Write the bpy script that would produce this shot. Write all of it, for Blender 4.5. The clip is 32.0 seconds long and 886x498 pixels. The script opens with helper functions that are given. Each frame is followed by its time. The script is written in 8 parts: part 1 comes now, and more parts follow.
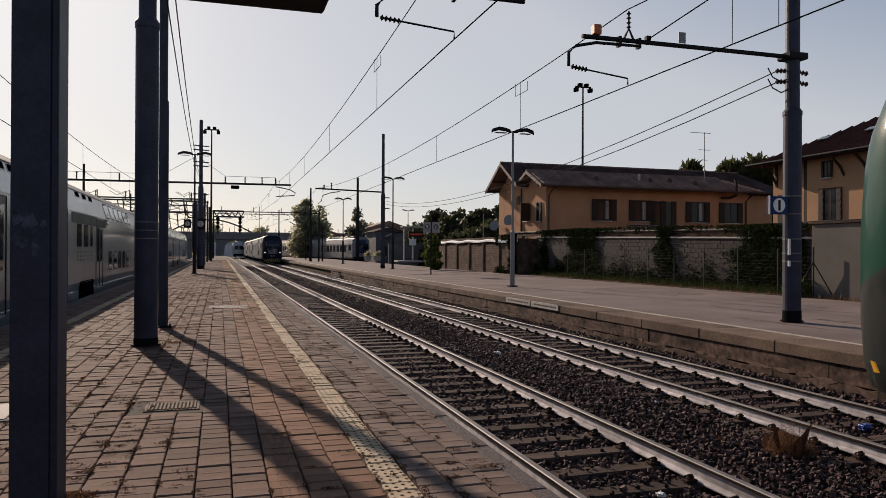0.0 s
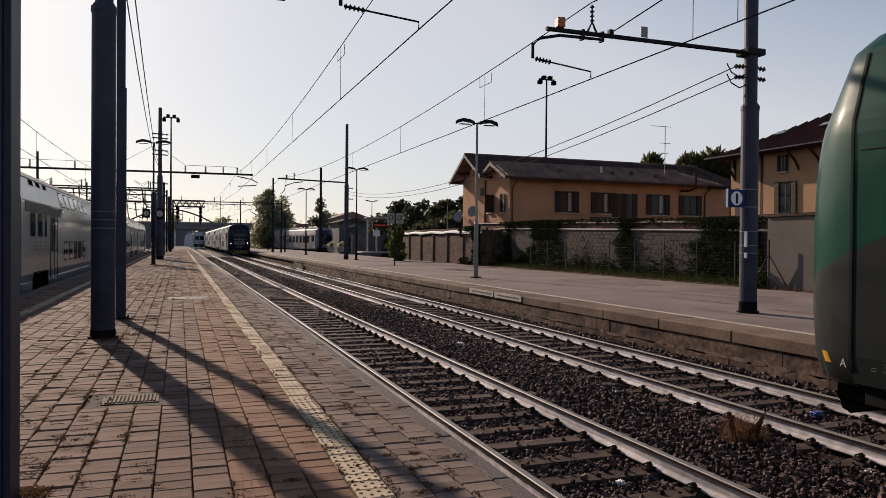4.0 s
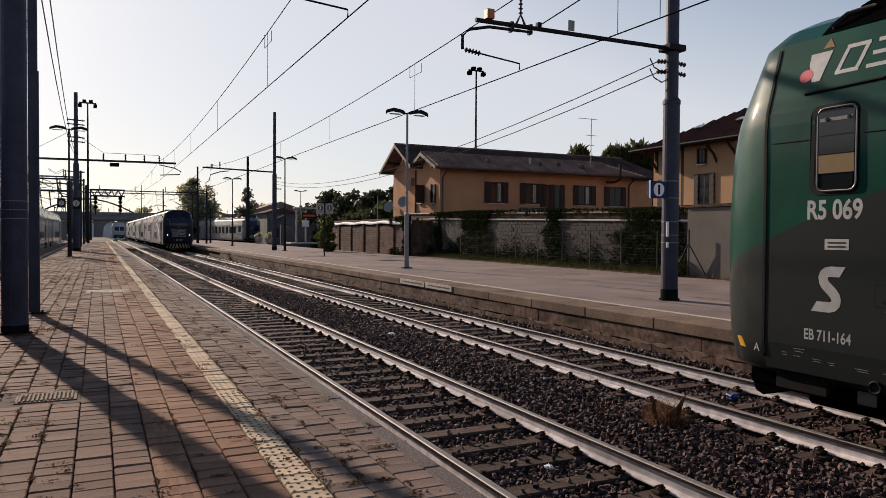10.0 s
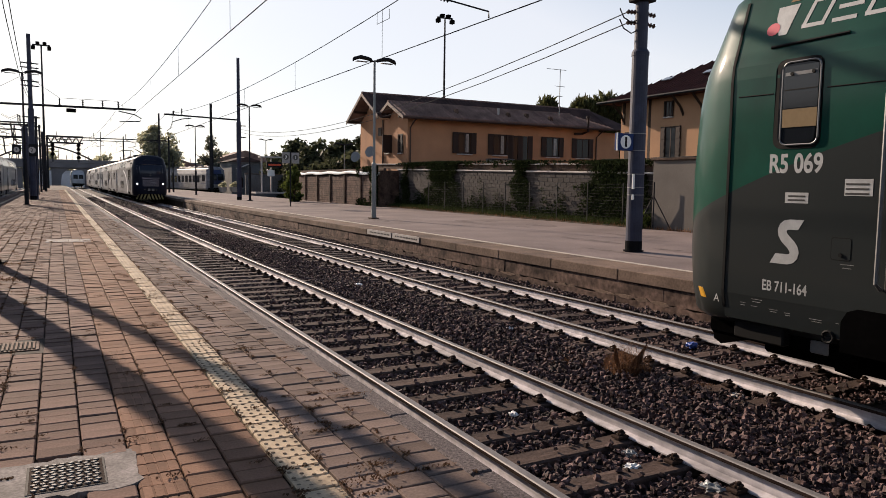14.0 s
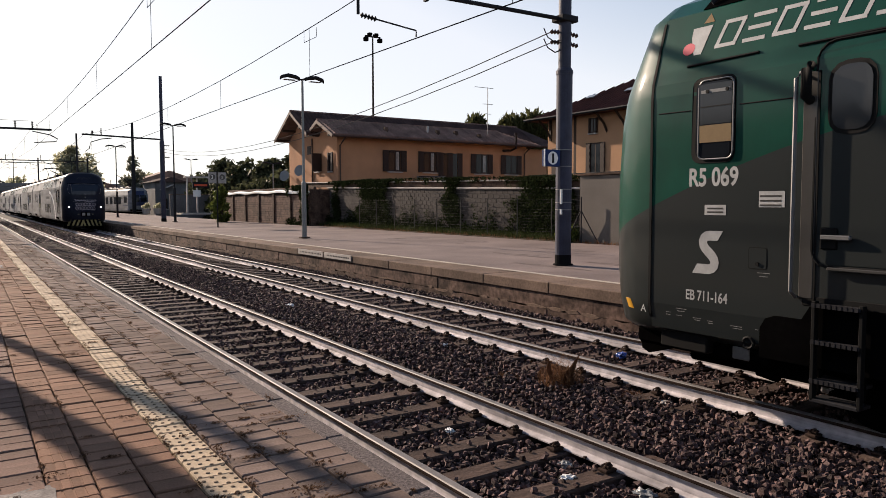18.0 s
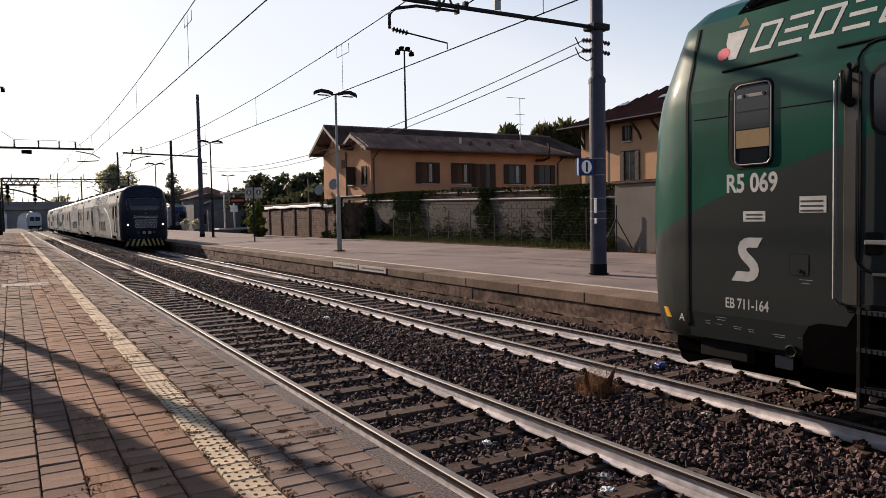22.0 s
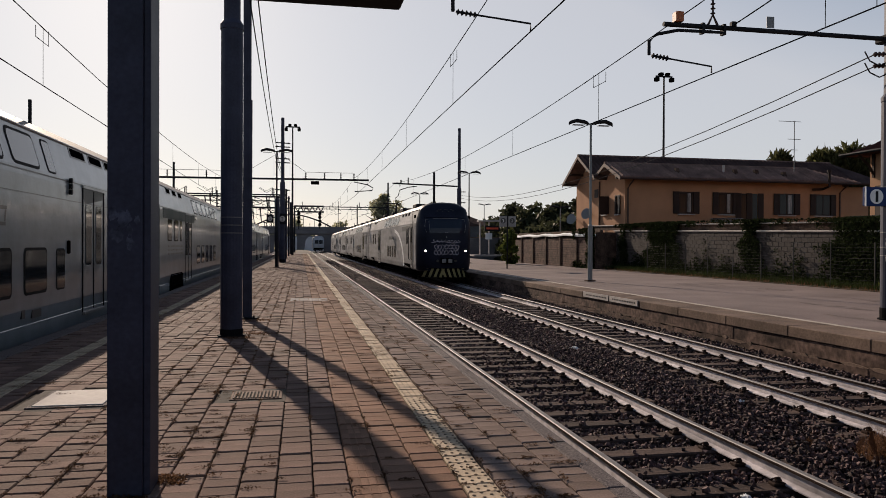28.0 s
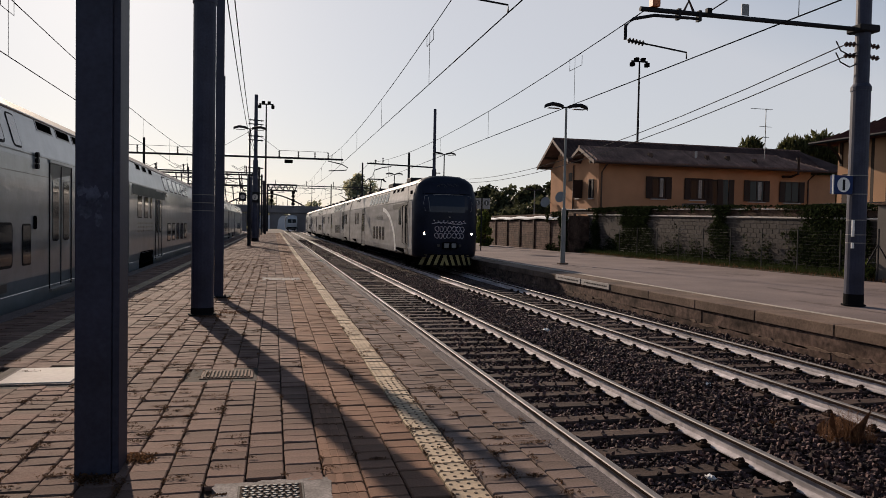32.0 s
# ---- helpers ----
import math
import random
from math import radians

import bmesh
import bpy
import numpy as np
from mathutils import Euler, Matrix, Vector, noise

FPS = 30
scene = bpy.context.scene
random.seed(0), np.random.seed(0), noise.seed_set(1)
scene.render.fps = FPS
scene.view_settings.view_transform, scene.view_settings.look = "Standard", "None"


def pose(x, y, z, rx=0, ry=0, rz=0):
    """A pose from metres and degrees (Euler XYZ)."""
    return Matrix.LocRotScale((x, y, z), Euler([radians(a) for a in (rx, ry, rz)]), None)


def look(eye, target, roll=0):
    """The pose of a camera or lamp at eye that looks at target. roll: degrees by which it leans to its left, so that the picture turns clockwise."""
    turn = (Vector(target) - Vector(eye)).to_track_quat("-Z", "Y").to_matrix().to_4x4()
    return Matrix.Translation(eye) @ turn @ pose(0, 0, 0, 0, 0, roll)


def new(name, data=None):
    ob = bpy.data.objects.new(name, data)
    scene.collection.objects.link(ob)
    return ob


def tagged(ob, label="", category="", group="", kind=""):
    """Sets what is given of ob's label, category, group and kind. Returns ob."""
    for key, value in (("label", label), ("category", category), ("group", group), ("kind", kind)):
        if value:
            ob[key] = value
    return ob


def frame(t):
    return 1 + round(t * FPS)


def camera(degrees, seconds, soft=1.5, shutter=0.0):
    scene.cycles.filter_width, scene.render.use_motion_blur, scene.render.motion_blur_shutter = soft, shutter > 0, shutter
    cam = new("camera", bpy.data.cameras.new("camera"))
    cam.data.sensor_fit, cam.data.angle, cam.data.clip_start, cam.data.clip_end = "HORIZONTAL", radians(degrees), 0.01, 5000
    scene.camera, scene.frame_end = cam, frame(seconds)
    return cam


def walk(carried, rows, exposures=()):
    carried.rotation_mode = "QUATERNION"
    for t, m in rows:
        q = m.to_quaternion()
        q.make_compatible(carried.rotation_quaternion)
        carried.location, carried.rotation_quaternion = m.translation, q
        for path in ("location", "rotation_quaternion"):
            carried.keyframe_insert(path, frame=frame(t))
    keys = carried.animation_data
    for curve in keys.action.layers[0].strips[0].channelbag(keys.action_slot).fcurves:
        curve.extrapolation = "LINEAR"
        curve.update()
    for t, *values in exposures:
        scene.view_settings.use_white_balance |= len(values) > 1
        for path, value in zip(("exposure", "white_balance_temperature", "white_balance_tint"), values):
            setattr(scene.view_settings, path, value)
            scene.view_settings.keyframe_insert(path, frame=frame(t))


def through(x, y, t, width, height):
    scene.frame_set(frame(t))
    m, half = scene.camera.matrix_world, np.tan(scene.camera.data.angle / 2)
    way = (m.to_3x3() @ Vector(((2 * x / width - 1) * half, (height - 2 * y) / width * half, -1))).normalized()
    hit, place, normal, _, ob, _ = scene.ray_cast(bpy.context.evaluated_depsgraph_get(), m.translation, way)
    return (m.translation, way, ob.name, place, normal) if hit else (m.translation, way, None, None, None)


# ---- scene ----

EYE = (0.0, 0.0, 1.42)
cam = camera(62.62, 32.0, soft=0.7, shutter=0.0)
# seconds, tilt, lean, turn: a phone held on one spot of the platform
PATH = [
    (0.0, 90.16, -0.27, -17.05),
    (0.5, 90.34, -0.58, -17.70),
    (1.0, 90.71, -1.00, -17.58),
    (1.5, 91.51, -0.98, -17.82),
    (2.0, 90.39, -0.41, -18.68),
    (2.5, 91.13, -0.39, -18.75),
    (4.5, 89.13, -0.21, -21.35),
    (5.0, 90.28, 0.17, -25.03),
    (5.5, 90.34, 0.16, -26.40),
    (6.0, 91.32, -0.60, -25.75),
    (6.5, 91.32, -0.78, -24.62),
    (7.0, 90.59, -0.94, -24.43),
    (7.5, 90.75, -0.56, -25.28),
    (8.0, 90.08, -0.75, -25.17),
    (8.5, 90.00, -1.11, -25.45),
    (9.0, 90.03, -0.56, -24.61),
    (9.5, 90.15, -0.38, -25.62),
    (10.0, 88.76, -0.35, -25.35),
    (10.5, 88.06, -0.91, -26.68),
    (11.0, 87.93, -0.72, -26.90),
    (11.5, 89.39, -1.05, -26.83),
    (12.0, 89.53, -1.10, -27.27),
    (12.5, 88.31, -1.46, -28.15),
    (13.0, 87.18, -1.13, -27.95),
    (13.5, 85.53, -0.75, -27.70),
    (15.5, 84.51, -0.85, -29.10),
    (16.0, 85.57, -0.69, -30.79),
    (16.5, 86.68, -0.72, -31.87),
    (17.0, 88.10, -0.69, -32.75),
    (17.5, 87.13, -0.26, -33.61),
    (18.0, 86.32, 0.11, -33.28),
    (18.5, 87.61, -0.05, -33.36),
    (19.0, 88.50, 0.16, -33.08),
    (19.5, 90.52, -0.17, -33.10),
    (20.0, 90.19, -0.32, -32.67),
    (20.5, 89.93, -0.56, -32.84),
    (21.0, 90.74, -0.31, -33.34),
    (21.5, 89.69, -0.06, -32.06),
    (22.0, 87.23, 1.10, -30.64),
    (22.5, 85.65, 0.79, -31.42),
    (23.0, 84.97, 1.28, -30.71),
    (23.5, 84.33, 1.35, -27.36),
    (24.0, 85.77, 0.97, -17.22),
    (24.5, 89.14, 1.11, -10.55),
    (26.5, 90.53, 0.26, -9.67),
    (27.0, 90.71, 0.19, -10.98),
    (27.5, 91.03, -0.29, -11.15),
    (28.0, 89.67, -0.25, -11.07),
    (28.5, 88.95, -0.00, -11.03),
    (29.0, 89.34, -0.13, -11.34),
    (29.5, 88.58, 0.46, -11.15),
    (30.0, 88.48, 0.17, -12.21),
    (30.5, 88.63, -0.51, -12.24),
    (31.0, 87.54, -0.44, -12.33),
    (31.5, 87.98, -0.18, -12.37),
    (32.0, 88.22, -1.10, -13.11),
]
walk(cam, [(t, pose(*EYE, a, b, c)) for t, a, b, c in PATH],
     [(0, -0.04, 6720, 11), (2.5, 0.03, 6720, 11), (4.5, 0.16, 6720, 11), (9, 0.22, 6720, 11), (13, 0.46, 6720, 11), (16, 0.70, 6720, 11), (19, 0.58, 6720, 11), (21, 0.48, 6720, 11), (23, 0.70, 6720, 11), (24, 0.45, 6720, 11), (25.2, 0.15, 6720, 11), (28, 0.00, 6720, 11), (32, 0.04, 6720, 11)])

# ---- light ----
SUN_AZ, SUN_EL = -13.0, 22.5
world = bpy.data.worlds.new("sky")
scene.world = world
world.use_nodes = True
wn = world.node_tree.nodes
sky = wn.new("ShaderNodeTexSky")
sky.sky_type, sky.sun_disc = "NISHITA", False
sky.sun_elevation, sky.sun_rotation = radians(SUN_EL), radians(SUN_AZ)
sky.air_density, sky.dust_density, sky.ozone_density = 1.0, 0.8, 3.0
haze = wn.new("ShaderNodeMixRGB")
veil = wn.new("ShaderNodeMapRange")          # the bright low sky is veiled by haze, the deep zenith is not
veil.inputs["From Min"].default_value, veil.inputs["From Max"].default_value = 1.7, 4.2
veil.inputs["To Min"].default_value, veil.inputs["To Max"].default_value = 0.02, 0.74
lum = wn.new("ShaderNodeRGBToBW")
world.node_tree.links.new(sky.outputs[0], lum.inputs[0])
world.node_tree.links.new(lum.outputs[0], veil.inputs[0])
world.node_tree.links.new(veil.outputs[0], haze.inputs[0])
haze.inputs[2].default_value = (7.75, 7.85, 8.3, 1)
wn["Background"].inputs["Strength"].default_value = 0.085
world.node_tree.links.new(sky.outputs[0], haze.inputs[1])
world.node_tree.links.new(haze.outputs[0], wn["Background"].inputs["Color"])
sun = new("sun", bpy.data.lights.new("sun", "SUN"))
sun.data.energy, sun.data.angle, sun.data.color = 5.0, radians(0.6), (1.0, 0.825, 0.675)
_a, _e = radians(SUN_AZ), radians(SUN_EL)
sun.matrix_world = look((math.sin(_a) * 50, math.cos(_a) * 50, 50 * math.tan(_e)), (0, 0, 0))

# ---- materials ----
def mat(name, col, rough=0.6, metal=0.0, var=0.18, scale=1.5, fine=30.0, bump=0.15, tint=None, vary=0.0, coat=0.0, streak=None, spec=None):
    """A painted, stony or metal surface: base colour with stains at two scales, fine relief, wear."""
    m = bpy.data.materials.new(name)
    m.use_nodes = True
    n, l = m.node_tree.nodes, m.node_tree.links
    b = n["Principled BSDF"]
    tc = n.new("ShaderNodeTexCoord")
    src = tc.outputs["Object"]
    if streak:
        mp = n.new("ShaderNodeMapping")
        mp.inputs["Scale"].default_value = streak
        l.new(src, mp.inputs["Vector"])
        src = mp.outputs[0]
    big = n.new("ShaderNodeTexNoise")
    big.inputs["Scale"].default_value, big.inputs["Detail"].default_value = scale, 5
    l.new(src, big.inputs["Vector"])
    small = n.new("ShaderNodeTexNoise")
    small.inputs["Scale"].default_value, small.inputs["Detail"].default_value = fine, 4
    l.new(tc.outputs["Object"], small.inputs["Vector"])
    r1 = n.new("ShaderNodeValToRGB")
    lo = [c * (1 - var) for c in col]
    hi = list(tint) if tint else [min(1, c * (1 + var)) for c in col]
    r1.color_ramp.elements[0].position, r1.color_ramp.elements[1].position = 0.32, 0.68
    r1.color_ramp.elements[0].color, r1.color_ramp.elements[1].color = (*lo, 1), (*hi, 1)
    l.new(big.outputs[0], r1.inputs[0])
    mul = n.new("ShaderNodeMixRGB")
    mul.blend_type = "MULTIPLY"
    mul.inputs[0].default_value = 1
    r2 = n.new("ShaderNodeValToRGB")
    r2.color_ramp.elements[0].position, r2.color_ramp.elements[1].position = 0.3, 0.7
    g = 1 - var * 0.9
    r2.color_ramp.elements[0].color, r2.color_ramp.elements[1].color = (g, g, g, 1), (1, 1, 1, 1)
    l.new(small.outputs[0], r2.inputs[0])
    l.new(r1.outputs[0], mul.inputs[1])
    l.new(r2.outputs[0], mul.inputs[2])
    out = mul.outputs[0]
    if vary:
        oi = n.new("ShaderNodeObjectInfo")
        gi = n.new("ShaderNodeNewGeometry")
        add = n.new("ShaderNodeMath")
        add.operation = "ADD"
        l.new(oi.outputs["Random"], add.inputs[0])
        l.new(gi.outputs["Random Per Island"], add.inputs[1])
        fr = n.new("ShaderNodeMath")
        fr.operation = "FRACT"
        l.new(add.outputs[0], fr.inputs[0])
        mr = n.new("ShaderNodeMapRange")
        mr.inputs["To Min"].default_value, mr.inputs["To Max"].default_value = 1 - vary, 1 + vary
        l.new(fr.outputs[0], mr.inputs[0])
        hs = n.new("ShaderNodeHueSaturation")
        l.new(out, hs.inputs["Color"])
        l.new(mr.outputs[0], hs.inputs["Value"])
        out = hs.outputs[0]
    l.new(out, b.inputs["Base Color"])
    rr = n.new("ShaderNodeMapRange")
    rr.inputs["To Min"].default_value, rr.inputs["To Max"].default_value = max(0.02, rough - 0.1), min(1, rough + 0.1)
    l.new(big.outputs[0], rr.inputs[0])
    l.new(rr.outputs[0], b.inputs["Roughness"])
    b.inputs["Metallic"].default_value = metal
    b.inputs["Specular IOR Level"].default_value = spec if spec is not None else (0.2 if rough >= 0.6 else 0.4)
    b.inputs["Coat Weight"].default_value = coat
    b.inputs["Coat Roughness"].default_value = 0.08
    if bump:
        bp = n.new("ShaderNodeBump")
        bp.inputs["Strength"].default_value, bp.inputs["Distance"].default_value = bump, 0.01
        l.new(small.outputs[0], bp.inputs["Height"])
        l.new(bp.outputs[0], b.inputs["Normal"])
        if coat:
            l.new(bp.outputs[0], b.inputs["Coat Normal"])
    return m


def glow(name, col, strength):
    m = bpy.data.materials.new(name)
    m.use_nodes = True
    b = m.node_tree.nodes["Principled BSDF"]
    b.inputs["Base Color"].default_value = (*col, 1)
    b.inputs["Emission Color"].default_value = (*col, 1)
    b.inputs["Emission Strength"].default_value = strength
    return m


def glassy(name, col=(0.02, 0.025, 0.03), rough=0.04, spec=0.4):
    """Dark tinted glazing, opaque at a distance."""
    m = bpy.data.materials.new(name)
    m.use_nodes = True
    b = m.node_tree.nodes["Principled BSDF"]
    b.inputs["Base Color"].default_value = (*col, 1)
    b.inputs["Roughness"].default_value = rough
    b.inputs["IOR"].default_value = 1.45
    b.inputs["Specular IOR Level"].default_value = spec
    return m


M_PAVER = mat("concrete_paver", (0.190, 0.122, 0.098), 0.85, var=0.30, scale=2, fine=60, bump=0.3, vary=0.22, spec=0.06)
M_GREYPAVER = mat("grey_beige_paver", (0.205, 0.150, 0.126), 0.85, var=0.28, scale=2, fine=60, bump=0.3, vary=0.26, spec=0.06)
M_ORANGE = mat("terracotta_paver", (0.238, 0.138, 0.094), 0.85, var=0.2, scale=2, fine=60, bump=0.3, vary=0.2, spec=0.06)
M_TACTILE = mat("cream_tactile_tile", (0.50, 0.385, 0.262), 0.8, var=0.25, scale=4, fine=60, bump=0.2, vary=0.08)
M_JOINT = mat("sandy_joint", (0.052, 0.034, 0.024), 0.95, var=0.3, fine=80, bump=0.5)
M_KERB = mat("granite_kerb", (0.150, 0.122, 0.120), 0.85, var=0.55, scale=60, fine=170, bump=0.8)
M_CONC = mat("old_concrete", (0.180, 0.126, 0.096), 0.85, var=0.38, scale=0.9, fine=25, bump=0.4, vary=0.15, spec=0.1)
M_CONC_DARK = mat("stained_concrete", (0.100, 0.066, 0.050), 0.9, var=0.6, scale=1.9, fine=14, bump=0.8, spec=0.1)
M_ASPHALT2 = mat("worn_platform_asphalt", (0.212, 0.166, 0.152), 0.85, var=0.22, scale=0.45, fine=90, bump=0.3, spec=0.12)
M_EDGEWALL = mat("crumbling_edge_wall", (0.150, 0.100, 0.080), 0.9, var=0.7, scale=2.2, fine=9, bump=1.0, spec=0.1, streak=(1, 0.8, 1.6))
M_LINE = mat("worn_yellow_line", (0.46, 0.40, 0.335), 0.75, var=0.25, scale=3, fine=40, bump=0.1)
M_BALLAST = mat("ballast_stone", (0.108, 0.068, 0.063), 0.78, var=0.5, scale=20, fine=70, bump=0.5, vary=0.85, spec=0.2)
# near-black bed: shade between the stones is put into its colour
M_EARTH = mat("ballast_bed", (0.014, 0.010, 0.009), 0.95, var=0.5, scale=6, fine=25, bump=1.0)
M_SLEEPER = mat("weathered_oak_sleeper", (0.090, 0.062, 0.052), 0.85, var=0.4, scale=3, fine=40, bump=0.6, vary=0.25, streak=(0.6, 6, 6), spec=0.1)
M_RAILWEB = mat("whitewashed_rail_web", (0.56, 0.52, 0.53), 0.75, var=0.42, scale=2.2, fine=9, bump=0.3, streak=(1, 0.35, 6))
M_RAILHEAD = mat("polished_rail_steel", (0.20, 0.185, 0.18), 0.6, 0.2, var=0.2, scale=4, fine=60, bump=0.05, spec=0.2)
M_RUST = mat("rusty_iron", (0.045, 0.030, 0.024), 0.9, 0.0, var=0.35, scale=6, fine=60, bump=0.3, spec=0.05)
M_BLUEGREY = mat("blue_grey_mast_paint", (0.043, 0.047, 0.074), 0.55, 0.0, var=0.25, scale=2.5, fine=40, bump=0.08, spec=0.2)
M_BLACK = mat("black_bitumen_paint", (0.012, 0.012, 0.013), 0.8, var=0.2, bump=0.1, spec=0.02)
M_DARKSTEEL = mat("dark_weathered_steel", (0.022, 0.022, 0.025), 0.7, 0.0, var=0.25, bump=0.1, spec=0.1)
# cable colour raised pale for the light it reflects
M_CABLE = mat("dusty_cable", (0.10, 0.095, 0.09), 0.9, var=0.1, bump=0, spec=0.0)
M_WIRE = mat("oxidised_wire", (0.012, 0.012, 0.013), 0.95, var=0.1, bump=0, spec=0.0)
M_GALV = mat("galvanised_steel", (0.19, 0.19, 0.19), 0.5, 0.6, var=0.15, bump=0.08)
M_LAMPPOLE = mat("greenish_grey_pole_paint", (0.224, 0.231, 0.218), 0.55, var=0.12, bump=0.08)
M_INSUL = mat("brown_insulator", (0.05, 0.025, 0.02), 0.25, var=0.1, bump=0)
M_ORANGEBOX = mat("orange_plastic", (0.42, 0.12, 0.04), 0.5, var=0.1, bump=0.05)
M_WHITE = mat("white_enamel", (0.78, 0.78, 0.76), 0.4, var=0.06, bump=0.03)
M_SIGNBLUE = mat("blue_enamel", (0.015, 0.035, 0.12), 0.7, var=0.06, bump=0.03)
M_SIGNBLACK = mat("black_enamel", (0.012, 0.012, 0.014), 0.75, var=0.06, bump=0.03)
M_TRAINWHITE = mat("pale_grey_coach_paint", (0.165, 0.190, 0.203), 0.36, var=0.32, scale=0.9, fine=2.6, bump=0.6, coat=0.55, streak=(1, 0.25, 3.0))
M_TRAINGREY = mat("mid_grey_coach_paint", (0.198, 0.205, 0.205), 0.35, var=0.10, scale=0.7, fine=12, bump=0.03, coat=0.3)
M_TGREY = mat("warm_dark_grey_train_paint", (0.045, 0.043, 0.040), 0.38, var=0.12, scale=0.8, fine=14, bump=0.03, coat=0.2)
# grease and the shade under the trains, both put into one near-black
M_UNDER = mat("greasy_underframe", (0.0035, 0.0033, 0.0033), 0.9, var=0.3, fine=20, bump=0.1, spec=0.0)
M_RUBBER = mat("black_rubber", (0.008, 0.008, 0.008), 0.7, var=0.1, bump=0.05, spec=0.1)


def leafy(m, through=0.35):
    """Lets light through thin leaves."""
    n, l = m.node_tree.nodes, m.node_tree.links
    b_ = n["Principled BSDF"]
    b_.inputs["Specular IOR Level"].default_value = 0.1
    tr = n.new("ShaderNodeBsdfTranslucent")
    l.new(b_.inputs["Base Color"].links[0].from_socket, tr.inputs["Color"])
    mx = n.new("ShaderNodeMixShader")
    mx.inputs[0].default_value = through
    l.new(b_.outputs[0], mx.inputs[1])
    l.new(tr.outputs[0], mx.inputs[2])
    l.new(mx.outputs[0], n["Material Output"].inputs["Surface"])
    return m


M_GLASS = glassy("tinted_glazing", (0.012, 0.014, 0.017), 0.04, 0.22)
M_LEFTGLASS = glassy("coach_glazing", (0.022, 0.024, 0.026), 0.05, 0.3)
# pale base adds painted sky reflection to the tilted upper windows
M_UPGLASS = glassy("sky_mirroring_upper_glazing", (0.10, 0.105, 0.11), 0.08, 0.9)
M_STUCCO = mat("orange_stucco", (0.43, 0.225, 0.125), 0.9, var=0.16, scale=0.5, fine=30, bump=0.15)
M_STUCCO2 = mat("ochre_stucco", (0.43, 0.245, 0.140), 0.9, var=0.10, scale=0.5, fine=30, bump=0.15)
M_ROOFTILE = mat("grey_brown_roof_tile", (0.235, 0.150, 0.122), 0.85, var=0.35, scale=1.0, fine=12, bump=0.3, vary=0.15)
# darker copy of the tile above
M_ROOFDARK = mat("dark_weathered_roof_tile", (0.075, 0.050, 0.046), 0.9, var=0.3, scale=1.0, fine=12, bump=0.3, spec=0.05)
M_REDROOF = mat("dark_red_roof_tile", (0.105, 0.040, 0.031), 0.85, var=0.25, scale=1.0, fine=12, bump=0.3, vary=0.15)
M_SHUTTER = mat("dark_brown_shutter", (0.032, 0.018, 0.014), 0.6, var=0.15, bump=0.1)
M_WOODDARK = mat("dark_eaves_timber", (0.040, 0.023, 0.015), 0.7, var=0.2, bump=0.2)
M_COPPER = mat("brown_gutter_metal", (0.066, 0.033, 0.023), 0.5, 0.3, var=0.15, bump=0.05)
M_BLOCK = mat("weathered_concrete_block", (0.055, 0.047, 0.043), 0.9, var=0.25, scale=2, fine=30, bump=0.4, vary=0.18)
M_MORTAR = mat("dark_mortar", (0.046, 0.036, 0.030), 0.95, var=0.3, fine=30, bump=0.5)
M_PALEMORTAR = mat("pale_mortar", (0.155, 0.138, 0.128), 0.95, var=0.3, scale=1.2, fine=30, bump=0.5)
M_REDBLOCK = mat("brown_brick_infill", (0.116, 0.070, 0.054), 0.9, var=0.25, scale=2, fine=30, bump=0.4, vary=0.2)
M_CAP = mat("pale_coping", (0.46, 0.42, 0.39), 0.8, var=0.15, fine=20, bump=0.2)
M_GREYWALL = mat("grey_render_wall", (0.135, 0.120, 0.107), 0.9, var=0.15, scale=0.8, fine=20, bump=0.25)
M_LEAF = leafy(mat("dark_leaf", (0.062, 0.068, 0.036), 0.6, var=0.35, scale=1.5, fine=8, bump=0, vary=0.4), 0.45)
# brighter copy of the leaf above, sunlight put into its yellow-green
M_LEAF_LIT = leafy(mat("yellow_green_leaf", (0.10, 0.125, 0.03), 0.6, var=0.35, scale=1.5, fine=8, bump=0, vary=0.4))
M_IVY = leafy(mat("ivy_leaf", (0.026, 0.034, 0.014), 0.9, var=0.35, scale=1.5, fine=8, bump=0, vary=0.6), 0.2)
M_IVY.node_tree.nodes["Principled BSDF"].inputs["Specular IOR Level"].default_value = 0.0
M_BARK = mat("brown_bark", (0.046, 0.033, 0.026), 0.9, var=0.3, fine=20, bump=0.6)
M_DRYGRASS = leafy(mat("dry_grass", (0.19, 0.100, 0.056), 0.8, var=0.3, bump=0, vary=0.4))
M_DRYWEED = leafy(mat("reddish_dry_weed", (0.15, 0.082, 0.046), 0.8, var=0.3, bump=0, vary=0.4), 0.5)
M_STUD = mat("dirty_tactile_stud", (0.22, 0.165, 0.115), 0.85, var=0.3, bump=0.1)
M_GRASS = leafy(mat("rough_grass", (0.036, 0.050, 0.015), 0.8, var=0.3, bump=0, vary=0.4))
M_GROUND = mat("dry_verge_ground", (0.073, 0.063, 0.043), 0.95, var=0.35, scale=0.3, fine=8, bump=0.5)
M_IRON = mat("cast_iron_grate", (0.060, 0.055, 0.050), 0.8, 0.0, var=0.25, fine=50, bump=0.2)
M_GRATE = mat("worn_brown_grate_iron", (0.15, 0.088, 0.066), 0.8, 0.0, var=0.4, scale=8, fine=50, bump=0.2, spec=0.1)
M_STONE = mat("pale_concrete_frame", (0.24, 0.212, 0.20), 0.85, var=0.5, scale=5, fine=60, bump=0.3)
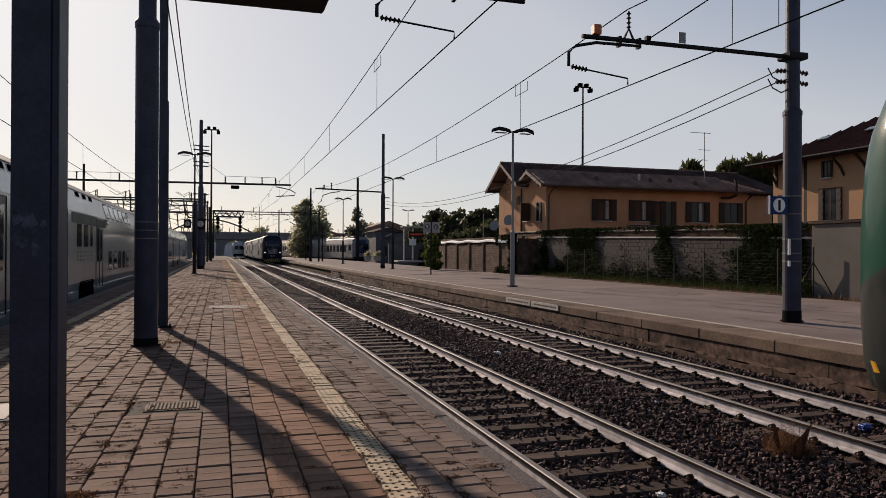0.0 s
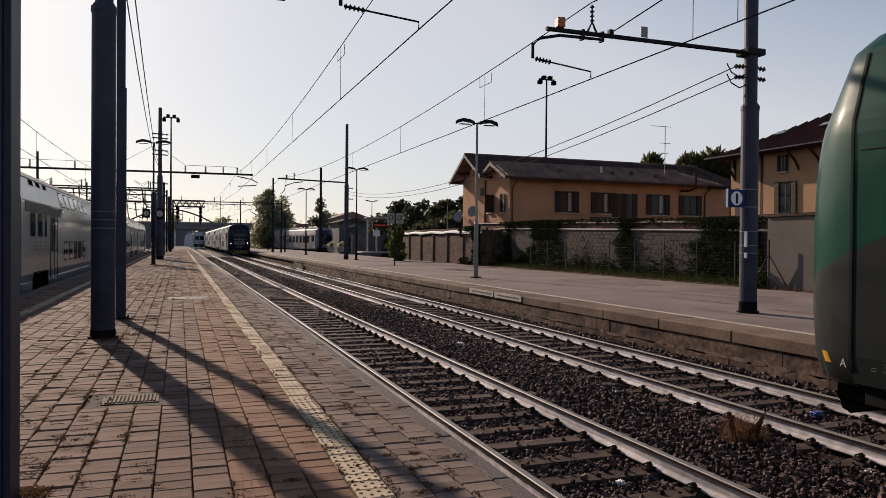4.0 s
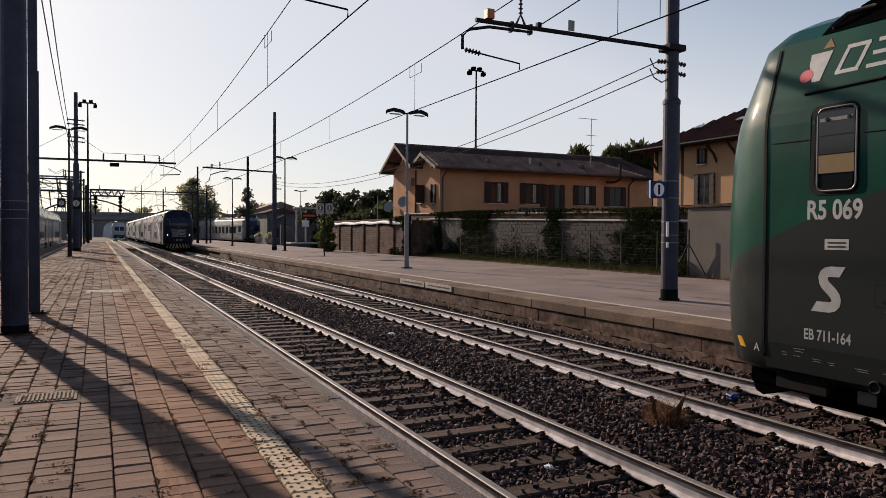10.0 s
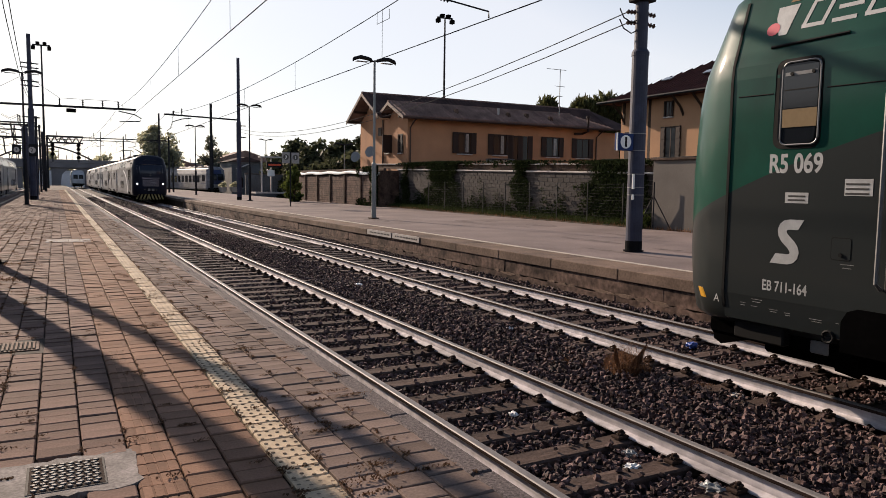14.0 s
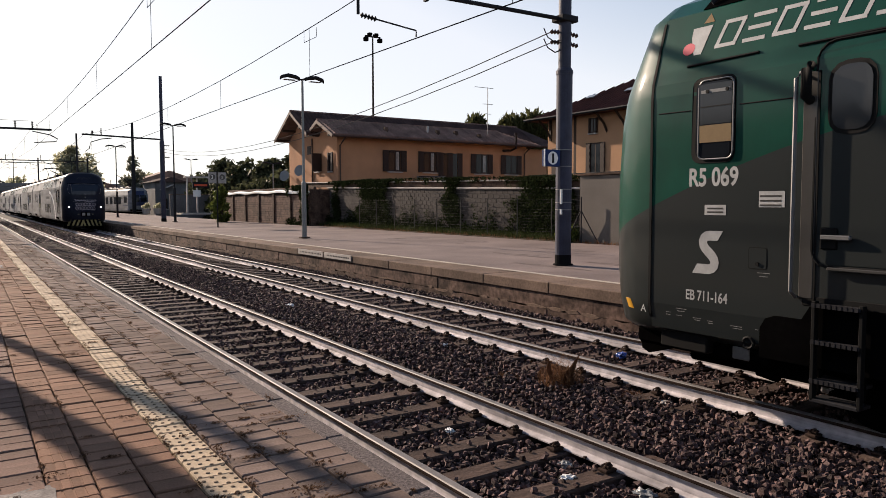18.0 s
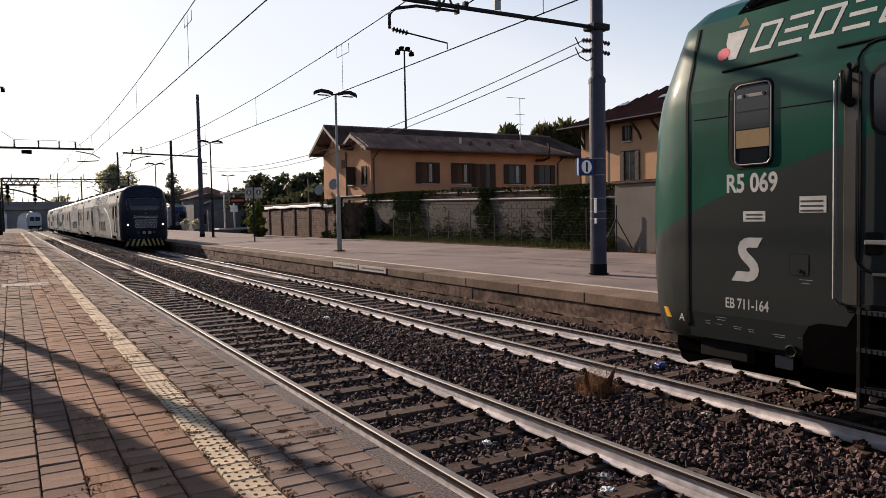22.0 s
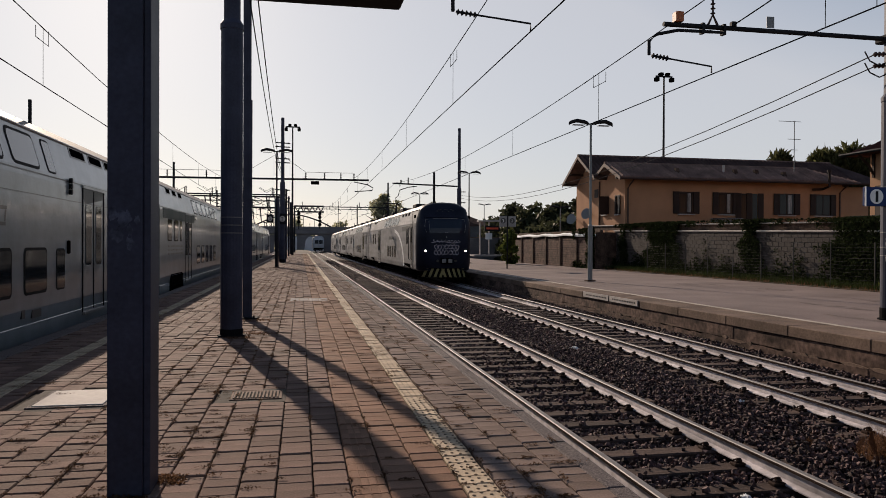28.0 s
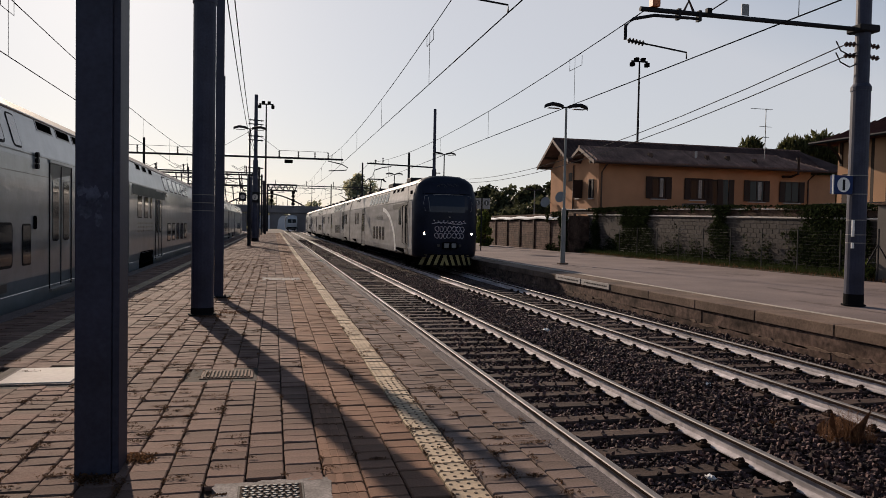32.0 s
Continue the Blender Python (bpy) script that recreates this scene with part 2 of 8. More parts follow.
# bridge concrete lightened: the air's haze is part of its colour
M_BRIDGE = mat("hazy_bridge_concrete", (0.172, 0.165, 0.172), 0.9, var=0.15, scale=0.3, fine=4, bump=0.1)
M_HEADLIGHT = glow("headlight", (1.0, 0.95, 0.85), 9.0)
M_LED = glow("red_display", (0.5, 0.06, 0.02), 0.03)
M_LEDW = glow("white_display_segments", (0.8, 0.8, 0.7), 0.25)


# ---- mesh helpers ----
def link(name, bm, material, parent=None, label="", smooth=False):
    me = bpy.data.meshes.new(name)
    bm.normal_update()
    bm.to_mesh(me)
    bm.free()
    for mt in material if isinstance(material, (list, tuple)) else [material]:
        me.materials.append(mt)
    if smooth:
        me.polygons.foreach_set("use_smooth", [True] * len(me.polygons))
    ob = new(name, me)
    if parent is not None:
        ob.parent = parent
    if label:
        ob["label"] = label
    return ob


def part(name, bm, material, parent, label="", smooth=False):
    return link(name, bm, material, parent, label, smooth)


def thing(name, label, category, x=0, y=0, z=0, rz=0, group="", kind=""):
    ob = new(name)
    ob.empty_display_size = 0.2
    ob.matrix_basis = pose(x, y, z, 0, 0, rz)
    return tagged(ob, label, category, group, kind)


def box(bm, x0, x1, y0, y1, z0, z1, bevel=0.0, mi=0):
    vs = [bm.verts.new((x, y, z)) for z in (z0, z1) for y in (y0, y1) for x in (x0, x1)]
    fs = [bm.faces.new([vs[i] for i in q]) for q in ((0, 2, 3, 1), (4, 5, 7, 6), (0, 1, 5, 4), (2, 6, 7, 3), (0, 4, 6, 2), (1, 3, 7, 5))]
    for f_ in fs:
        f_.material_index = mi
    if bevel:
        es = {e for f_ in fs for e in f_.edges}
        r = bmesh.ops.bevel(bm, geom=list(es), offset=bevel, segments=1, affect="EDGES")
        for f_ in r["faces"]:
            f_.material_index = mi
    return bm


def B(x0, x1, y0, y1, z0, z1, bevel=0.0):
    return box(bmesh.new(), x0, x1, y0, y1, z0, z1, bevel)


def ring(bm, c, u, v, r, n, r2=None):
    return [bm.verts.new(c + u * (math.cos(2 * math.pi * i / n) * r) + v * (math.sin(2 * math.pi * i / n) * (r2 or r))) for i in range(n)]


def tube(bm, pts, r, n=8, cap=True, mi=0):
    """A round bar through the points; r one radius or one for each point."""
    pts = [Vector(p) for p in pts]
    rs = r if isinstance(r, (list, tuple)) else [r] * len(pts)
    prev = None
    for i, p in enumerate(pts):
        d = (pts[min(i + 1, len(pts) - 1)] - pts[max(i - 1, 0)]).normalized()
        ref = Vector((0, 0, 1)) if abs(d.z) < 0.9 else Vector((1, 0, 0))
        u = d.cross(ref).normalized()
        v = u.cross(d).normalized()
        cur = ring(bm, p, u, v, rs[i], n)
        if prev:
            for k in range(n):
                f_ = bm.faces.new((prev[k], cur[k], cur[(k + 1) % n], prev[(k + 1) % n]))
                f_.material_index = mi
        elif cap:
            bm.faces.new(cur[::-1]).material_index = mi
        prev = cur
    if cap:
        bm.faces.new(prev).material_index = mi
    return bm


def T(pts, r, n=8):
    return tube(bmesh.new(), pts, r, n)


def prism(bm, poly, axis, a0, a1, mi=0):
    """Extrude a 2D polygon along an axis: 'y' takes (x, z), 'x' takes (y, z), 'z' takes (x, y)."""
    def at_(p, a):
        return {"y": (p[0], a, p[1]), "x": (a, p[0], p[1]), "z": (p[0], p[1], a)}[axis]
    lo, hi = [bm.verts.new(at_(p, a0)) for p in poly], [bm.verts.new(at_(p, a1)) for p in poly]
    n = len(poly)
    fs = [bm.faces.new(lo[::-1]), bm.faces.new(hi)] + [bm.faces.new((lo[i], lo[(i + 1) % n], hi[(i + 1) % n], hi[i])) for i in range(n)]
    for f_ in fs:
        f_.material_index = mi
    bmesh.ops.recalc_face_normals(bm, faces=fs)
    return bm


def P(poly, axis, a0, a1):
    return prism(bmesh.new(), poly, axis, a0, a1)


def rounded(x0, x1, y0, y1, r, n=4):
    """Corner points of a rounded rectangle."""
    out = []
    for cx, cy, a in ((x1 - r, y1 - r, 0), (x0 + r, y1 - r, 90), (x0 + r, y0 + r, 180), (x1 - r, y0 + r, 270)):
        out += [(cx + r * math.cos(radians(a + 90 * i / n)), cy + r * math.sin(radians(a + 90 * i / n))) for i in range(n + 1)]
    return out


def raw(name, verts, faces, material, parent=None, label="", kind="", category=""):
    me = bpy.data.meshes.new(name)
    me.from_pydata(verts, [], faces)
    me.materials.append(material)
    ob = new(name, me)
    if parent is not None:
        ob.parent = parent
    return tagged(ob, label, category, "", kind)

# ---- ground, tracks and platforms ----
RAIL_Z = -0.55          # rail head; the platform top is z = 0
TRACKS = {"a": 3.55, "b": 7.25, "left": -5.50, "far_left": -9.4, "bay": 29.0}
P2Z = -0.05
Y0, Y1 = -30.0, 230.0

g = bmesh.new()
vs = [g.verts.new(p) for p in ((-3000, -3000, -0.98), (3000, -3000, -0.98), (3000, 3000, -0.98), (-3000, 3000, -0.98))]
g.faces.new(vs)
tagged(link("ground", g, M_GROUND), "dry brown railway ground with weeds", "ground", kind="structure")


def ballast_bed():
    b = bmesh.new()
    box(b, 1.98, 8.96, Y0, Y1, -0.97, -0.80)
    tagged(link("ballast_bed", b, M_EARTH), "near-black bed that shades the gaps between ballast stones", "ballast", kind="structure")
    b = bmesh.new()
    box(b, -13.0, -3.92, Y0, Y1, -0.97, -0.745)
    tagged(link("ballast_bed_west", b, M_EARTH), "near-black bed that shades the gaps between ballast stones", "ballast", kind="structure")


ballast_bed()

RAIL_PROFILE = [(-0.07, -0.16), (0.07, -0.16), (0.07, -0.148), (0.012, -0.128), (0.009, -0.045), (0.034, -0.034), (0.036, -0.008), (0.028, 0.0),
                (-0.028, 0.0), (-0.036, -0.008), (-0.034, -0.034), (-0.009, -0.045), (-0.012, -0.128), (-0.07, -0.148)]


def rail_track(name, xc, y0, y1, label):
    t = thing(name, label, "railway track", xc, 0, RAIL_Z, kind="structure")
    for s in (-1, 1):
        b = P([(x + s * 0.7525, z) for x, z in RAIL_PROFILE], "y", y0, y1)
        for f_ in b.faces:
            c = f_.calc_center_median()
            f_.material_index = 1 if c.z > -0.006 else (2 if c.z > -0.042 else 0)
        link("rail", b, [M_RAILWEB, M_RAILHEAD, M_RUST], t, "whitewashed rail with a polished steel head")
    return t


track_a = rail_track("track_near", TRACKS["a"], Y0, Y1, "railway track with whitewashed rails on timber sleepers")
track_b = rail_track("track_far", TRACKS["b"], Y0, Y1, "railway track with whitewashed rails on timber sleepers")
track_l = rail_track("track_west", TRACKS["left"], Y0, Y1, "railway track beside the paved island platform")
track_f = rail_track("track_outer_west", TRACKS["far_left"], Y0, Y1, "outer railway track beyond the standing train")

# island platform with pavers
EDGE_E, EDGE_W = 1.90, -3.85
PEND = 190.0
platform = tagged(link("platform_island", B(EDGE_W + 0.02, EDGE_E - 0.02, Y0, PEND, -0.97, -0.03), M_JOINT), "island platform body with sandy joints", "platform", kind="structure")
# opposite platform
platform2 = tagged(link("platform_opposite", B(9.0, 18.6, Y0, 170, -0.97, P2Z - 0.015), M_ASPHALT2), "worn pale asphalt side platform", "platform", kind="structure")


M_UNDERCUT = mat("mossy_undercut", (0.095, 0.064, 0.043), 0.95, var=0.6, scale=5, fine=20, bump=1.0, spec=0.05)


def opposite_edge():
    t = thing("platform_edge_opposite", "stained concrete platform edge with a projecting coping", "platform edge", kind="structure")
    y = -8.0
    rng = random.Random(5)
    while y < 100:
        w = 2.0
        part("coping_slab", B(8.86, 9.75, y + 0.008, y + w - 0.008, P2Z - 0.20, P2Z + rng.uniform(-0.004, 0.004), 0.012), M_CONC, t)
        y += w
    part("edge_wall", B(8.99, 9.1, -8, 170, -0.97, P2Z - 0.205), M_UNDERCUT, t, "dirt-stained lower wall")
    for zt, zb, x0, lo, hi in ((P2Z - 0.19, P2Z - 0.47, 8.875, 1.2, 3.4), (P2Z - 0.468, -0.96, 8.862, 0.9, 2.8)):
        y = -8.0
        while y < 60:
            w = rng.uniform(lo, hi)
            q = rng.uniform(0.0, 0.018)
            b = bmesh.new()
            n = max(3, int(w / 0.22))
            top = [(y + w * i / n, zt - (0 if zt > P2Z - 0.3 else rng.uniform(0.0, 0.045))) for i in range(n + 1)]
            prism(b, top + [(y + w - 0.004, zb), (y, zb)], "x", x0 + q, 9.0)
            part("facing_slab", b, M_EDGEWALL, t)
            y += w
    y = -8.0
    while y < 45:
        w = rng.uniform(0.15, 0.7)
        if rng.random() < 0.6:
            b = bmesh.new()
            zc = P2Z - 0.47 - rng.uniform(-0.01, 0.03)
            b = P([(y, zc), (y + w * 0.3, zc - rng.uniform(0.01, 0.05)), (y + w * 0.7, zc - rng.uniform(0.0, 0.06)), (y + w, zc + 0.01), (y + w * 0.6, zc + rng.uniform(0.01, 0.04)), (y + w * 0.2, zc + rng.uniform(0.01, 0.05))], "x", 8.868, 8.996)
            part("mortar_lump", b, M_CONC, t)
        y += w
    part("far_coping", B(8.86, 9.75, 100, 170, P2Z - 0.17, P2Z), M_CONC, t)
    b = bmesh.new()
    box(b, 9.76, 9.90, -8, 120, P2Z - 0.014, P2Z + 0.004)
    tagged(link("safety_line", b, M_LINE), "worn pale yellow safety line on the asphalt", "marking", kind="structure")


opposite_edge()


def asphalt_stains():
    """Dark worn patches and a long crack on the side platform."""
    rng = random.Random(44)
    t = thing("asphalt_patches", "dark worn patches and repairs in the asphalt", "stain", kind="structure")
    for k in range(11):
        y, x = 12 + 45 * rng.random() ** 1.3, rng.uniform(11.2, 18.0)
        a, c = rng.uniform(0.12, 0.55), rng.uniform(0.3, 1.8)
        b = bmesh.new()
        b.faces.new([b.verts.new((x + a * math.cos(q) * rng.uniform(0.6, 1.2), y + c * math.sin(q) * rng.uniform(0.6, 1.2), P2Z - 0.0115 + k * 0.0002)) for q in [i * math.pi / 8 for i in range(16)]])
        part("patch", b, M_ASPHALT_DARK, t)


M_ASPHALT_DARK = mat("dark_repair_asphalt", (0.185, 0.147, 0.136), 0.9, var=0.35, scale=3, fine=60, bump=0.4, spec=0.1)
asphalt_stains()

# ---- trains: two-level multiple units ----
HALF = [(1.24, 0.62), (1.38, 0.70), (1.42, 0.95), (1.42, 3.00), (1.41, 3.12), (1.22, 3.80), (1.0, 3.98), (0.66, 4.12), (0.0, 4.16)]
DEPTH = [(0.62, 0.92), (1.2, 1.05), (2.2, 1.06), (2.8, 0.98), (3.2, 0.84), (3.8, 0.55), (4.16, 0.22)]


def lerp_table(tab, v):
    if v <= tab[0][0]:
        return tab[0][1]
    for (a, p), (b, q) in zip(tab, tab[1:]):
        if v <= b:
            return p + (q - p) * (v - a) / (b - a)
    return tab[-1][1]


def side_x(z):
    return lerp_table([(h[1], h[0]) for h in HALF], z)


def nose_y(x, z):
    w = max(side_x(z), 0.01)
    return lerp_table(DEPTH, z) * math.sqrt(max(0.0, 1 - (min(abs(x), w) / w) ** 2.3))


def coach_shell(y0, y1, top=None):
    """The open-ended shell of a coach from y0 to y1."""
    b = bmesh.new()
    prof = HALF[:-1] + [(-x, z) for x, z in HALF[::-1]]
    rows = []
    n = max(1, int((y1 - y0) / 2))
    for i in range(n + 1):
        y = y0 + (y1 - y0) * i / n
        rows.append([b.verts.new((x, y, z)) for x, z in prof])
    for a, c in zip(rows, rows[1:]):
        for k in range(len(prof) - 1):
            b.faces.new((a[k], c[k], c[k + 1], a[k + 1]))
        b.faces.new((a[-1], c[-1], c[0], a[0]))
    b.faces.new(rows[0])
    b.faces.new(rows[-1][::-1])
    bmesh.ops.recalc_face_normals(b, faces=b.faces[:])
    return b


def nose_patch(x0, x1, z0, z1, off=0.0, nx=10, nz=8, thick=0.02, shape=None):
    """A curved plate that follows the cab front; shape(u, v) may trim its edges."""
    b = bmesh.new()
    outer, inner = [], []
    for j in range(nz + 1):
        ro, ri = [], []
        for i in range(nx + 1):
            u, v = i / nx, j / nz
            x, z = x0 + (x1 - x0) * u, z0 + (z1 - z0) * v
            if shape:
                x, z = shape(x, z, u, v)
            ro.append(b.verts.new((x, nose_y(x, z) + off, z)))
            ri.append(b.verts.new((x, nose_y(x, z) + off - thick, z)))
        outer.append(ro)
        inner.append(ri)
    for j in range(nz):
        for i in range(nx):
            b.faces.new((outer[j][i], outer[j + 1][i], outer[j + 1][i + 1], outer[j][i + 1]))
    rim = [(0, i) for i in range(nx)] + [(j, nx) for j in range(nz)] + [(nz, i) for i in range(nx, 0, -1)] + [(j, 0) for j in range(nz, 0, -1)]
    for (a, c), (d, e) in zip(rim, rim[1:] + rim[:1]):
        b.faces.new((outer[a][c], outer[d][e], inner[d][e], inner[a][c]))
    bmesh.ops.recalc_face_normals(b, faces=b.faces[:])
    return b


def nose_shell():
    b = bmesh.new()
    rows = []
    zs = [0.62, 0.70, 0.95, 1.3, 1.7, 2.1, 2.5, 2.8, 3.0, 3.12, 3.3, 3.5, 3.65, 3.80, 3.9, 3.97, 4.04, 4.10]
    n = 20
    for z in zs:
        w, d = side_x(z), lerp_table(DEPTH, z)
        row = []
        for i in range(n + 1):
            a = math.pi * i / n
            c, s_ = math.cos(a), math.sin(a)
            x = w * math.copysign(abs(c) ** 0.87, c)
            row.append(b.verts.new((x, d * abs(s_) ** 0.9, z)))
        rows.append(row)
    for a, c in zip(rows, rows[1:]):
        for k in range(n):
            b.faces.new((a[k], a[k + 1], c[k + 1], c[k]))
    for a, flip in ((rows[0], True), (rows[-1], False)):
        b.faces.new(a[::-1] if flip else a)
    bmesh.ops.recalc_face_normals(b, faces=b.faces[:])
    return b


def side_plate(w, z0, z1, r, s, off, thick=0.02):
    """A rounded plate lying on a coach side, centred on y = 0; s is the side, -1 or 1."""
    b = bmesh.new()
    pts = rounded(-w / 2, w / 2, z0, z1, r, 3)
    lo = [b.verts.new((s * (side_x(z) + off), y, z)) for y, z in pts]
    hi = [b.verts.new((s * (side_x(z) + off - thick), y, z)) for y, z in pts]
    b.faces.new(lo)
    n = len(pts)
    for i in range(n):
        b.faces.new((lo[i], hi[i], hi[(i + 1) % n], lo[(i + 1) % n]))
    bmesh.ops.recalc_face_normals(b, faces=b.faces[:])
    return b


_mesh_pool = {}


def pooled(key, name, build, material, parent, loc, label=""):
    """A part on a mesh that alike parts share."""
    if key not in _mesh_pool:
        me = bpy.data.meshes.new(name)
        b = build()
        b.normal_update()
        b.to_mesh(me)
        b.free()
        me.materials.append(material)
        _mesh_pool[key] = me
    ob = new(name, _mesh_pool[key])
    ob.parent = parent
    ob.location = loc
    if label:
        ob["label"] = label
    return ob


def train_window(parent, y, z0, z1, w, s, frame_mat, pane_mat, r=0.12, edge=0.05):
    f_ = pooled(("wf", w, z0, z1, s, frame_mat.name, r), "window", lambda: side_plate(w, z0, z1, r, s, 0.006), frame_mat, parent, (0, y, 0))
    pooled(("wp", w, z0, z1, s, pane_mat.name, r), "pane", lambda: side_plate(w - 2 * edge, z0 + edge, z1 - edge, max(0.02, r - 0.03), s, 0.012, 0.004), pane_mat, f_, (0, 0, 0))
    return f_


def wheelset(parent, y):
    b = bmesh.new()
    for s in (-1, 1):
        tube(b, [(s * 0.70, 0, 0.46), (s * 0.82, 0, 0.46)], 0.45, 20)
        tube(b, [(s * 0.68, 0, 0.46), (s * 0.70, 0, 0.46)], 0.48, 20)
    tube(b, [(-0.7, 0, 0.46), (0.7, 0, 0.46)], 0.08, 8)
    return pooled("wheelset", "wheelset", lambda: b, M_UNDER, parent, (0, y, 0))


def bogie(parent, y):
    b = bmesh.new()
    for s in (-1, 1):
        box(b, s * 1.0 - 0.09, s * 1.0 + 0.09, -1.7, 1.7, 0.42, 0.66, 0.03)
        for q in (-1.2, 1.2):
            box(b, s * 1.0 - 0.13, s * 1.0 + 0.13, q - 0.17, q + 0.17, 0.30, 0.62, 0.03)
            tube(b, [(s * 1.06, q - 0.32, 0.5), (s * 1.06, q - 0.32, 0.85)], 0.09, 8)
            tube(b, [(s * 1.06, q + 0.32, 0.5), (s * 1.06, q + 0.32, 0.85)], 0.09, 8)
        tube(b, [(s * 1.12, -0.5, 0.62), (s * 1.12, 0.5, 0.42)], 0.045, 8)
    box(b, -1.0, 1.0, -0.25, 0.25, 0.4, 0.7, 0.03)
    g_ = pooled("bogie_frame", "bogie", lambda: b, M_UNDER, parent, (0, y, 0))
    wheelset(g_, -1.2)
    wheelset(g_, 1.2)
    return g_


def flat_text(body, size, material, parent, m, name="lettering", label="", extrude=0.0003, squeeze=1.0, bold=0.0):
    """Lettering as a mesh, laid by the pose m (x along the line, y up, z out of the surface)."""
    cu = bpy.data.curves.new(name, "FONT")
    cu.body, cu.size, cu.extrude, cu.offset = body, size, extrude, bold
    tmp = bpy.data.objects.new("tmp", cu)
    scene.collection.objects.link(tmp)
    dg = bpy.context.evaluated_depsgraph_get()
    me = bpy.data.meshes.new_from_object(tmp.evaluated_get(dg))
    bpy.data.objects.remove(tmp)
    me.materials.clear()
    me.materials.append(material)
    me.transform(m @ Matrix.Diagonal((squeeze, 1, 1, 1)))
    ob = new(name, me)
    if parent is not None:
        ob.parent = parent
    if label:
        ob["label"] = label
    return ob


def livery(name, top, low, grey_rough=0.4):
    """Green paint over warm grey, parted by the swooping line of the livery; chalky dirt over it."""
    m = mat(name, top, 0.42, var=0.25, scale=0.7, fine=3, bump=0.03, coat=0.36, spec=0.07)
    m.node_tree.nodes["Principled BSDF"].inputs["Coat Roughness"].default_value = 0.10
    n, l = m.node_tree.nodes, m.node_tree.links
    b = n["Principled BSDF"]
    old = b.inputs["Base Color"].links[0].from_socket
    tc = n.new("ShaderNodeTexCoord")
    sp = n.new("ShaderNodeSeparateXYZ")
    l.new(tc.outputs["Object"], sp.inputs[0])

    def op(kind, a, c=None, cval=None):
        q = n.new("ShaderNodeMath")
        q.operation = kind
        l.new(a, q.inputs[0])
        if c is not None:
            l.new(c, q.inputs[1])
        elif cval is not None:
            q.inputs[1].default_value = cval
        return q.outputs[0]
    y = sp.outputs["Y"]
    # edge height = 1.92 - 0.372 y - 0.0514 y (y + 1.13)
    e = op("ADD", op("MULTIPLY", y, cval=-0.372), cval=1.92)
    e = op("ADD", e, op("MULTIPLY", op("MULTIPLY", y, op("ADD", y, cval=1.13)), cval=-0.0514))
    e = op("MINIMUM", e, cval=2.72)
    below = op("LESS_THAN", sp.outputs["Z"], e)
    mix = n.new("ShaderNodeMixRGB")
    l.new(below, mix.inputs[0])
    l.new(old, mix.inputs[1])
    mix.inputs[2].default_value = (*low, 1)
    l.new(mix.outputs[0], b.inputs["Base Color"])
    return m


M_LIVERY = livery("green_and_grey_train_livery", (0.001, 0.054, 0.035), (0.0235, 0.0275, 0.0270))
M_LETTER = mat("off_white_lettering", (0.42, 0.42, 0.41), 0.5, var=0.12, scale=8, fine=60, bump=0.02)
M_FAINT = mat("faded_pale_print", (0.20, 0.20, 0.195), 0.6, var=0.4, scale=30, fine=90, bump=0.02)
# pillar grey carries the sunlight that its edge reflects
M_PILLAR = mat("pale_grey_pillar_paint", (0.30, 0.31, 0.31), 0.3, var=0.2, scale=2, fine=12, bump=0.03, coat=0.4)
M_REDDOT = mat("red_logo_paint", (0.55, 0.06, 0.09), 0.5, var=0.1, bump=0.02)
M_CABGREY = glassy("grey_mirroring_sash", (0.026, 0.028, 0.03), 0.12, 0.5)
M_CREAM = mat("cream_cab_blind", (0.24, 0.165, 0.085), 0.8, var=0.1, bump=0.05)
M_AMBER = mat("amber_reflector", (0.55, 0.28, 0.02), 0.4, var=0.1, bump=0.02)
M_YELLOW = mat("dull_yellow_warning_paint", (0.30, 0.25, 0.11), 0.7, var=0.35, fine=20, bump=0.05)
M_NAVY = mat("dark_blue_cab_front", (0.013, 0.016, 0.030), 0.4, var=0.35, scale=1.0, fine=12, bump=0.03, spec=0.12)
M_SCREEN = glassy("blue_black_windscreen", (0.016, 0.021, 0.034), 0.10, 0.35)
M_GRAF = mat("pale_spray_paint", (0.58, 0.53, 0.57), 0.7, var=0.4, scale=6, fine=40, bump=0.02)
M_SIDEGREY = mat("dusty_grey_coach_side", (0.235, 0.235, 0.24), 0.6, var=0.3, scale=1.0, fine=2.5, bump=0.3, coat=0.05, streak=(1, 0.3, 2.5), spec=0.15)
M_DULLGLASS = glassy("dusty_coach_glazing", (0.012, 0.013, 0.015), 0.2, 0.08)
M_ROOFGREY = mat("dusty_grey_coach_roof", (0.13, 0.125, 0.12), 0.6, var=0.15, scale=0.8, fine=12, bump=0.05)


def underframe(parent, y0, y1):
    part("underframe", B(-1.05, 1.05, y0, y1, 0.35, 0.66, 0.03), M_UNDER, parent)


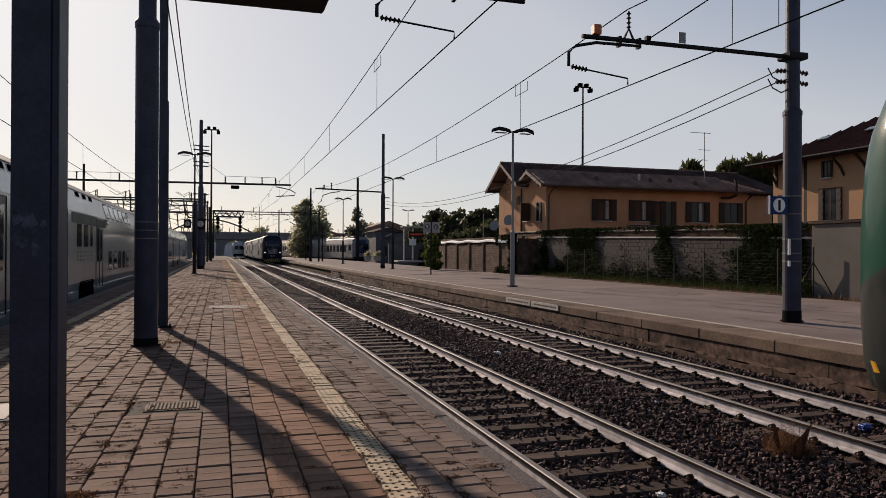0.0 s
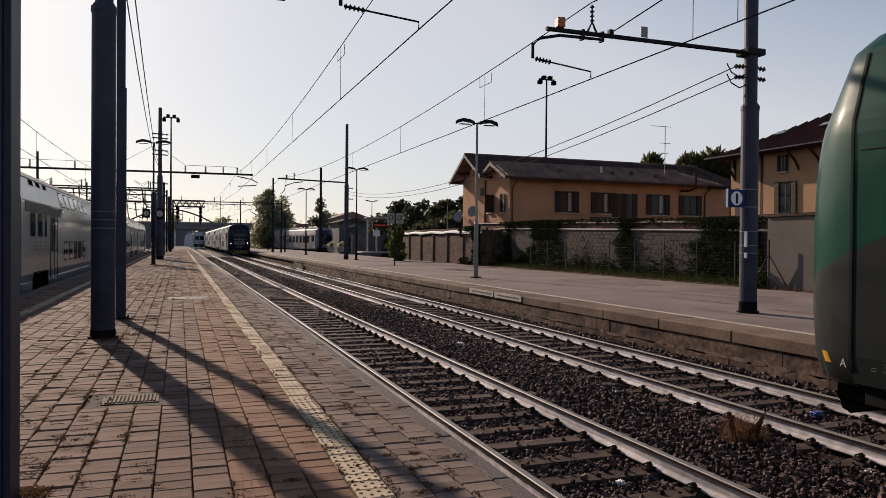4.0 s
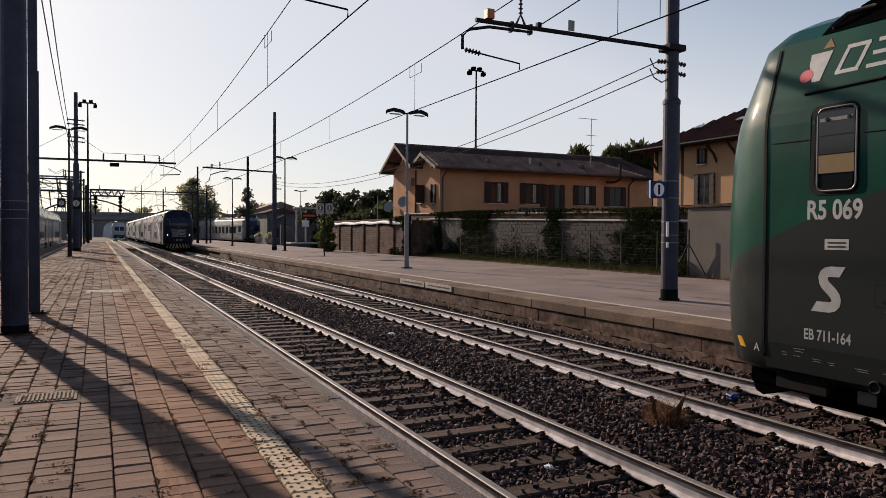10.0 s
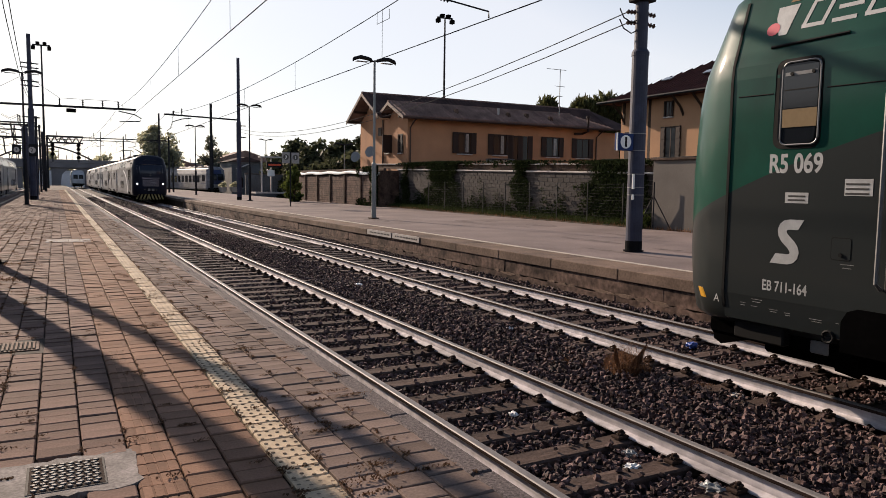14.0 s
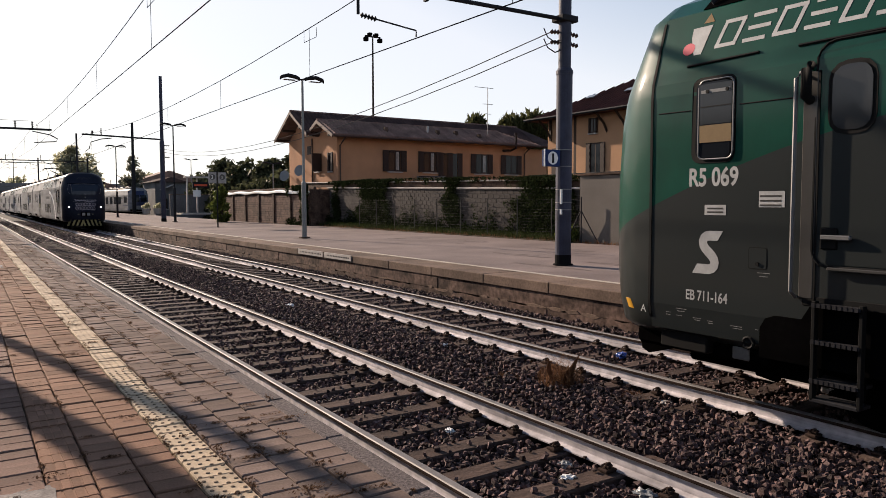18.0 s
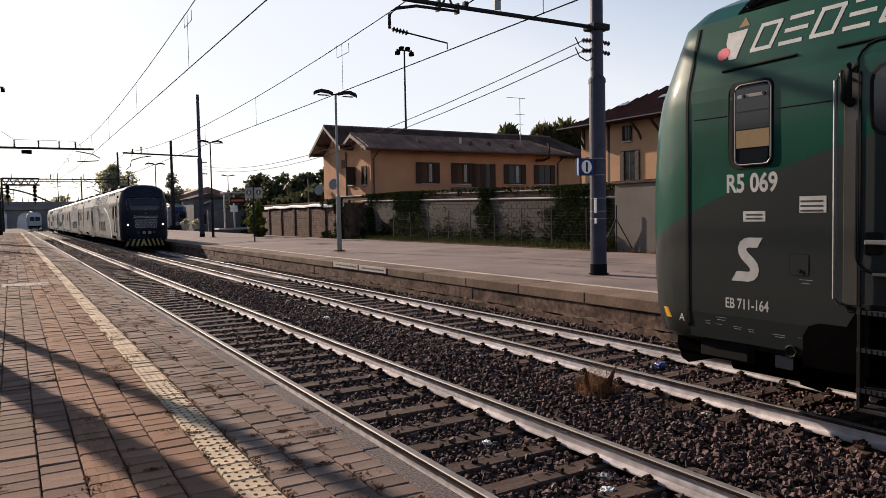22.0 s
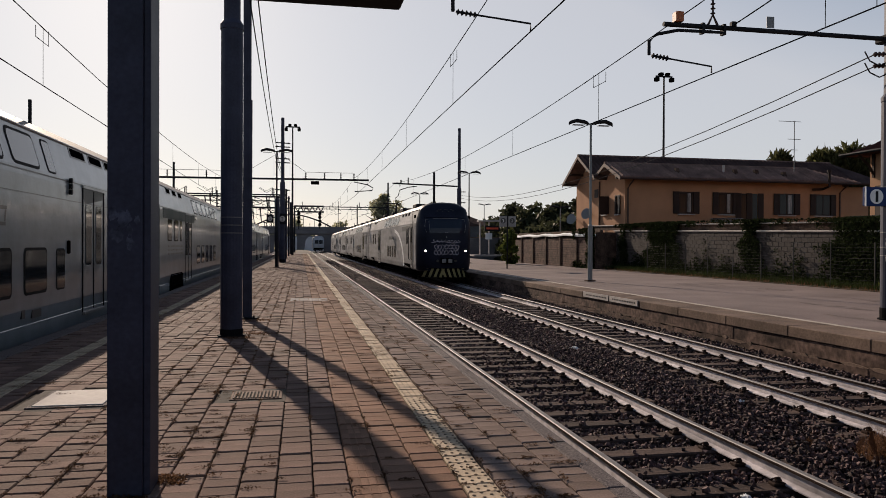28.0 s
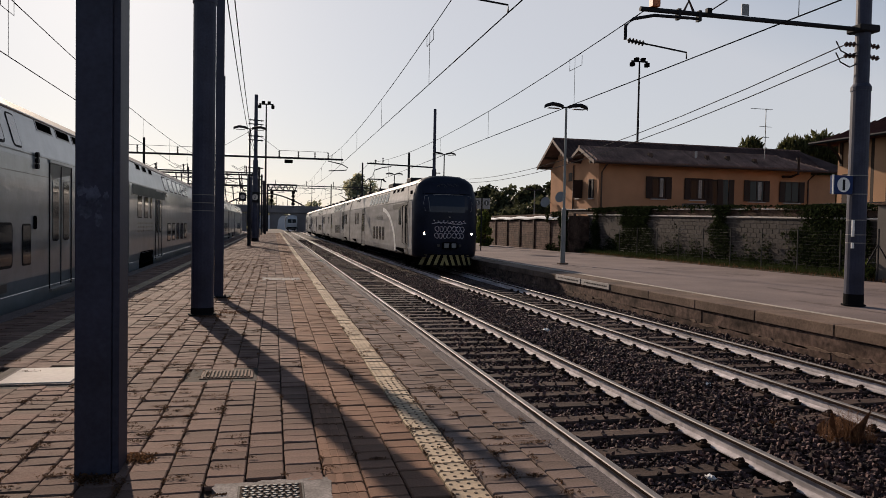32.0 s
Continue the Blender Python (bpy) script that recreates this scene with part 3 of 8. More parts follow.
def green_train():
    t = thing("standing_commuter_train", "green and grey two-level electric train standing at the signal", "train", TRACKS["b"], 5.03, RAIL_Z)
    part("body", coach_shell(-25.0, 0.0), M_LIVERY, t, "green and warm grey coach side")
    part("cab_front", nose_shell(), M_LIVERY, t, "rounded green cab front", smooth=True)
    b = bmesh.new()
    prev = None
    for z in [0.66 + i * 0.155 for i in range(21)]:
        x = -(side_x(z) + 0.003)
        cur = [b.verts.new((x, -0.012, z)), b.verts.new((x, 0.018, z)), b.verts.new((x - 0.006, 0.018, z)), b.verts.new((x - 0.006, -0.012, z))]
        if prev:
            for k in range(4):
                b.faces.new((prev[k], cur[k], cur[(k + 1) % 4], prev[(k + 1) % 4]))
        prev = cur
    bmesh.ops.recalc_face_normals(b, faces=b.faces[:])
    part("cab_seam", b, M_RUBBER, t, "black seam between cab and coach")

    # windscreen surround round the front's corner, pale grey painted as the sun's glint
    part("windscreen", nose_patch(-0.92, 0.92, 2.35, 3.35, 0.012, 14, 8), M_GLASS, t, "dark wrapped windscreen")
    for s in (-1, 1):
        part("front_trim", nose_patch(s * 1.26, s * 0.94, 2.25, 3.60, 0.014, 6, 10, 0.02,
             lambda x, z, u, v: (x - s * 0.20 * abs(v - 0.55), z)), M_PILLAR, t, "windscreen pillar painted pale for its sun glint")
        part("headlamp", nose_patch(s * 0.80, s * 1.12, 1.2, 1.38, 0.012, 6, 3), M_GLASS, t)
    # side windows of the cab and door
    w = train_window(t, -0.715, 2.33, 3.13, 0.47, -1, M_RUBBER, M_GLASS, 0.09, 0.05)
    w["label"] = "rounded cab side window"
    trim = bmesh.new()
    pts = rounded(-0.185, 0.185, 2.365, 3.095, 0.06, 3)
    tube(trim, [(-(side_x(z) + 0.014), y, z) for y, z in pts + pts[:1]], 0.009, 6)
    o = part("window_trim", trim, M_GALV, t, "bright metal window trim")
    o.location = (0, -0.745, 0)
    o = part("cab_blind", B(-1.438, -1.434, -0.915, -0.575, 2.52, 2.68), M_CREAM, t, "cream blind behind the cab window")
    o = part("sliding_sash", B(-1.4375, -1.4345, -0.915, -0.575, 2.69, 3.06, 0.0), M_CABGREY, t, "grey sliding sash that mirrors the sky")
    for y in (-0.87, -0.66):
        part("sash_knob", T([(-1.435, y, 2.99), (-1.449, y, 2.99)], 0.017, 10), M_RUBBER, t)
    part("sash_rail", B(-1.4405, -1.4375, -0.90, -0.59, 2.975, 3.005), M_GALV, t)
    part("sash_edge", B(-1.4405, -1.4375, -0.91, -0.58, 2.845, 2.855), M_RUBBER, t)
    # recessed cab door
    b = side_plate(0.92, 1.46, 3.24, 0.12, -1, 0.005)
    bmesh.ops.translate(b, verts=b.verts[:], vec=(0, -2.16, 0))
    part("cab_door", b, M_LIVERY, t, "cab door in the livery colours")
    rim = bmesh.new()
    pts = rounded(-0.47, 0.47, 1.44, 3.26, 0.13, 3)
    tube(rim, [(-(side_x(z) + 0.006), y, z) for y, z in pts + pts[:1]], 0.012, 6)
    o = part("door_seal", rim, M_RUBBER, t)
    o.location = (0, -2.16, 0)
    train_window(t, -1.98, 2.50, 3.08, 0.38, -1, M_RUBBER, M_CABGREY, 0.14, 0.035)
    part("door_handle", B(-1.475, -1.43, -2.02, -1.78, 1.66, 1.70, 0.008), M_GALV, t, "steel door handle")
    part("handle_plate", B(-1.436, -1.42, -1.90, -1.76, 1.58, 1.76, 0.01), M_RUBBER, t)
    part("door_sill", B(-1.47, -1.42, -2.5, -1.84, 1.415, 1.44, 0.005), M_TGREY, t)
    for y in (-1.56, -2.78):
        part("handrail", T([(-1.43, y, 3.03), (-1.50, y, 2.98), (-1.50, y, 1.22), (-1.43, y, 1.17)], 0.018, 8), M_GALV, t, "long bright steel handrail")
        part("rail_recess", B(-1.4275, -1.41, y - 0.15, y - 0.02, 1.16, 3.03, 0.01), M_TGREY, t, "grey panel beside the handrail")
        part("recess_seam", B(-1.4285, -1.41, y - 0.165, y - 0.15, 1.16, 3.03), M_RUBBER, t)
        part("lamp_housing", T([(-1.42, y - 0.08, 2.80), (-1.49, y - 0.08, 2.82), (-1.49, y - 0.08, 3.04), (-1.42, y - 0.08, 3.08)], 0.042, 12), M_RUBBER, t, "black marker lamp housing", smooth=True)
    # further windows of the coach, beside and behind the eye
    for y in (-4.2, -6.0, -7.8, -9.6, -11.4):
        train_window(t, y, 1.5, 2.3, 1.3, -1, M_RUBBER, M_LEFTGLASS)
    # boarding steps
    st = part("step_frame", T([(-1.40, -1.77, 1.08), (-1.40, -1.77, 0.40)], 0.02, 6), M_UNDER, t)
    part("step_frame", T([(-1.40, -2.13, 1.08), (-1.40, -2.13, 0.40)], 0.02, 6), M_UNDER, t)
    for y in (-1.76, -2.14):
        part("step_side", B(-1.50, -1.44, y - 0.015, y + 0.015, 0.34, 1.16, 0.004), M_RUBBER, t)
    part("step", B(-1.50, -1.30, -2.14, -1.75, 0.33, 0.36, 0.004), M_DARKSTEEL, t)
    for z in (1.13, 0.83, 0.51):
        s_ = part("step", B(-1.52, -1.28, -2.14, -1.75, z - 0.02, z + 0.01, 0.004), M_DARKSTEEL, t, "ribbed boarding step")
        b = bmesh.new()
        for i in range(9):
            box(b, -1.525, -1.515, -2.13 + i * 0.043, -2.10 + i * 0.043, z - 0.018, z + 0.016)
        part("tread_teeth", b, M_DARKSTEEL, s_)
    # black plate stands for the shaded recess over the steps
    part("step_recess", B(-1.425, -1.30, -2.35, -1.60, 1.09, 1.20, 0.02), M_RUBBER, t)
    # lettering
    def on_side(y, z, slope=False):
        a = 90 - (12.4 if slope else 0)
        return pose(-(side_x(z) + 0.0007), y, z, a, 0, -90)
    flat_text("R5 069", 0.235, M_LETTER, t, on_side(-0.45, 2.12), label="white unit number", squeeze=0.80, bold=0.006)
    sb = bmesh.new()
    path = [(a * 0.00208, c * 0.00208) for a, c in ((152, 174), (98, 174), (80, 171), (68, 162), (62, 147), (65, 130), (76, 114), (92, 100), (108, 86), (121, 70), (126, 54), (122, 38), (111, 27), (94, 22), (20, 22))]
    wd = [0.046] * len(path)
    rows_ = []
    for k, ((u, v), w_) in enumerate(zip(path, wd)):
        a_, c_ = path[max(k - 1, 0)], path[min(k + 1, len(path) - 1)]
        d_ = Vector((c_[0] - a_[0], c_[1] - a_[1])).normalized()
        n_ = Vector((-d_.y, d_.x)) * w_
        sk = -0.028 if k in (0, len(path) - 1) else 0.0
        rows_.append([sb.verts.new((-1.4225, -(0.50 + u + s_ * n_.x + s_ * sk), 1.29 + v + s_ * n_.y)) for s_ in (-1, 1)])
    for a_, c_ in zip(rows_, rows_[1:]):
        sb.faces.new((a_[0], c_[0], c_[1], a_[1]))
    part("service_letter", sb, M_LETTER, t, "large white angular S")
    flat_text("EB 711-164", 0.135, M_LETTER, t, on_side(-0.44, 1.03), label="white vehicle number", squeeze=0.74, bold=0.0025)
    # logo drawn as plain strokes along the upper panel
    def on_top(y, z):
        return Vector((-(side_x(z) + 0.0035), y, z))
    lg = bmesh.new()
    x_of = lambda u: -0.62 - u
    strokes = []
    for k in range(8):
        u, w = 0.04 + k * 0.29, 0.185
        strokes += [[(u + 0.075, 3.635), (u + 0.075 + w, 3.635)], [(u, 3.415), (u + w, 3.415)]]
        if k % 2:
            strokes += [[(u + 0.04, 3.525), (u + 0.04 + w, 3.525)]]
        else:
            strokes += [[(u + 0.01, 3.445), (u + 0.065, 3.605)], [(u + w + 0.01, 3.445), (u + w + 0.065, 3.605)]]
    for st_ in strokes:
        for (u0, z0), (u1, z1) in zip(st_, st_[1:]):
            a, c = on_top(x_of(u0), z0), on_top(x_of(u1), z1)
            d_ = (c - a).normalized()
            nrm = Vector((-1, 0, 0.22)).normalized()
            sd = d_.cross(nrm).normalized() * 0.018
            ex = d_ * 0.018
            q = [lg.verts.new(v) for v in (a - sd - ex, c - sd + ex, c + sd + ex, a + sd - ex)]
            lg.faces.new(q)
        part("logo_stroke", lg, M_LETTER, t, "off-white slanted logo bar")
        lg = bmesh.new()
    lg.free()
    b = bmesh.new()
    q = [b.verts.new(on_top(y, z)) for y, z in ((-0.36, 3.64), (-0.58, 3.64), (-0.50, 3.37), (-0.42, 3.37), (-0.36, 3.54))]
    b.faces.new(q)
    part("logo_leaf", b, M_LETTER, t)
    b = bmesh.new()
    b.faces.new([b.verts.new(on_top(-0.35 + 0.07 * math.cos(a), 3.44 + 0.06 * math.sin(a)) + Vector((-0.002, 0, 0))) for a in [i * math.pi / 6 for i in range(12)]])
    part("logo_dot", b, M_REDDOT, t, "red logo dot")
    b = bmesh.new()
    b.faces.new([b.verts.new(on_top(y, z)) for y, z in ((-0.47, 3.67), (-0.59, 3.67), (-0.53, 3.76))])
    part("warning_triangle", b, M_CREAM, t)
    for y0, y1, z in ((-0.38, -1.13, 3.265), (-1.50, -2.9, 3.27)):
        part("drip_rail", T([(-(side_x(z) + 0.006), y0, z), (-(side_x(z + 0.02) + 0.006), y1, z + 0.015)], 0.014, 6), M_RUBBER, t, "black drip rail")
    for y0, y1 in ((-0.08, -0.46), (-0.99, -1.52)):
        part("panel_joint", T([(-1.4205, y0, 2.84), (-1.4205, y1, 2.835)], 0.006, 5), M_RUBBER, t)
    # labels and plates
    part("data_plate", B(-1.4225, -1.418, -0.87, -0.64, 1.845, 1.94, 0.0), M_LETTER, t, "small pale data plate")
    for i in range(2):
        part("plate_print", B(-1.4245, -1.42, -0.84, -0.67, 1.865 + i * 0.035, 1.88 + i * 0.035), M_TGREY, t)
    part("notice_plate", B(-1.4225, -1.418, -1.44, -1.20, 1.92, 2.06), M_LETTER, t, "white notice plate")
    for i in range(3):
        part("plate_print", B(-1.4245, -1.42, -1.41, -1.21, 1.93 + i * 0.04, 1.945 + i * 0.04), M_TGREY, t)
    hr = part("hatch_rim", side_plate(0.185, 1.372, 1.568, 0.025, -1, 0.0015), M_RUBBER, t)
    hr.location = (0, -1.20, 0)
    l_ = part("hatch", side_plate(0.17, 1.38, 1.56, 0.02, -1, 0.003), M_LIVERY, t, "small grey hatch with a latch")
    l_.location = (0, -1.20, 0)
    part("hatch_latch", T([(-1.422, -1.2, 1.42), (-1.434, -1.2, 1.42)], 0.018, 8), M_RUBBER, t)
    rng = random.Random(8)
    for y, z, w in ((-0.20, 0.87, .06), (-0.33, 0.92, .12), (-0.32, 0.85, .07), (-0.52, 0.85, .09), (-0.68, 0.84, .06), (-0.93, 0.83, .12), (-1.18, 0.83, .03), (-1.35, 0.95, .16), (-1.20, 1.34, .12), (-1.22, 1.31, .08), (-0.20, 0.845, .05), (-0.34, 0.895, .09), (-0.53, 0.83, .07), (-0.69, 0.82, .05), (-0.95, 0.81, .10), (-1.62, 0.96, .10), (-1.64, 0.93, .05)):
        part("small_print", B(-(side_x(z) + 0.001), -1.36, y - w, y, z, z + 0.006), M_FAINT, t)
    part("orange_marker", nose_patch(-1.372, -1.346, 0.85, 0.95, 0.05, 3, 2), M_AMBER, t, "amber corner marker")
    flat_text("A", 0.11, M_LETTER, t, pose(-1.416, 0.12, 0.84, 90, 0, -94), label="white letter A")
    # lower edge, bogie and underframe
    underframe(t, -24, -0.2)
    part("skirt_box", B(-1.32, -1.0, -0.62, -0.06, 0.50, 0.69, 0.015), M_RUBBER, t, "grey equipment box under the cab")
    # this black box fills in for the shaded gap below the cab
    part("skirt_fairing", B(-1.22, 1.22, -1.25, 0.35, 0.46, 0.66, 0.04), M_UNDER, t, "black box for the shade under the cab")
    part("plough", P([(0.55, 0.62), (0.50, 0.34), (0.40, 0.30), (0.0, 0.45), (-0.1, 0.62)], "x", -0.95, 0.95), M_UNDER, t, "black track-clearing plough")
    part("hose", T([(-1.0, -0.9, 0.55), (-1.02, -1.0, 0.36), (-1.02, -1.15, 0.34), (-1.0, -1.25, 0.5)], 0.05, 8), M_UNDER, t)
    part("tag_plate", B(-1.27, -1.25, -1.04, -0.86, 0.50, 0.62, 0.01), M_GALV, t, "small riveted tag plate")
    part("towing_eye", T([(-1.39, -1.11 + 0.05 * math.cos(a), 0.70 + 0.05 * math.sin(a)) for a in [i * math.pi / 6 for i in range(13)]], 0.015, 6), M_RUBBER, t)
    # black sheets stand for shade in the bogie opening; the shell stays uncut
    part("bogie_skirt", B(-1.30, -1.26, -5.2, -1.22, 0.62, 0.95, 0.03), M_UNDER, t, "black sheet for the shaded opening over the bogie")
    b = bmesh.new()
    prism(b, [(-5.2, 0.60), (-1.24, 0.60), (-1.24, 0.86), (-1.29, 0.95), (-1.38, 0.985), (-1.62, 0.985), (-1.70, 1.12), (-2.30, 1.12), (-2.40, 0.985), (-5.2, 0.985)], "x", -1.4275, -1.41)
    part("bogie_mask", b, M_UNDER, t, "black plate with rounded corners for the shaded bogie opening")
    bogie(t, -3.2)
    bogie(t, -19.5)
    # roof line
    part("roof_well", P([(-1.215, 3.815), (-1.01, 3.99), (-0.67, 4.135), (0.67, 4.135), (1.01, 3.99), (1.215, 3.815)], "y", -24.9, -0.42), M_UNDER, t, "sooty black roof")
    for i in range(9):
        y = -0.5 - i * 0.62
        part("roof_hose", T([(-1.19, y, 3.87), (-1.12, y - 0.1, 3.97), (-1.0, y - 0.35, 4.02)], 0.024, 10), M_DARKSTEEL, t, "sooty roof hose", smooth=True)
        b = bmesh.new()
        q = 0.03 * math.sin(i * 2.1)
        prism(b, [(y - 0.50, 3.93), (y - 0.44, 4.03 + q), (y - 0.30, 4.075 + q), (y - 0.18, 4.04), (y - 0.10, 3.93)], "x", -1.04, -0.55)
        part("roof_cover", b, M_UNDER, t, "bent sooty roof cover")
    b = bmesh.new()
    for i in range(22):
        box(b, -1.02, -1.0, -2.35 - i * 0.06, -2.33 - i * 0.06, 3.98, 4.12)
    box(b, -1.03, -0.99, -3.7, -2.3, 4.11, 4.135)
    part("roof_grille", b, M_DARKSTEEL, t, "black roof grille")
    for y, w in ((-1.95, 0.12), (-2.5, 0.06), (-2.75, 0.11), (-3.1, 0.2)):
        b = bmesh.new()
        b.faces.new([b.verts.new((-(side_x(3.755 + 0.03 * math.sin(a)) + 0.006), y + w * math.cos(a) * (1 + 0.2 * math.sin(3 * a)), 3.755 + 0.035 * math.sin(a))) for a in [i * math.pi / 7 for i in range(14)]])
        part("peeled_paint", b, M_TRAINGREY, t, "patch of peeled pale primer")
    part("aerial", T([(-0.35, -0.55, 4.12), (-0.35, -0.55, 5.3)], 0.025, 8), M_LAMPPOLE, t, "slim roof aerial")
    return t


green = green_train()


def unit_coach(t, y0, length, sides, body_mat, win_mat, upper, lower, doors, small=(), vents=()):
    """One coach of a train whose thing is t, from local y0 backwards, with its own window and door parts."""
    part("coach_body", coach_shell(y0 - length, y0), body_mat, t)
    part("coach_roof", P([(-1.225, 3.81), (-1.015, 3.99), (-0.67, 4.132), (0, 4.175), (0.67, 4.132), (1.015, 3.99), (1.225, 3.81)], "y", y0 - length + 0.05, y0 - 0.05), M_ROOFGREY, t, "dusty grey roof")
    underframe(t, y0 - length + 0.4, y0 - 0.4)
    bogie(t, y0 - 3.2)
    bogie(t, y0 - length + 3.2)
    for s in sides:
        for y, w in upper:
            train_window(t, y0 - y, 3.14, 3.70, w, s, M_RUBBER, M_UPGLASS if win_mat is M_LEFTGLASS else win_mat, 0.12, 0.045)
        for y, w in lower:
            train_window(t, y0 - y, 1.17, 1.90, w, s, M_RUBBER, win_mat, 0.10, 0.045)
        for y, z0, z1, w in small:
            train_window(t, y0 - y, z0, z1, w, s, M_RUBBER, win_mat, 0.07, 0.03)
        for y in doors:
            d = pooled(("door", s), "door", lambda: side_plate(1.46, 0.66, 3.02, 0.06, s, 0.004), M_TRAINDOOR, t, (0, y0 - y, 0))
            pooled(("doorf", s), "door_joint", lambda: B(s * 1.426 - 0.006, s * 1.426 + 0.006, -0.012, 0.012, 0.68, 3.0), M_RUBBER, d, (0, 0, 0))
            for q in (-0.36, 0.36):
                pooled(("doorw", s), "door_glass", lambda: side_plate(0.40, 1.55, 2.72, 0.06, s, 0.010, 0.004), win_mat, d, (0, q, 0))
            for q in (-0.75, 0.75):
                pooled(("doorj", s), "door_frame", lambda: B(s * 1.425 - 0.008, s * 1.425 + 0.008, -0.02, 0.02, 0.66, 3.04), M_RUBBER, d, (0, q, 0))
            pooled(("doorh", s), "door_head", lambda: B(s * 1.425 - 0.02, s * 1.425 + 0.02, -0.78, 0.78, 3.02, 3.07), M_TRAINGREY, d, (0, 0, 0))
            pooled(("doors", s), "door_step", lambda: B(s * 1.40 - 0.05, s * 1.40 + 0.05, -0.7, 0.7, 0.60, 0.645), M_GALV, d, (0, 0, 0))
        for y in (3.2, length - 3.2):
            # black plate laid on the side to stand for the shaded bogie cut-out
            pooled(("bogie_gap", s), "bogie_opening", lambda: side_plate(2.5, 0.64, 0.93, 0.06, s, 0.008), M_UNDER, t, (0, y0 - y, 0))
        for y, w in vents:
            v = pooled(("vent", w, s), "vent", lambda: side_plate(w, 3.57, 3.78, 0.02, s, 0.006), M_TGREY, t, (0, y0 - y, 0))
            # flat near-black plate gives the dark inside of the vent
            pooled(("ventg", w, s), "vent_grille", lambda: side_plate(w - 0.12, 3.60, 3.75, 0.02, s, 0.010, 0.004), M_UNDER, v, (0, 0, 0))
        if win_mat is M_LEFTGLASS:
            for a, c in ((-length + 4.7, -4.7), (-1.8, -0.15), (-length + 0.15, -length + 1.8)):
                pooled(("skirt", s, a, c), "side_skirt", lambda: B(s * 1.385 - 0.012, s * 1.385 + 0.012, a, c, 0.45, 0.72, 0.008), body_mat, t, (0, y0, 0))
        pooled(("gutter", s, length), "gutter", lambda: T([(s * 1.23, -length + 0.1, 3.79), (s * 1.23, -0.1, 3.79)], 0.022, 6), M_TRAINGREY, t, (0, y0, 0))
        pooled(("belt", s, length), "belt_joint", lambda: B(s * 1.421 - 0.005, s * 1.421 + 0.005, -length + 0.2, -0.2, 3.07, 3.085), M_TGREY, t, (0, y0, 0))
        pooled(("belt2", s, length), "lower_belt_joint", lambda: B(s * 1.421 - 0.004, s * 1.421 + 0.004, -length + 0.2, -0.2, 2.73, 2.742), M_TGREY, t, (0, y0, 0))


M_TRAINDOOR = mat("dull_steel_door_paint", (0.052, 0.054, 0.051), 0.5, var=0.3, scale=0.8, fine=12, bump=0.03, coat=0.08, spec=0.25)


def gangway(t, y):
    part("gangway", B(-1.05, 1.05, y - 0.5, y + 0.04, 0.8, 3.75, 0.05), M_RUBBER, t, "black gangway bellows")


M_BANDGREEN = mat("dark_green_band_paint", (0.014, 0.030, 0.026), 0.5, var=0.2, scale=1.0, fine=8, bump=0.03, spec=0.15)


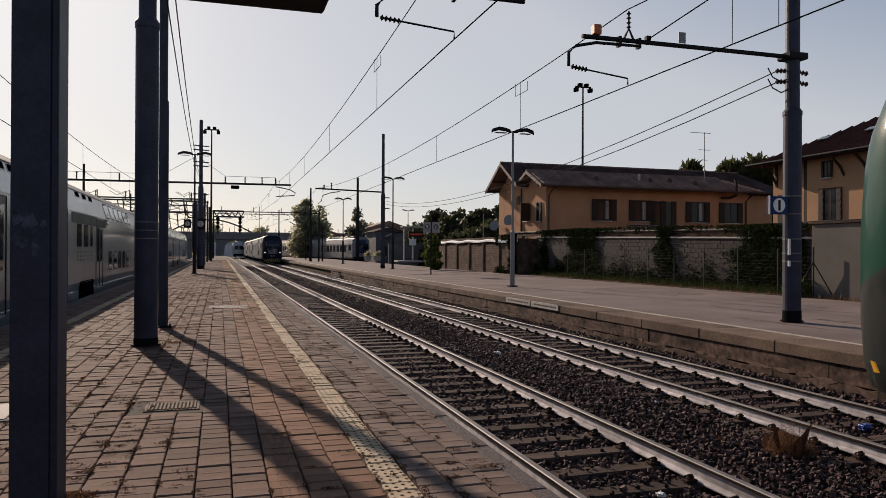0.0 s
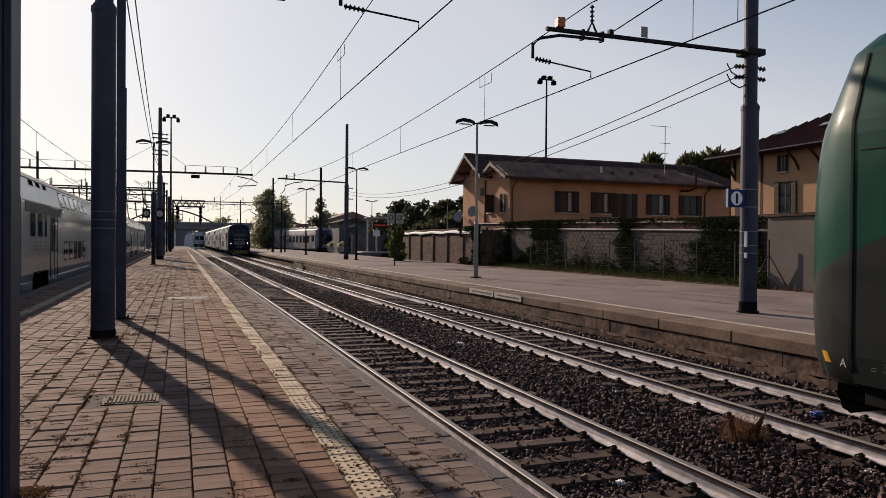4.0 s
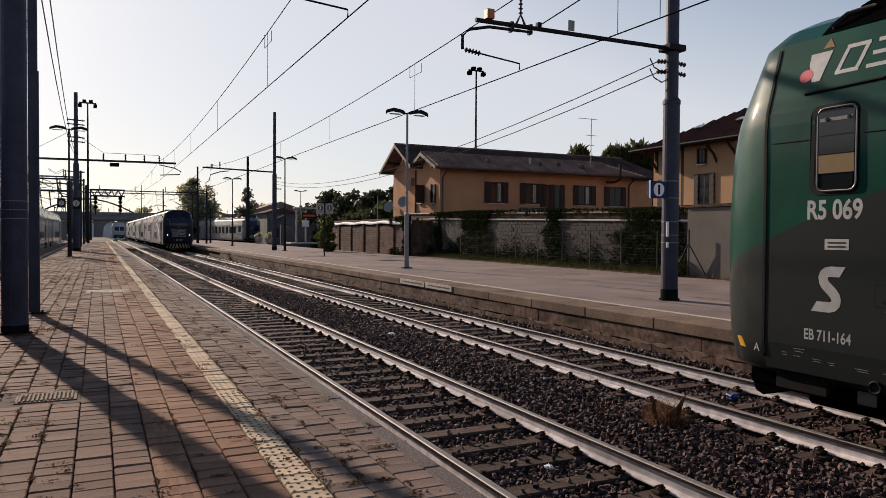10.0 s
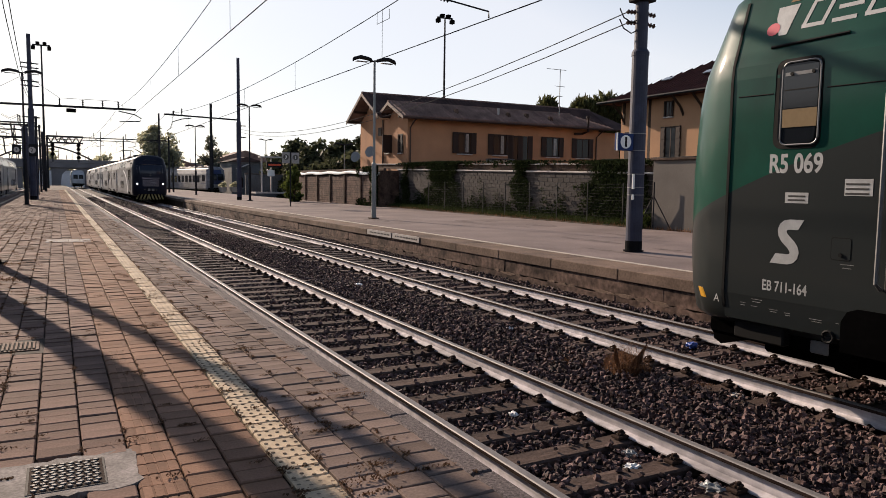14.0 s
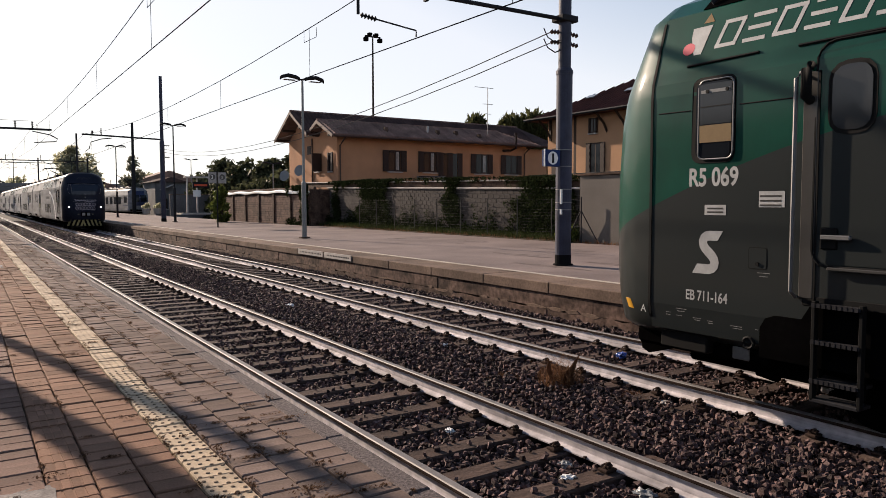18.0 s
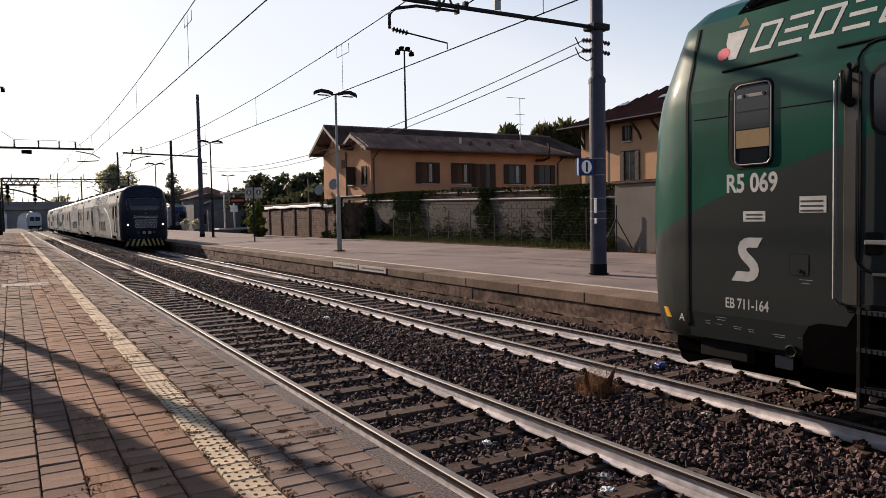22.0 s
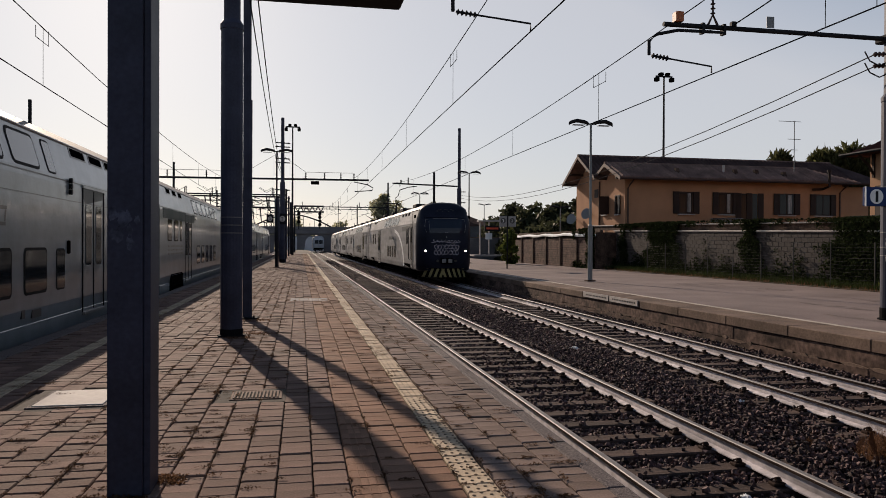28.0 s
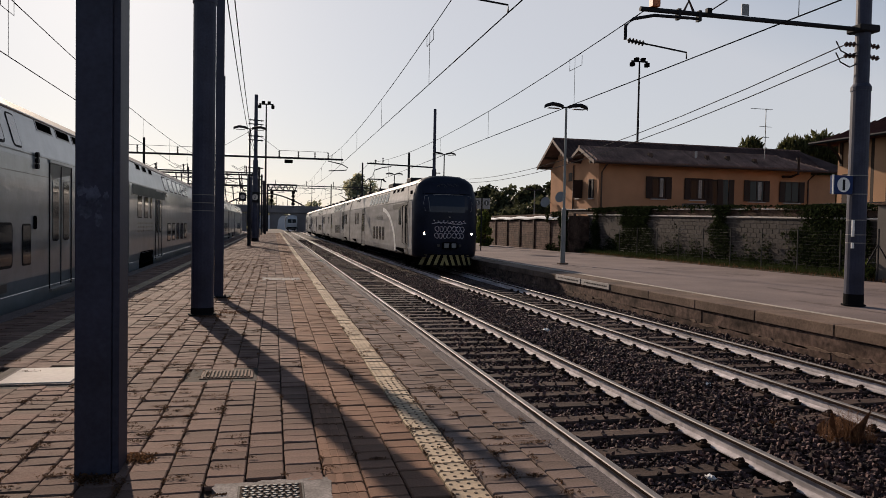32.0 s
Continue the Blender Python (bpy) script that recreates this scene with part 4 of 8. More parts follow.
def left_train():
    """Pale two-level train on the track west of the island; local y runs up the line."""
    t = thing("pale_commuter_train", "pale grey two-level electric train standing beside the island platform", "train", TRACKS["left"], 22.2, RAIL_Z)
    # first coach: y 22.2 back to -4
    up = [(11.45, 1.05), (10.05, 1.15), (12.9, 1.1), (14.35, 1.1), (15.8, 1.1), (17.2, 1.1)]
    lo = [(11.25, 1.05), (9.75, 1.02), (12.75, 1.05), (14.2, 1.05), (15.6, 1.05), (17.0, 1.05)]
    part_small = [(8.55, 1.17, 1.88, 0.46)]
    unit_coach(t, 0, 26.0, (1,), M_TRAINWHITE, M_LEFTGLASS, up, lo, [6.5, 21.0], part_small, [(7.05, 1.0), (5.8, 1.0), (4.6, 1.0)])
    train_window(t, -8.9, 3.14, 3.70, 0.42, 1, M_RUBBER, M_UPGLASS, 0.08, 0.03)
    for z in (3.06, 2.96, 2.86):
        part("door_signal", T([(1.42, -8.05, z + 0.03), (1.47, -8.05, z + 0.03)], 0.05, 10), M_RUBBER, t, "black indicator lamp")
    part("release_box", B(1.41, 1.45, -8.2, -8.06, 1.78, 2.02, 0.02), M_UNDER, t)
    lg = bmesh.new()
    x_of = lambda u: -11.9 + u
    strokes = []
    for k in range(5):
        u = -0.75 + k * 0.36
        strokes += [[(u + 0.04, 2.47), (u + 0.28, 2.47)], [(u, 2.24), (u + 0.24, 2.24)], [(u + 0.26, 2.42), (u + 0.23, 2.29)]]
    for st_ in strokes:
        for (u0, z0), (u1, z1) in zip(st_, st_[1:]):
            a, c = Vector((1.4245, x_of(u0), z0)), Vector((1.4245, x_of(u1), z1))
            d_ = (c - a).normalized()
            sd = d_.cross(Vector((1, 0, 0))).normalized() * 0.026
            q = [lg.verts.new(v) for v in (a - sd - d_ * .02, c - sd + d_ * .02, c + sd + d_ * .02, a + sd - d_ * .02)]
            lg.faces.new(q)
        part("logo_stroke", lg, M_TGREY, t, "dark grey slanted logo bar")
        lg = bmesh.new()
    lg.free()
    for y, w, z in ((-11.2, 0.16, 0.86), (-10.2, 0.14, 0.83), (-9.5, 0.4, 0.80)):
        part("label_patch", B(1.40, 1.4225, y - w, y, z, z + 0.13), M_TRAINGREY if z > 0.83 else M_TGREY, t)
    part("aerial", T([(0.9, -8.45, 4.0), (0.9, -8.45, 4.45)], 0.03, 8), M_DARKSTEEL, t)
    gangway(t, 0.25)
    # second coach beyond the gap, up the line
    y = 26.0 + 0.5
    up = [(26.5 - q, 1.0) for q in (8.2, 9.6, 11.0, 12.4, 13.8, 15.2)]
    lo = [(26.5 - q, 0.95) for q in (8.8, 10.2, 11.6, 13.0, 14.4)]
    unit_coach(t, y, 26.0, (1,), M_TRAINWHITE, M_LEFTGLASS, up, lo, [26.5 - 6.1, 26.5 - 18.6], [(26.5 - 2.2, 2.05, 2.75, 0.75), (26.5 - 3.4, 2.05, 2.75, 0.75), (26.5 - 4.4, 2.05, 2.75, 0.4), (26.5 - 8.0, 2.9, 3.08, 0.5)], [(26.5 - 2.7, 0.75), (26.5 - 3.9, 0.75), (26.5 - 5.1, 0.75)])
    part("green_band", B(1.41, 1.432, 1.0, 7.6, 2.76, 3.06, 0.01), M_BANDGREEN, t, "dark green band under the roof")
    for i in range(6):
        u = 1.9 + i * 0.5
        for z in (1.62, 1.74, 1.86):
            part("logo_bar", B(1.421, 1.426, u, u + 0.36, z, z + 0.05), M_TGREY, t, "grey logo bar")
    # another black plate in place of a shaded bogie cut-out
    part("bogie_opening", B(1.40, 1.4225, 2.4, 4.6, 0.60, 0.98, 0.05), M_UNDER, t)
    gangway(t, y + 0.25)
    y += 26.5
    up = [(q, 1.0) for q in (6, 7.4, 8.8, 10.2, 11.6, 13.0, 14.4, 15.8)]
    lo = [(q, 0.95) for q in (6.6, 8.0, 9.4, 10.8, 12.2, 13.6)]
    for k in range(2):
        unit_coach(t, y, 26.0, (1,), M_TRAINWHITE, M_LEFTGLASS, up, lo, [4.0, 20.0], (), [(2.2, 0.8), (23.0, 0.8)])
        gangway(t, y + 0.25)
        y += 26.5
    return t


pale = left_train()


def coming_train():
    """The train that rolls in: cab at local y = 0 turned towards the eye by the pose."""
    t = thing("arriving_commuter_train", "grey two-level electric train with dark cab front rolling in", "train", TRACKS["b"], 95, RAIL_Z, 180)
    part("cab_front", nose_shell(), M_NAVY, t, "dark blue rounded cab front", smooth=True)
    part("windscreen", nose_patch(-1.12, 1.12, 2.56, 3.32, 0.014, 16, 6), M_SCREEN, t, "wide dark windscreen")
    part("visor", nose_patch(-1.08, 1.08, 3.325, 3.36, 0.022, 14, 2), M_UNDER, t)
    part("wiper", T([(0.82, nose_y(0.82, 2.62) + 0.03, 2.62), (0.86, nose_y(0.86, 3.2) + 0.03, 3.2)], 0.012, 5), M_GALV, t)
    for s in (-1, 1):
        h = part("headlight", T([(s * 1.02, nose_y(1.02, 1.66) - 0.05, 1.66), (s * 1.02, nose_y(1.02, 1.66) + 0.03, 1.66)], 0.055, 14), M_HEADLIGHT, t, "lit white headlight")
        part("lamp_rim", T([(s * 1.02, nose_y(1.02, 1.66) - 0.05, 1.66), (s * 1.02, nose_y(1.02, 1.66) + 0.012, 1.66)], 0.10, 14), M_RUBBER, t)
        part("mirror_arm", B(s * 1.43 - 0.03, s * 1.43 + 0.03, -0.3, 0.0, 3.35, 3.5, 0.01), M_UNDER, t)
    fr_ = [(-1.0, 2.62), (-1.06, 2.95), (-1.0, 3.26), (-0.5, 3.31), (0.0, 3.32), (0.5, 3.31), (1.0, 3.26), (1.06, 2.95), (1.0, 2.62), (0.0, 2.58), (-1.0, 2.62)]
    part("screen_frame", T([(x, nose_y(x, z) + 0.022, z) for x, z in fr_], 0.014, 5), M_SIDEGREY, t, "grey frame round the windscreen")
    for s in (-1, 1):
        part("shell_rim", T([(s * (side_x(z) - 0.01), 0.012, z) for z in (0.75, 1.2, 2.0, 3.0, 3.3, 3.6, 3.8, 3.95, 4.05)], 0.022, 5), M_SIDEGREY, t, "grey rim of the cab shell")
    part("marker_lamp", T([(0, nose_y(0, 2.36) - 0.02, 2.36), (0, nose_y(0, 2.36) + 0.02, 2.36)], 0.035, 10), M_TRAINGREY, t)
    for k in range(9):
        x = -0.42 + 0.105 * k
        z = 3.70 + 0.05 * math.sin(2.2 * k)
        part("spray_line", T([(x - 0.06, nose_y(x - 0.06, z) + 0.008, z), (x, nose_y(x, z + 0.07) + 0.008, z + 0.07), (x + 0.06, nose_y(x + 0.06, z) + 0.008, z)], 0.010, 4), M_TGREY, t)
    for k in range(26):
        x, z = -0.72 + 0.056 * k, 2.13 + 0.05 * math.sin(k * 1.9)
        part("spray_fleck", nose_patch(x, x + 0.05, z, z + 0.035 + 0.02 * math.sin(k * 2.7), 0.004, 1, 1, 0.003), M_GRAF, t)
    # coupler box and skirt with hazard stripes
    part("coupler", B(-0.30, 0.30, 0.9, 1.22, 1.02, 1.30, 0.03), M_UNDER, t, "dark coupler head")
    for s in (-1, 1):
        part("coupler_plate", B(s * 0.16 - 0.10, s * 0.16 + 0.10, 1.215, 1.235, 1.06, 1.26, 0.01), M_TRAINGREY, t)
        part("cable_socket", T([(s * 0.46, 1.0, 1.16), (s * 0.46, 1.1, 1.16)], 0.06, 10), M_TGREY, t)
    skirt = nose_patch(-1.22, 1.22, 0.30, 0.78, 0.02, 14, 3, 0.05)
    part("skirt", skirt, M_UNDER, t, "black skirt under the cab")
    for i in range(9):
        u = -1.12 + i * 0.27
        lean = 0.16 if u < 0 else -0.16
        part("hazard_stripe", nose_patch(u, u + 0.13, 0.32, 0.76, 0.026, 2, 4, 0.01, lambda x, z, a, v, lean=lean: (max(-1.21, min(1.21, x + lean * v)), z)), M_YELLOW, t, "dull yellow hazard stripe")
    # sprayed loops on the front
    rng = random.Random(3)
    for row, (z, n) in enumerate(((1.86, 7), (1.58, 7))):
        for i in range(n):
            cx = -0.56 + i * 0.185 + rng.uniform(-0.02, 0.02)
            pts = []
            for k in range(11):
                a = k / 10 * 2 * math.pi
                x = cx + (0.085 + 0.02 * math.sin(2 * a + i)) * math.cos(a)
                zz = z + (0.11 + 0.025 * math.sin(3 * a + i * 1.3)) * math.sin(a)
                pts.append((x, nose_y(x, zz) + 0.006, zz))
            part("spray_loop", T(pts, 0.017, 4), M_GRAF, t, "pale sprayed outline")
    pts = [(x, nose_y(x, 2.1 + 0.04 * math.sin(5 * x)) + 0.006, 2.1 + 0.04 * math.sin(5 * x)) for x in [-0.75 + 0.1 * i for i in range(16)]]
    part("spray_line", T(pts, 0.014, 4), M_GRAF, t)
    # coaches
    up = [(q, 1.0) for q in (7.6, 8.9, 10.2, 11.5, 12.8, 14.1)]
    lo = [(q, 0.8) for q in (8.4, 9.6, 10.8, 12.0)]
    unit_coach(t, 0.0, 26.0, (1,), M_SIDEGREY, M_DULLGLASS, up, lo, [17.6], [(3.1, 2.0, 2.85, 0.7), (20.6, 2.0, 2.8, 0.7), (22.0, 2.0, 2.8, 0.7)], [(3.4, 0.8), (4.6, 0.8), (5.8, 0.8), (21.0, 0.8), (22.2, 0.8)])
    part("cab_door", side_plate(0.7, 0.9, 3.05, 0.1, 1, 0.005), M_TRAINDOOR, t).location = (0, -1.5, 0)
    part("cab_side_window", side_plate(0.46, 2.1, 2.9, 0.08, 1, 0.012), M_DULLGLASS, t).location = (0, -1.5, 0)
    part("dark_panel", side_plate(3.6, 0.70, 3.00, 0.05, 1, 0.003), M_TRAINDOOR, t, "darker grey livery field").location = (0, -3.4, 0)
    for y in (-1.05, -1.95):
        part("handrail", T([(1.43, y, 2.9), (1.5, y, 2.85), (1.5, y, 1.2), (1.43, y, 1.15)], 0.02, 6), M_UNDER, t)
    sw = bmesh.new()
    arc = lambda a, r: (-9.2 + (4.6 + r) * math.sin(a), 0.74 + (2.0 + 0.45 * r) * math.cos(a))
    for k in range(16):
        a0, a1 = radians(8 + k * 5.1), radians(8 + (k + 1) * 5.1)
        q = [sw.verts.new((1.4285, *arc(a_, r_))) for a_, r_ in ((a0, 0.0), (a1, 0.0), (a1, 0.46), (a0, 0.46))]
        sw.faces.new(q)
    part("swoosh", sw, M_WHITE, t, "pale curved livery stripe")
    for k in range(7):
        part("logo_bar", B(1.4205, 1.4255, -9.0 - k * 0.42, -8.72 - k * 0.42, 2.28, 2.52), M_TGREY, t, "grey logo bar")
    for y in (-1.0, -26.2):
        part("body_joint", B(1.415, 1.428, y - 0.06, y, 0.7, 3.75), M_RUBBER, t)
    gangway(t, -26.0)
    y = -26.5
    for k in range(3):
        unit_coach(t, y, 26.0, (1,), M_SIDEGREY, M_DULLGLASS, [(q, 1.0) for q in (7.6, 8.9, 10.2, 11.5, 12.8, 14.1, 15.4)], [(q, 0.8) for q in (8.4, 9.6, 10.8, 12.0, 13.2)], [5.4, 18.2], [(2.4, 2.0, 2.8, 0.7), (3.6, 2.0, 2.8, 0.7), (21.6, 2.0, 2.8, 0.7), (22.8, 2.0, 2.8, 0.7)], [(2.2, 0.8), (3.4, 0.8), (22.0, 0.8), (23.2, 0.8)])
        gangway(t, y - 26.0)
        y -= 26.5
    # pantograph on the second coach
    for s in (-1, 1):
        part("pantograph_arm", T([(s * 0.35, -22.8, 4.15), (s * 0.30, -21.5, 4.75), (s * 0.45, -22.3, 5.32)], 0.035, 6), M_DARKSTEEL, t)
    for y in (-22.1, -22.5):
        part("pantograph_bar", T([(-0.75, y, 5.15), (-0.55, y, 5.33), (0.55, y, 5.33), (0.75, y, 5.15)], 0.035, 6), M_DARKSTEEL, t)
    rng = random.Random(13)
    for k in range(14):
        y = -3.0 - k * 5.2
        part("roof_unit", B(-0.8, 0.95, y - rng.uniform(0.8, 2.0), y, 4.05, 4.20 + rng.uniform(0, 0.07), 0.03), M_DARKSTEEL, t, "dark roof equipment box")
    return t


coming = coming_train()

# ---- overhead line, masts and lamps ----
def insulator(bm_, a, b, r=0.05, n=5):
    a, b = Vector(a), Vector(b)
    tube(bm_, [a, b], r * 0.4, 8)
    for i in range(n):
        c = a.lerp(b, (i + 0.5) / n)
        d = (b - a).normalized() * 0.018
        tube(bm_, [c - d, c, c + d], [r * 0.5, r, r * 0.55], 10)


def stepped_mast(x, y, z, steps, label, black=0.22, group=""):
    t = thing("catenary_mast", label, "mast", x, y, z, group=group)
    z0 = 0.0
    for i, (h, r) in enumerate(steps):
        part("mast_section", T([(0, 0, z0), (0, 0, h)], r, 20), M_BLUEGREY, t, smooth=False)
        if i:
            part("collar", T([(0, 0, z0 - 0.05), (0, 0, z0 + 0.03), (0, 0, z0 + 0.10)], [steps[i - 1][1] + 0.012, steps[i - 1][1] + 0.012, r + 0.006], 20), M_BLUEGREY, t)
        z0 = h
    part("base_band", T([(0, 0, 0), (0, 0, black)], steps[0][1] + 0.006, 20), M_BLACK, t, "black bitumen band at the foot")
    part("footing", T([(0, 0, 0.0), (0, 0, 0.025)], steps[0][1] + 0.045, 16), M_BLACK, t)
    return t


def cantilever(t, sx, reach, z, reg_x0, reg_z0, reg_x1, reg_z1, ins_x, r=0.045, extras=True):
    """A bracket on mast t that carries the wires; x is measured from the mast, sx is its side."""
    part("bracket_arm", T([(0, 0, z), (sx * reach, 0, z + 0.0)], r, 10), M_DARKSTEEL, t, "dark steel cantilever tube")
    part("arm_clamp", B(-0.24, 0.24, -0.2, 0.2, z - 0.07, z + 0.07, 0.02), M_DARKSTEEL, t)
    b = bmesh.new()
    x0, x1, xi = sx * reg_x0, sx * reg_x1, sx * ins_x
    mid = sx * (reg_x0 - 1.0 if reg_x0 > reg_x1 else reg_x0 + 1.0)
    start = xi
    pts = [(start, 0, z - 0.09), (start + (x0 - start) * 0.55, 0, z - 0.10), (x0 + (start - x0) * 0.12, 0, z - 0.20), (x0, 0, z - 0.34), (x0, 0, reg_z0)]
    tube(b, pts, 0.032, 8)
    d = (Vector((x1, 0, reg_z1 + 0.12)) - Vector((x0, 0, reg_z0))).normalized()
    p0 = Vector((x0, 0, reg_z0))
    insulator(b, p0 + d * 0.05, p0 + d * 0.40, 0.055, 5)
    tube(b, [p0 + d * 0.40, (x1, 0, reg_z1 + 0.12), (x1, 0, reg_z1)], 0.016, 6)
    tube(b, [(start - 0.25, 0, z - 0.09), (start + 0.25, 0, z - 0.09)], 0.028, 8)
    for q in (-0.22, 0.22):
        box(b, start + q - 0.03, start + q + 0.03, -0.06, 0.06, z - 0.14, z + 0.06)
    part("registration_arm", b, M_DARKSTEEL, t, "curved registration arm with insulator")
    b = bmesh.new()
    insulator(b, (xi, 0, z + 0.22), (xi, 0, z + 0.58), 0.05, 4)
    tube(b, [(xi - 0.10, 0, z + 0.04), (xi, 0, z + 0.24), (xi + 0.10, 0, z + 0.04)], 0.025, 6)
    part("wire_insulator", b, M_INSUL, t, "brown ribbed insulator")
    if extras:
        part("marker_box", B(sx * (reach - 0.30) - 0.08, sx * (reach - 0.30) + 0.08, -0.08, 0.08, z + 0.05, z + 0.24, 0.01), M_ORANGEBOX, t, "orange box on the arm")
        part("marker_plate", B(sx * 2.75 - 0.08, sx * 2.75 + 0.08, -0.006, 0.006, z + 0.06, z + 0.28), M_GALV, t, "small pale plate on the arm")
        part("stay_knob", B(sx * 3.55 - 0.05, sx * 3.55 + 0.05, -0.05, 0.05, z + 0.03, z + 0.13, 0.01), M_DARKSTEEL, t)


M1 = (11.70, 12.70)
mast1 = stepped_mast(*M1, P2Z, [(4.45, 0.185), (9.5, 0.145)], "blue-grey stepped steel mast with a platform number", 0.24)
cantilever(mast1, -1, 5.0, 5.65, 5.29, 5.05, 4.0, 4.78, 3.98)
sg = part("sign_board", B(-0.655, -0.20, -0.10, 0.02, 2.28, 2.66, 0.01), M_SIGNBLUE, mast1, "blue platform number board")
part("sign_edge", B(-0.68, -0.657, -0.105, -0.075, 2.27, 2.67, 0.003), M_WHITE, mast1)
part("sign_disc", T([(-0.43, -0.10, 2.47), (-0.43, -0.107, 2.47)], 0.15, 24), M_WHITE, mast1, "white disc")
flat_text("1", 0.27, M_SIGNBLACK, mast1, pose(-0.495, -0.109, 2.375, 90, 0, 0), "platform_number", "black number one", bold=0.018)
for z in (1.28, 1.45, 1.75, 2.28, 2.66):
    part("steel_strap", T([(0, 0, z), (0, 0, z + 0.02)], 0.191, 20), M_GALV, mast1)
for z, h in ((1.42, 0.34), (1.18, 0.12)):
    part("sticker", B(-0.20, -0.15, -0.13, -0.09, z, z + h, 0.004), M_WHITE, mast1, "torn white sticker")
for z in (5.35, 5.12):
    b = bmesh.new()
    for s in (-1, 1):
        insulator(b, (s * 0.15, 0.02, z), (s * 0.42, 0.02, z - 0.02), 0.055, 3)
    part("feeder_insulator", b, M_INSUL, mast1)
    part("jumper_loop", T([(-0.55, 0.1, z + 0.05), (-0.52, 0.0, z - 0.16), (-0.34, -0.05, z - 0.26), (-0.15, 0, z - 0.18)], 0.014, 6), M_RUBBER, mast1)

M2 = (-1.04, 11.62)
mast2 = stepped_mast(*M2, 0, [(4.75, 0.165), (9.5, 0.125)], "blue-grey stepped steel mast on the island platform", 0.12)
cantilever(mast2, 1, 6.05, 5.75, 3.46, 5.22, 4.78, 4.98, 4.55, 0.055, False)
for z in (1.58, 1.70, 1.82):
    part("steel_strap", T([(0, 0, z), (0, 0, z + 0.012)], 0.170, 20), M_GALV, mast2)
col = thing("strut_column", "slim blue-grey box column behind the mast", "column", -0.99, 14.3, 0)
part("shaft", B(-0.08, 0.065, -0.05, 0.05, 0, 9.0, 0.01), M_BLUEGREY, col)
part("backing_plate", B(0.065, 0.085, -0.04, 0.04, 0.02, 4.15), M_BLUEGREY, col)
part("foot_plate", B(-0.2, 0.2, -0.2, 0.2, 0, 0.03, 0.005), M_BLACK, col)
for s in (-0.13, 0.13):
    part("bolt", T([(s, -0.14, 0.03), (s, -0.14, 0.07)], 0.02, 6), M_RUST, col)

# canopy column nearest the eye, with display boards
cc = thing("canopy_column", "dark blue-grey rolled steel column with scuffed paint", "column", -0.93, 4.42, 0)
part("web_face", B(-0.125, 0.062, -0.09, 0.14, 0, 7.0, 0.004), M_BLUEGREY, cc)
part("flange", B(0.062, 0.100, -0.07, 0.18, 0, 7.0, 0.004), M_BLUEGREY, cc)
M_SCUFF = mat("chalky_scuff", (0.085, 0.095, 0.135), 0.8, var=0.45, scale=14, fine=60, bump=0.02)
rng = random.Random(19)
for k in range(20):
    cx, cz, q = -0.03 + rng.gauss(0, 0.045), 1.53 + rng.gauss(0, 0.045), rng.uniform(0.012, 0.036)
    cx = max(-0.095, min(0.035, cx))
    st = rng.uniform(1.0, 2.2)
    b = bmesh.new()
    b.faces.new([b.verts.new((cx + q * math.cos(a) * rng.uniform(0.6, 1.2), -0.0915 - k * 0.0001, cz + q * st * math.sin(a) * rng.uniform(0.6, 1.2))) for a in [i * math.pi / 7 for i in range(14)]])
    part("scuff", b, M_SCUFF, cc, "chalky scuff mark")
part("board_beam", B(-1.6, 1.6, -0.02, 0.1, 3.45, 3.53, 0.005), M_BLUEGREY, cc)


def display_board(x0, x1, y, z0):
    t = thing("departure_board", "black departure display board hung under a steel beam", "display", (x0 + x1) / 2, y, z0, group="departure boards")
    w = (x1 - x0) / 2
    part("case", B(-w, w, -0.13, 0.13, 0.055, 0.50, 0.012), M_SIGNBLACK, t)
    part("bottom_rail", B(-w + 0.02, w - 0.006, -0.135, 0.135, 0.0, 0.05, 0.012), M_DARKSTEEL, t, "ribbed bottom rail")
    part("rail_groove", B(-w + 0.02, w - 0.01, -0.139, -0.134, 0.028, 0.034), M_UNDER, t)
    part("screen", B(-w + 0.05, w - 0.05, -0.134, -0.128, 0.09, 0.46), M_GLASS, t)
    for q, u in ((0.10, w - 0.12), (0.10, w - 0.17), (0.17, w - 0.15)):
        part("segment", B(u - 0.03, u - 0.002, -0.1365, -0.1345, q, q + 0.014), M_LEDW, t)
    for s in (-1, 1):
        part("hanger", B(s * w * 0.6 - 0.03, s * w * 0.6 + 0.03, -0.03, 0.03, 0.50, 0.62), M_DARKSTEEL, t)


display_board(-0.76, 0.62, 4.45, 2.90)
display_board(-2.55, -1.20, 4.45, 2.93)

def wire(name, pts, r, label, material=None):
    b = tube(bmesh.new(), pts, r, 6)
    return tagged(link(name, b, material or M_WIRE), label, "wire", group="overhead wires")


def sag(a, c, s, n=14):
    a, c = Vector(a), Vector(c)
    return [a.lerp(c, i / n) - Vector((0, 0, s * 4 * (i / n) * (1 - i / n))) for i in range(n + 1)]


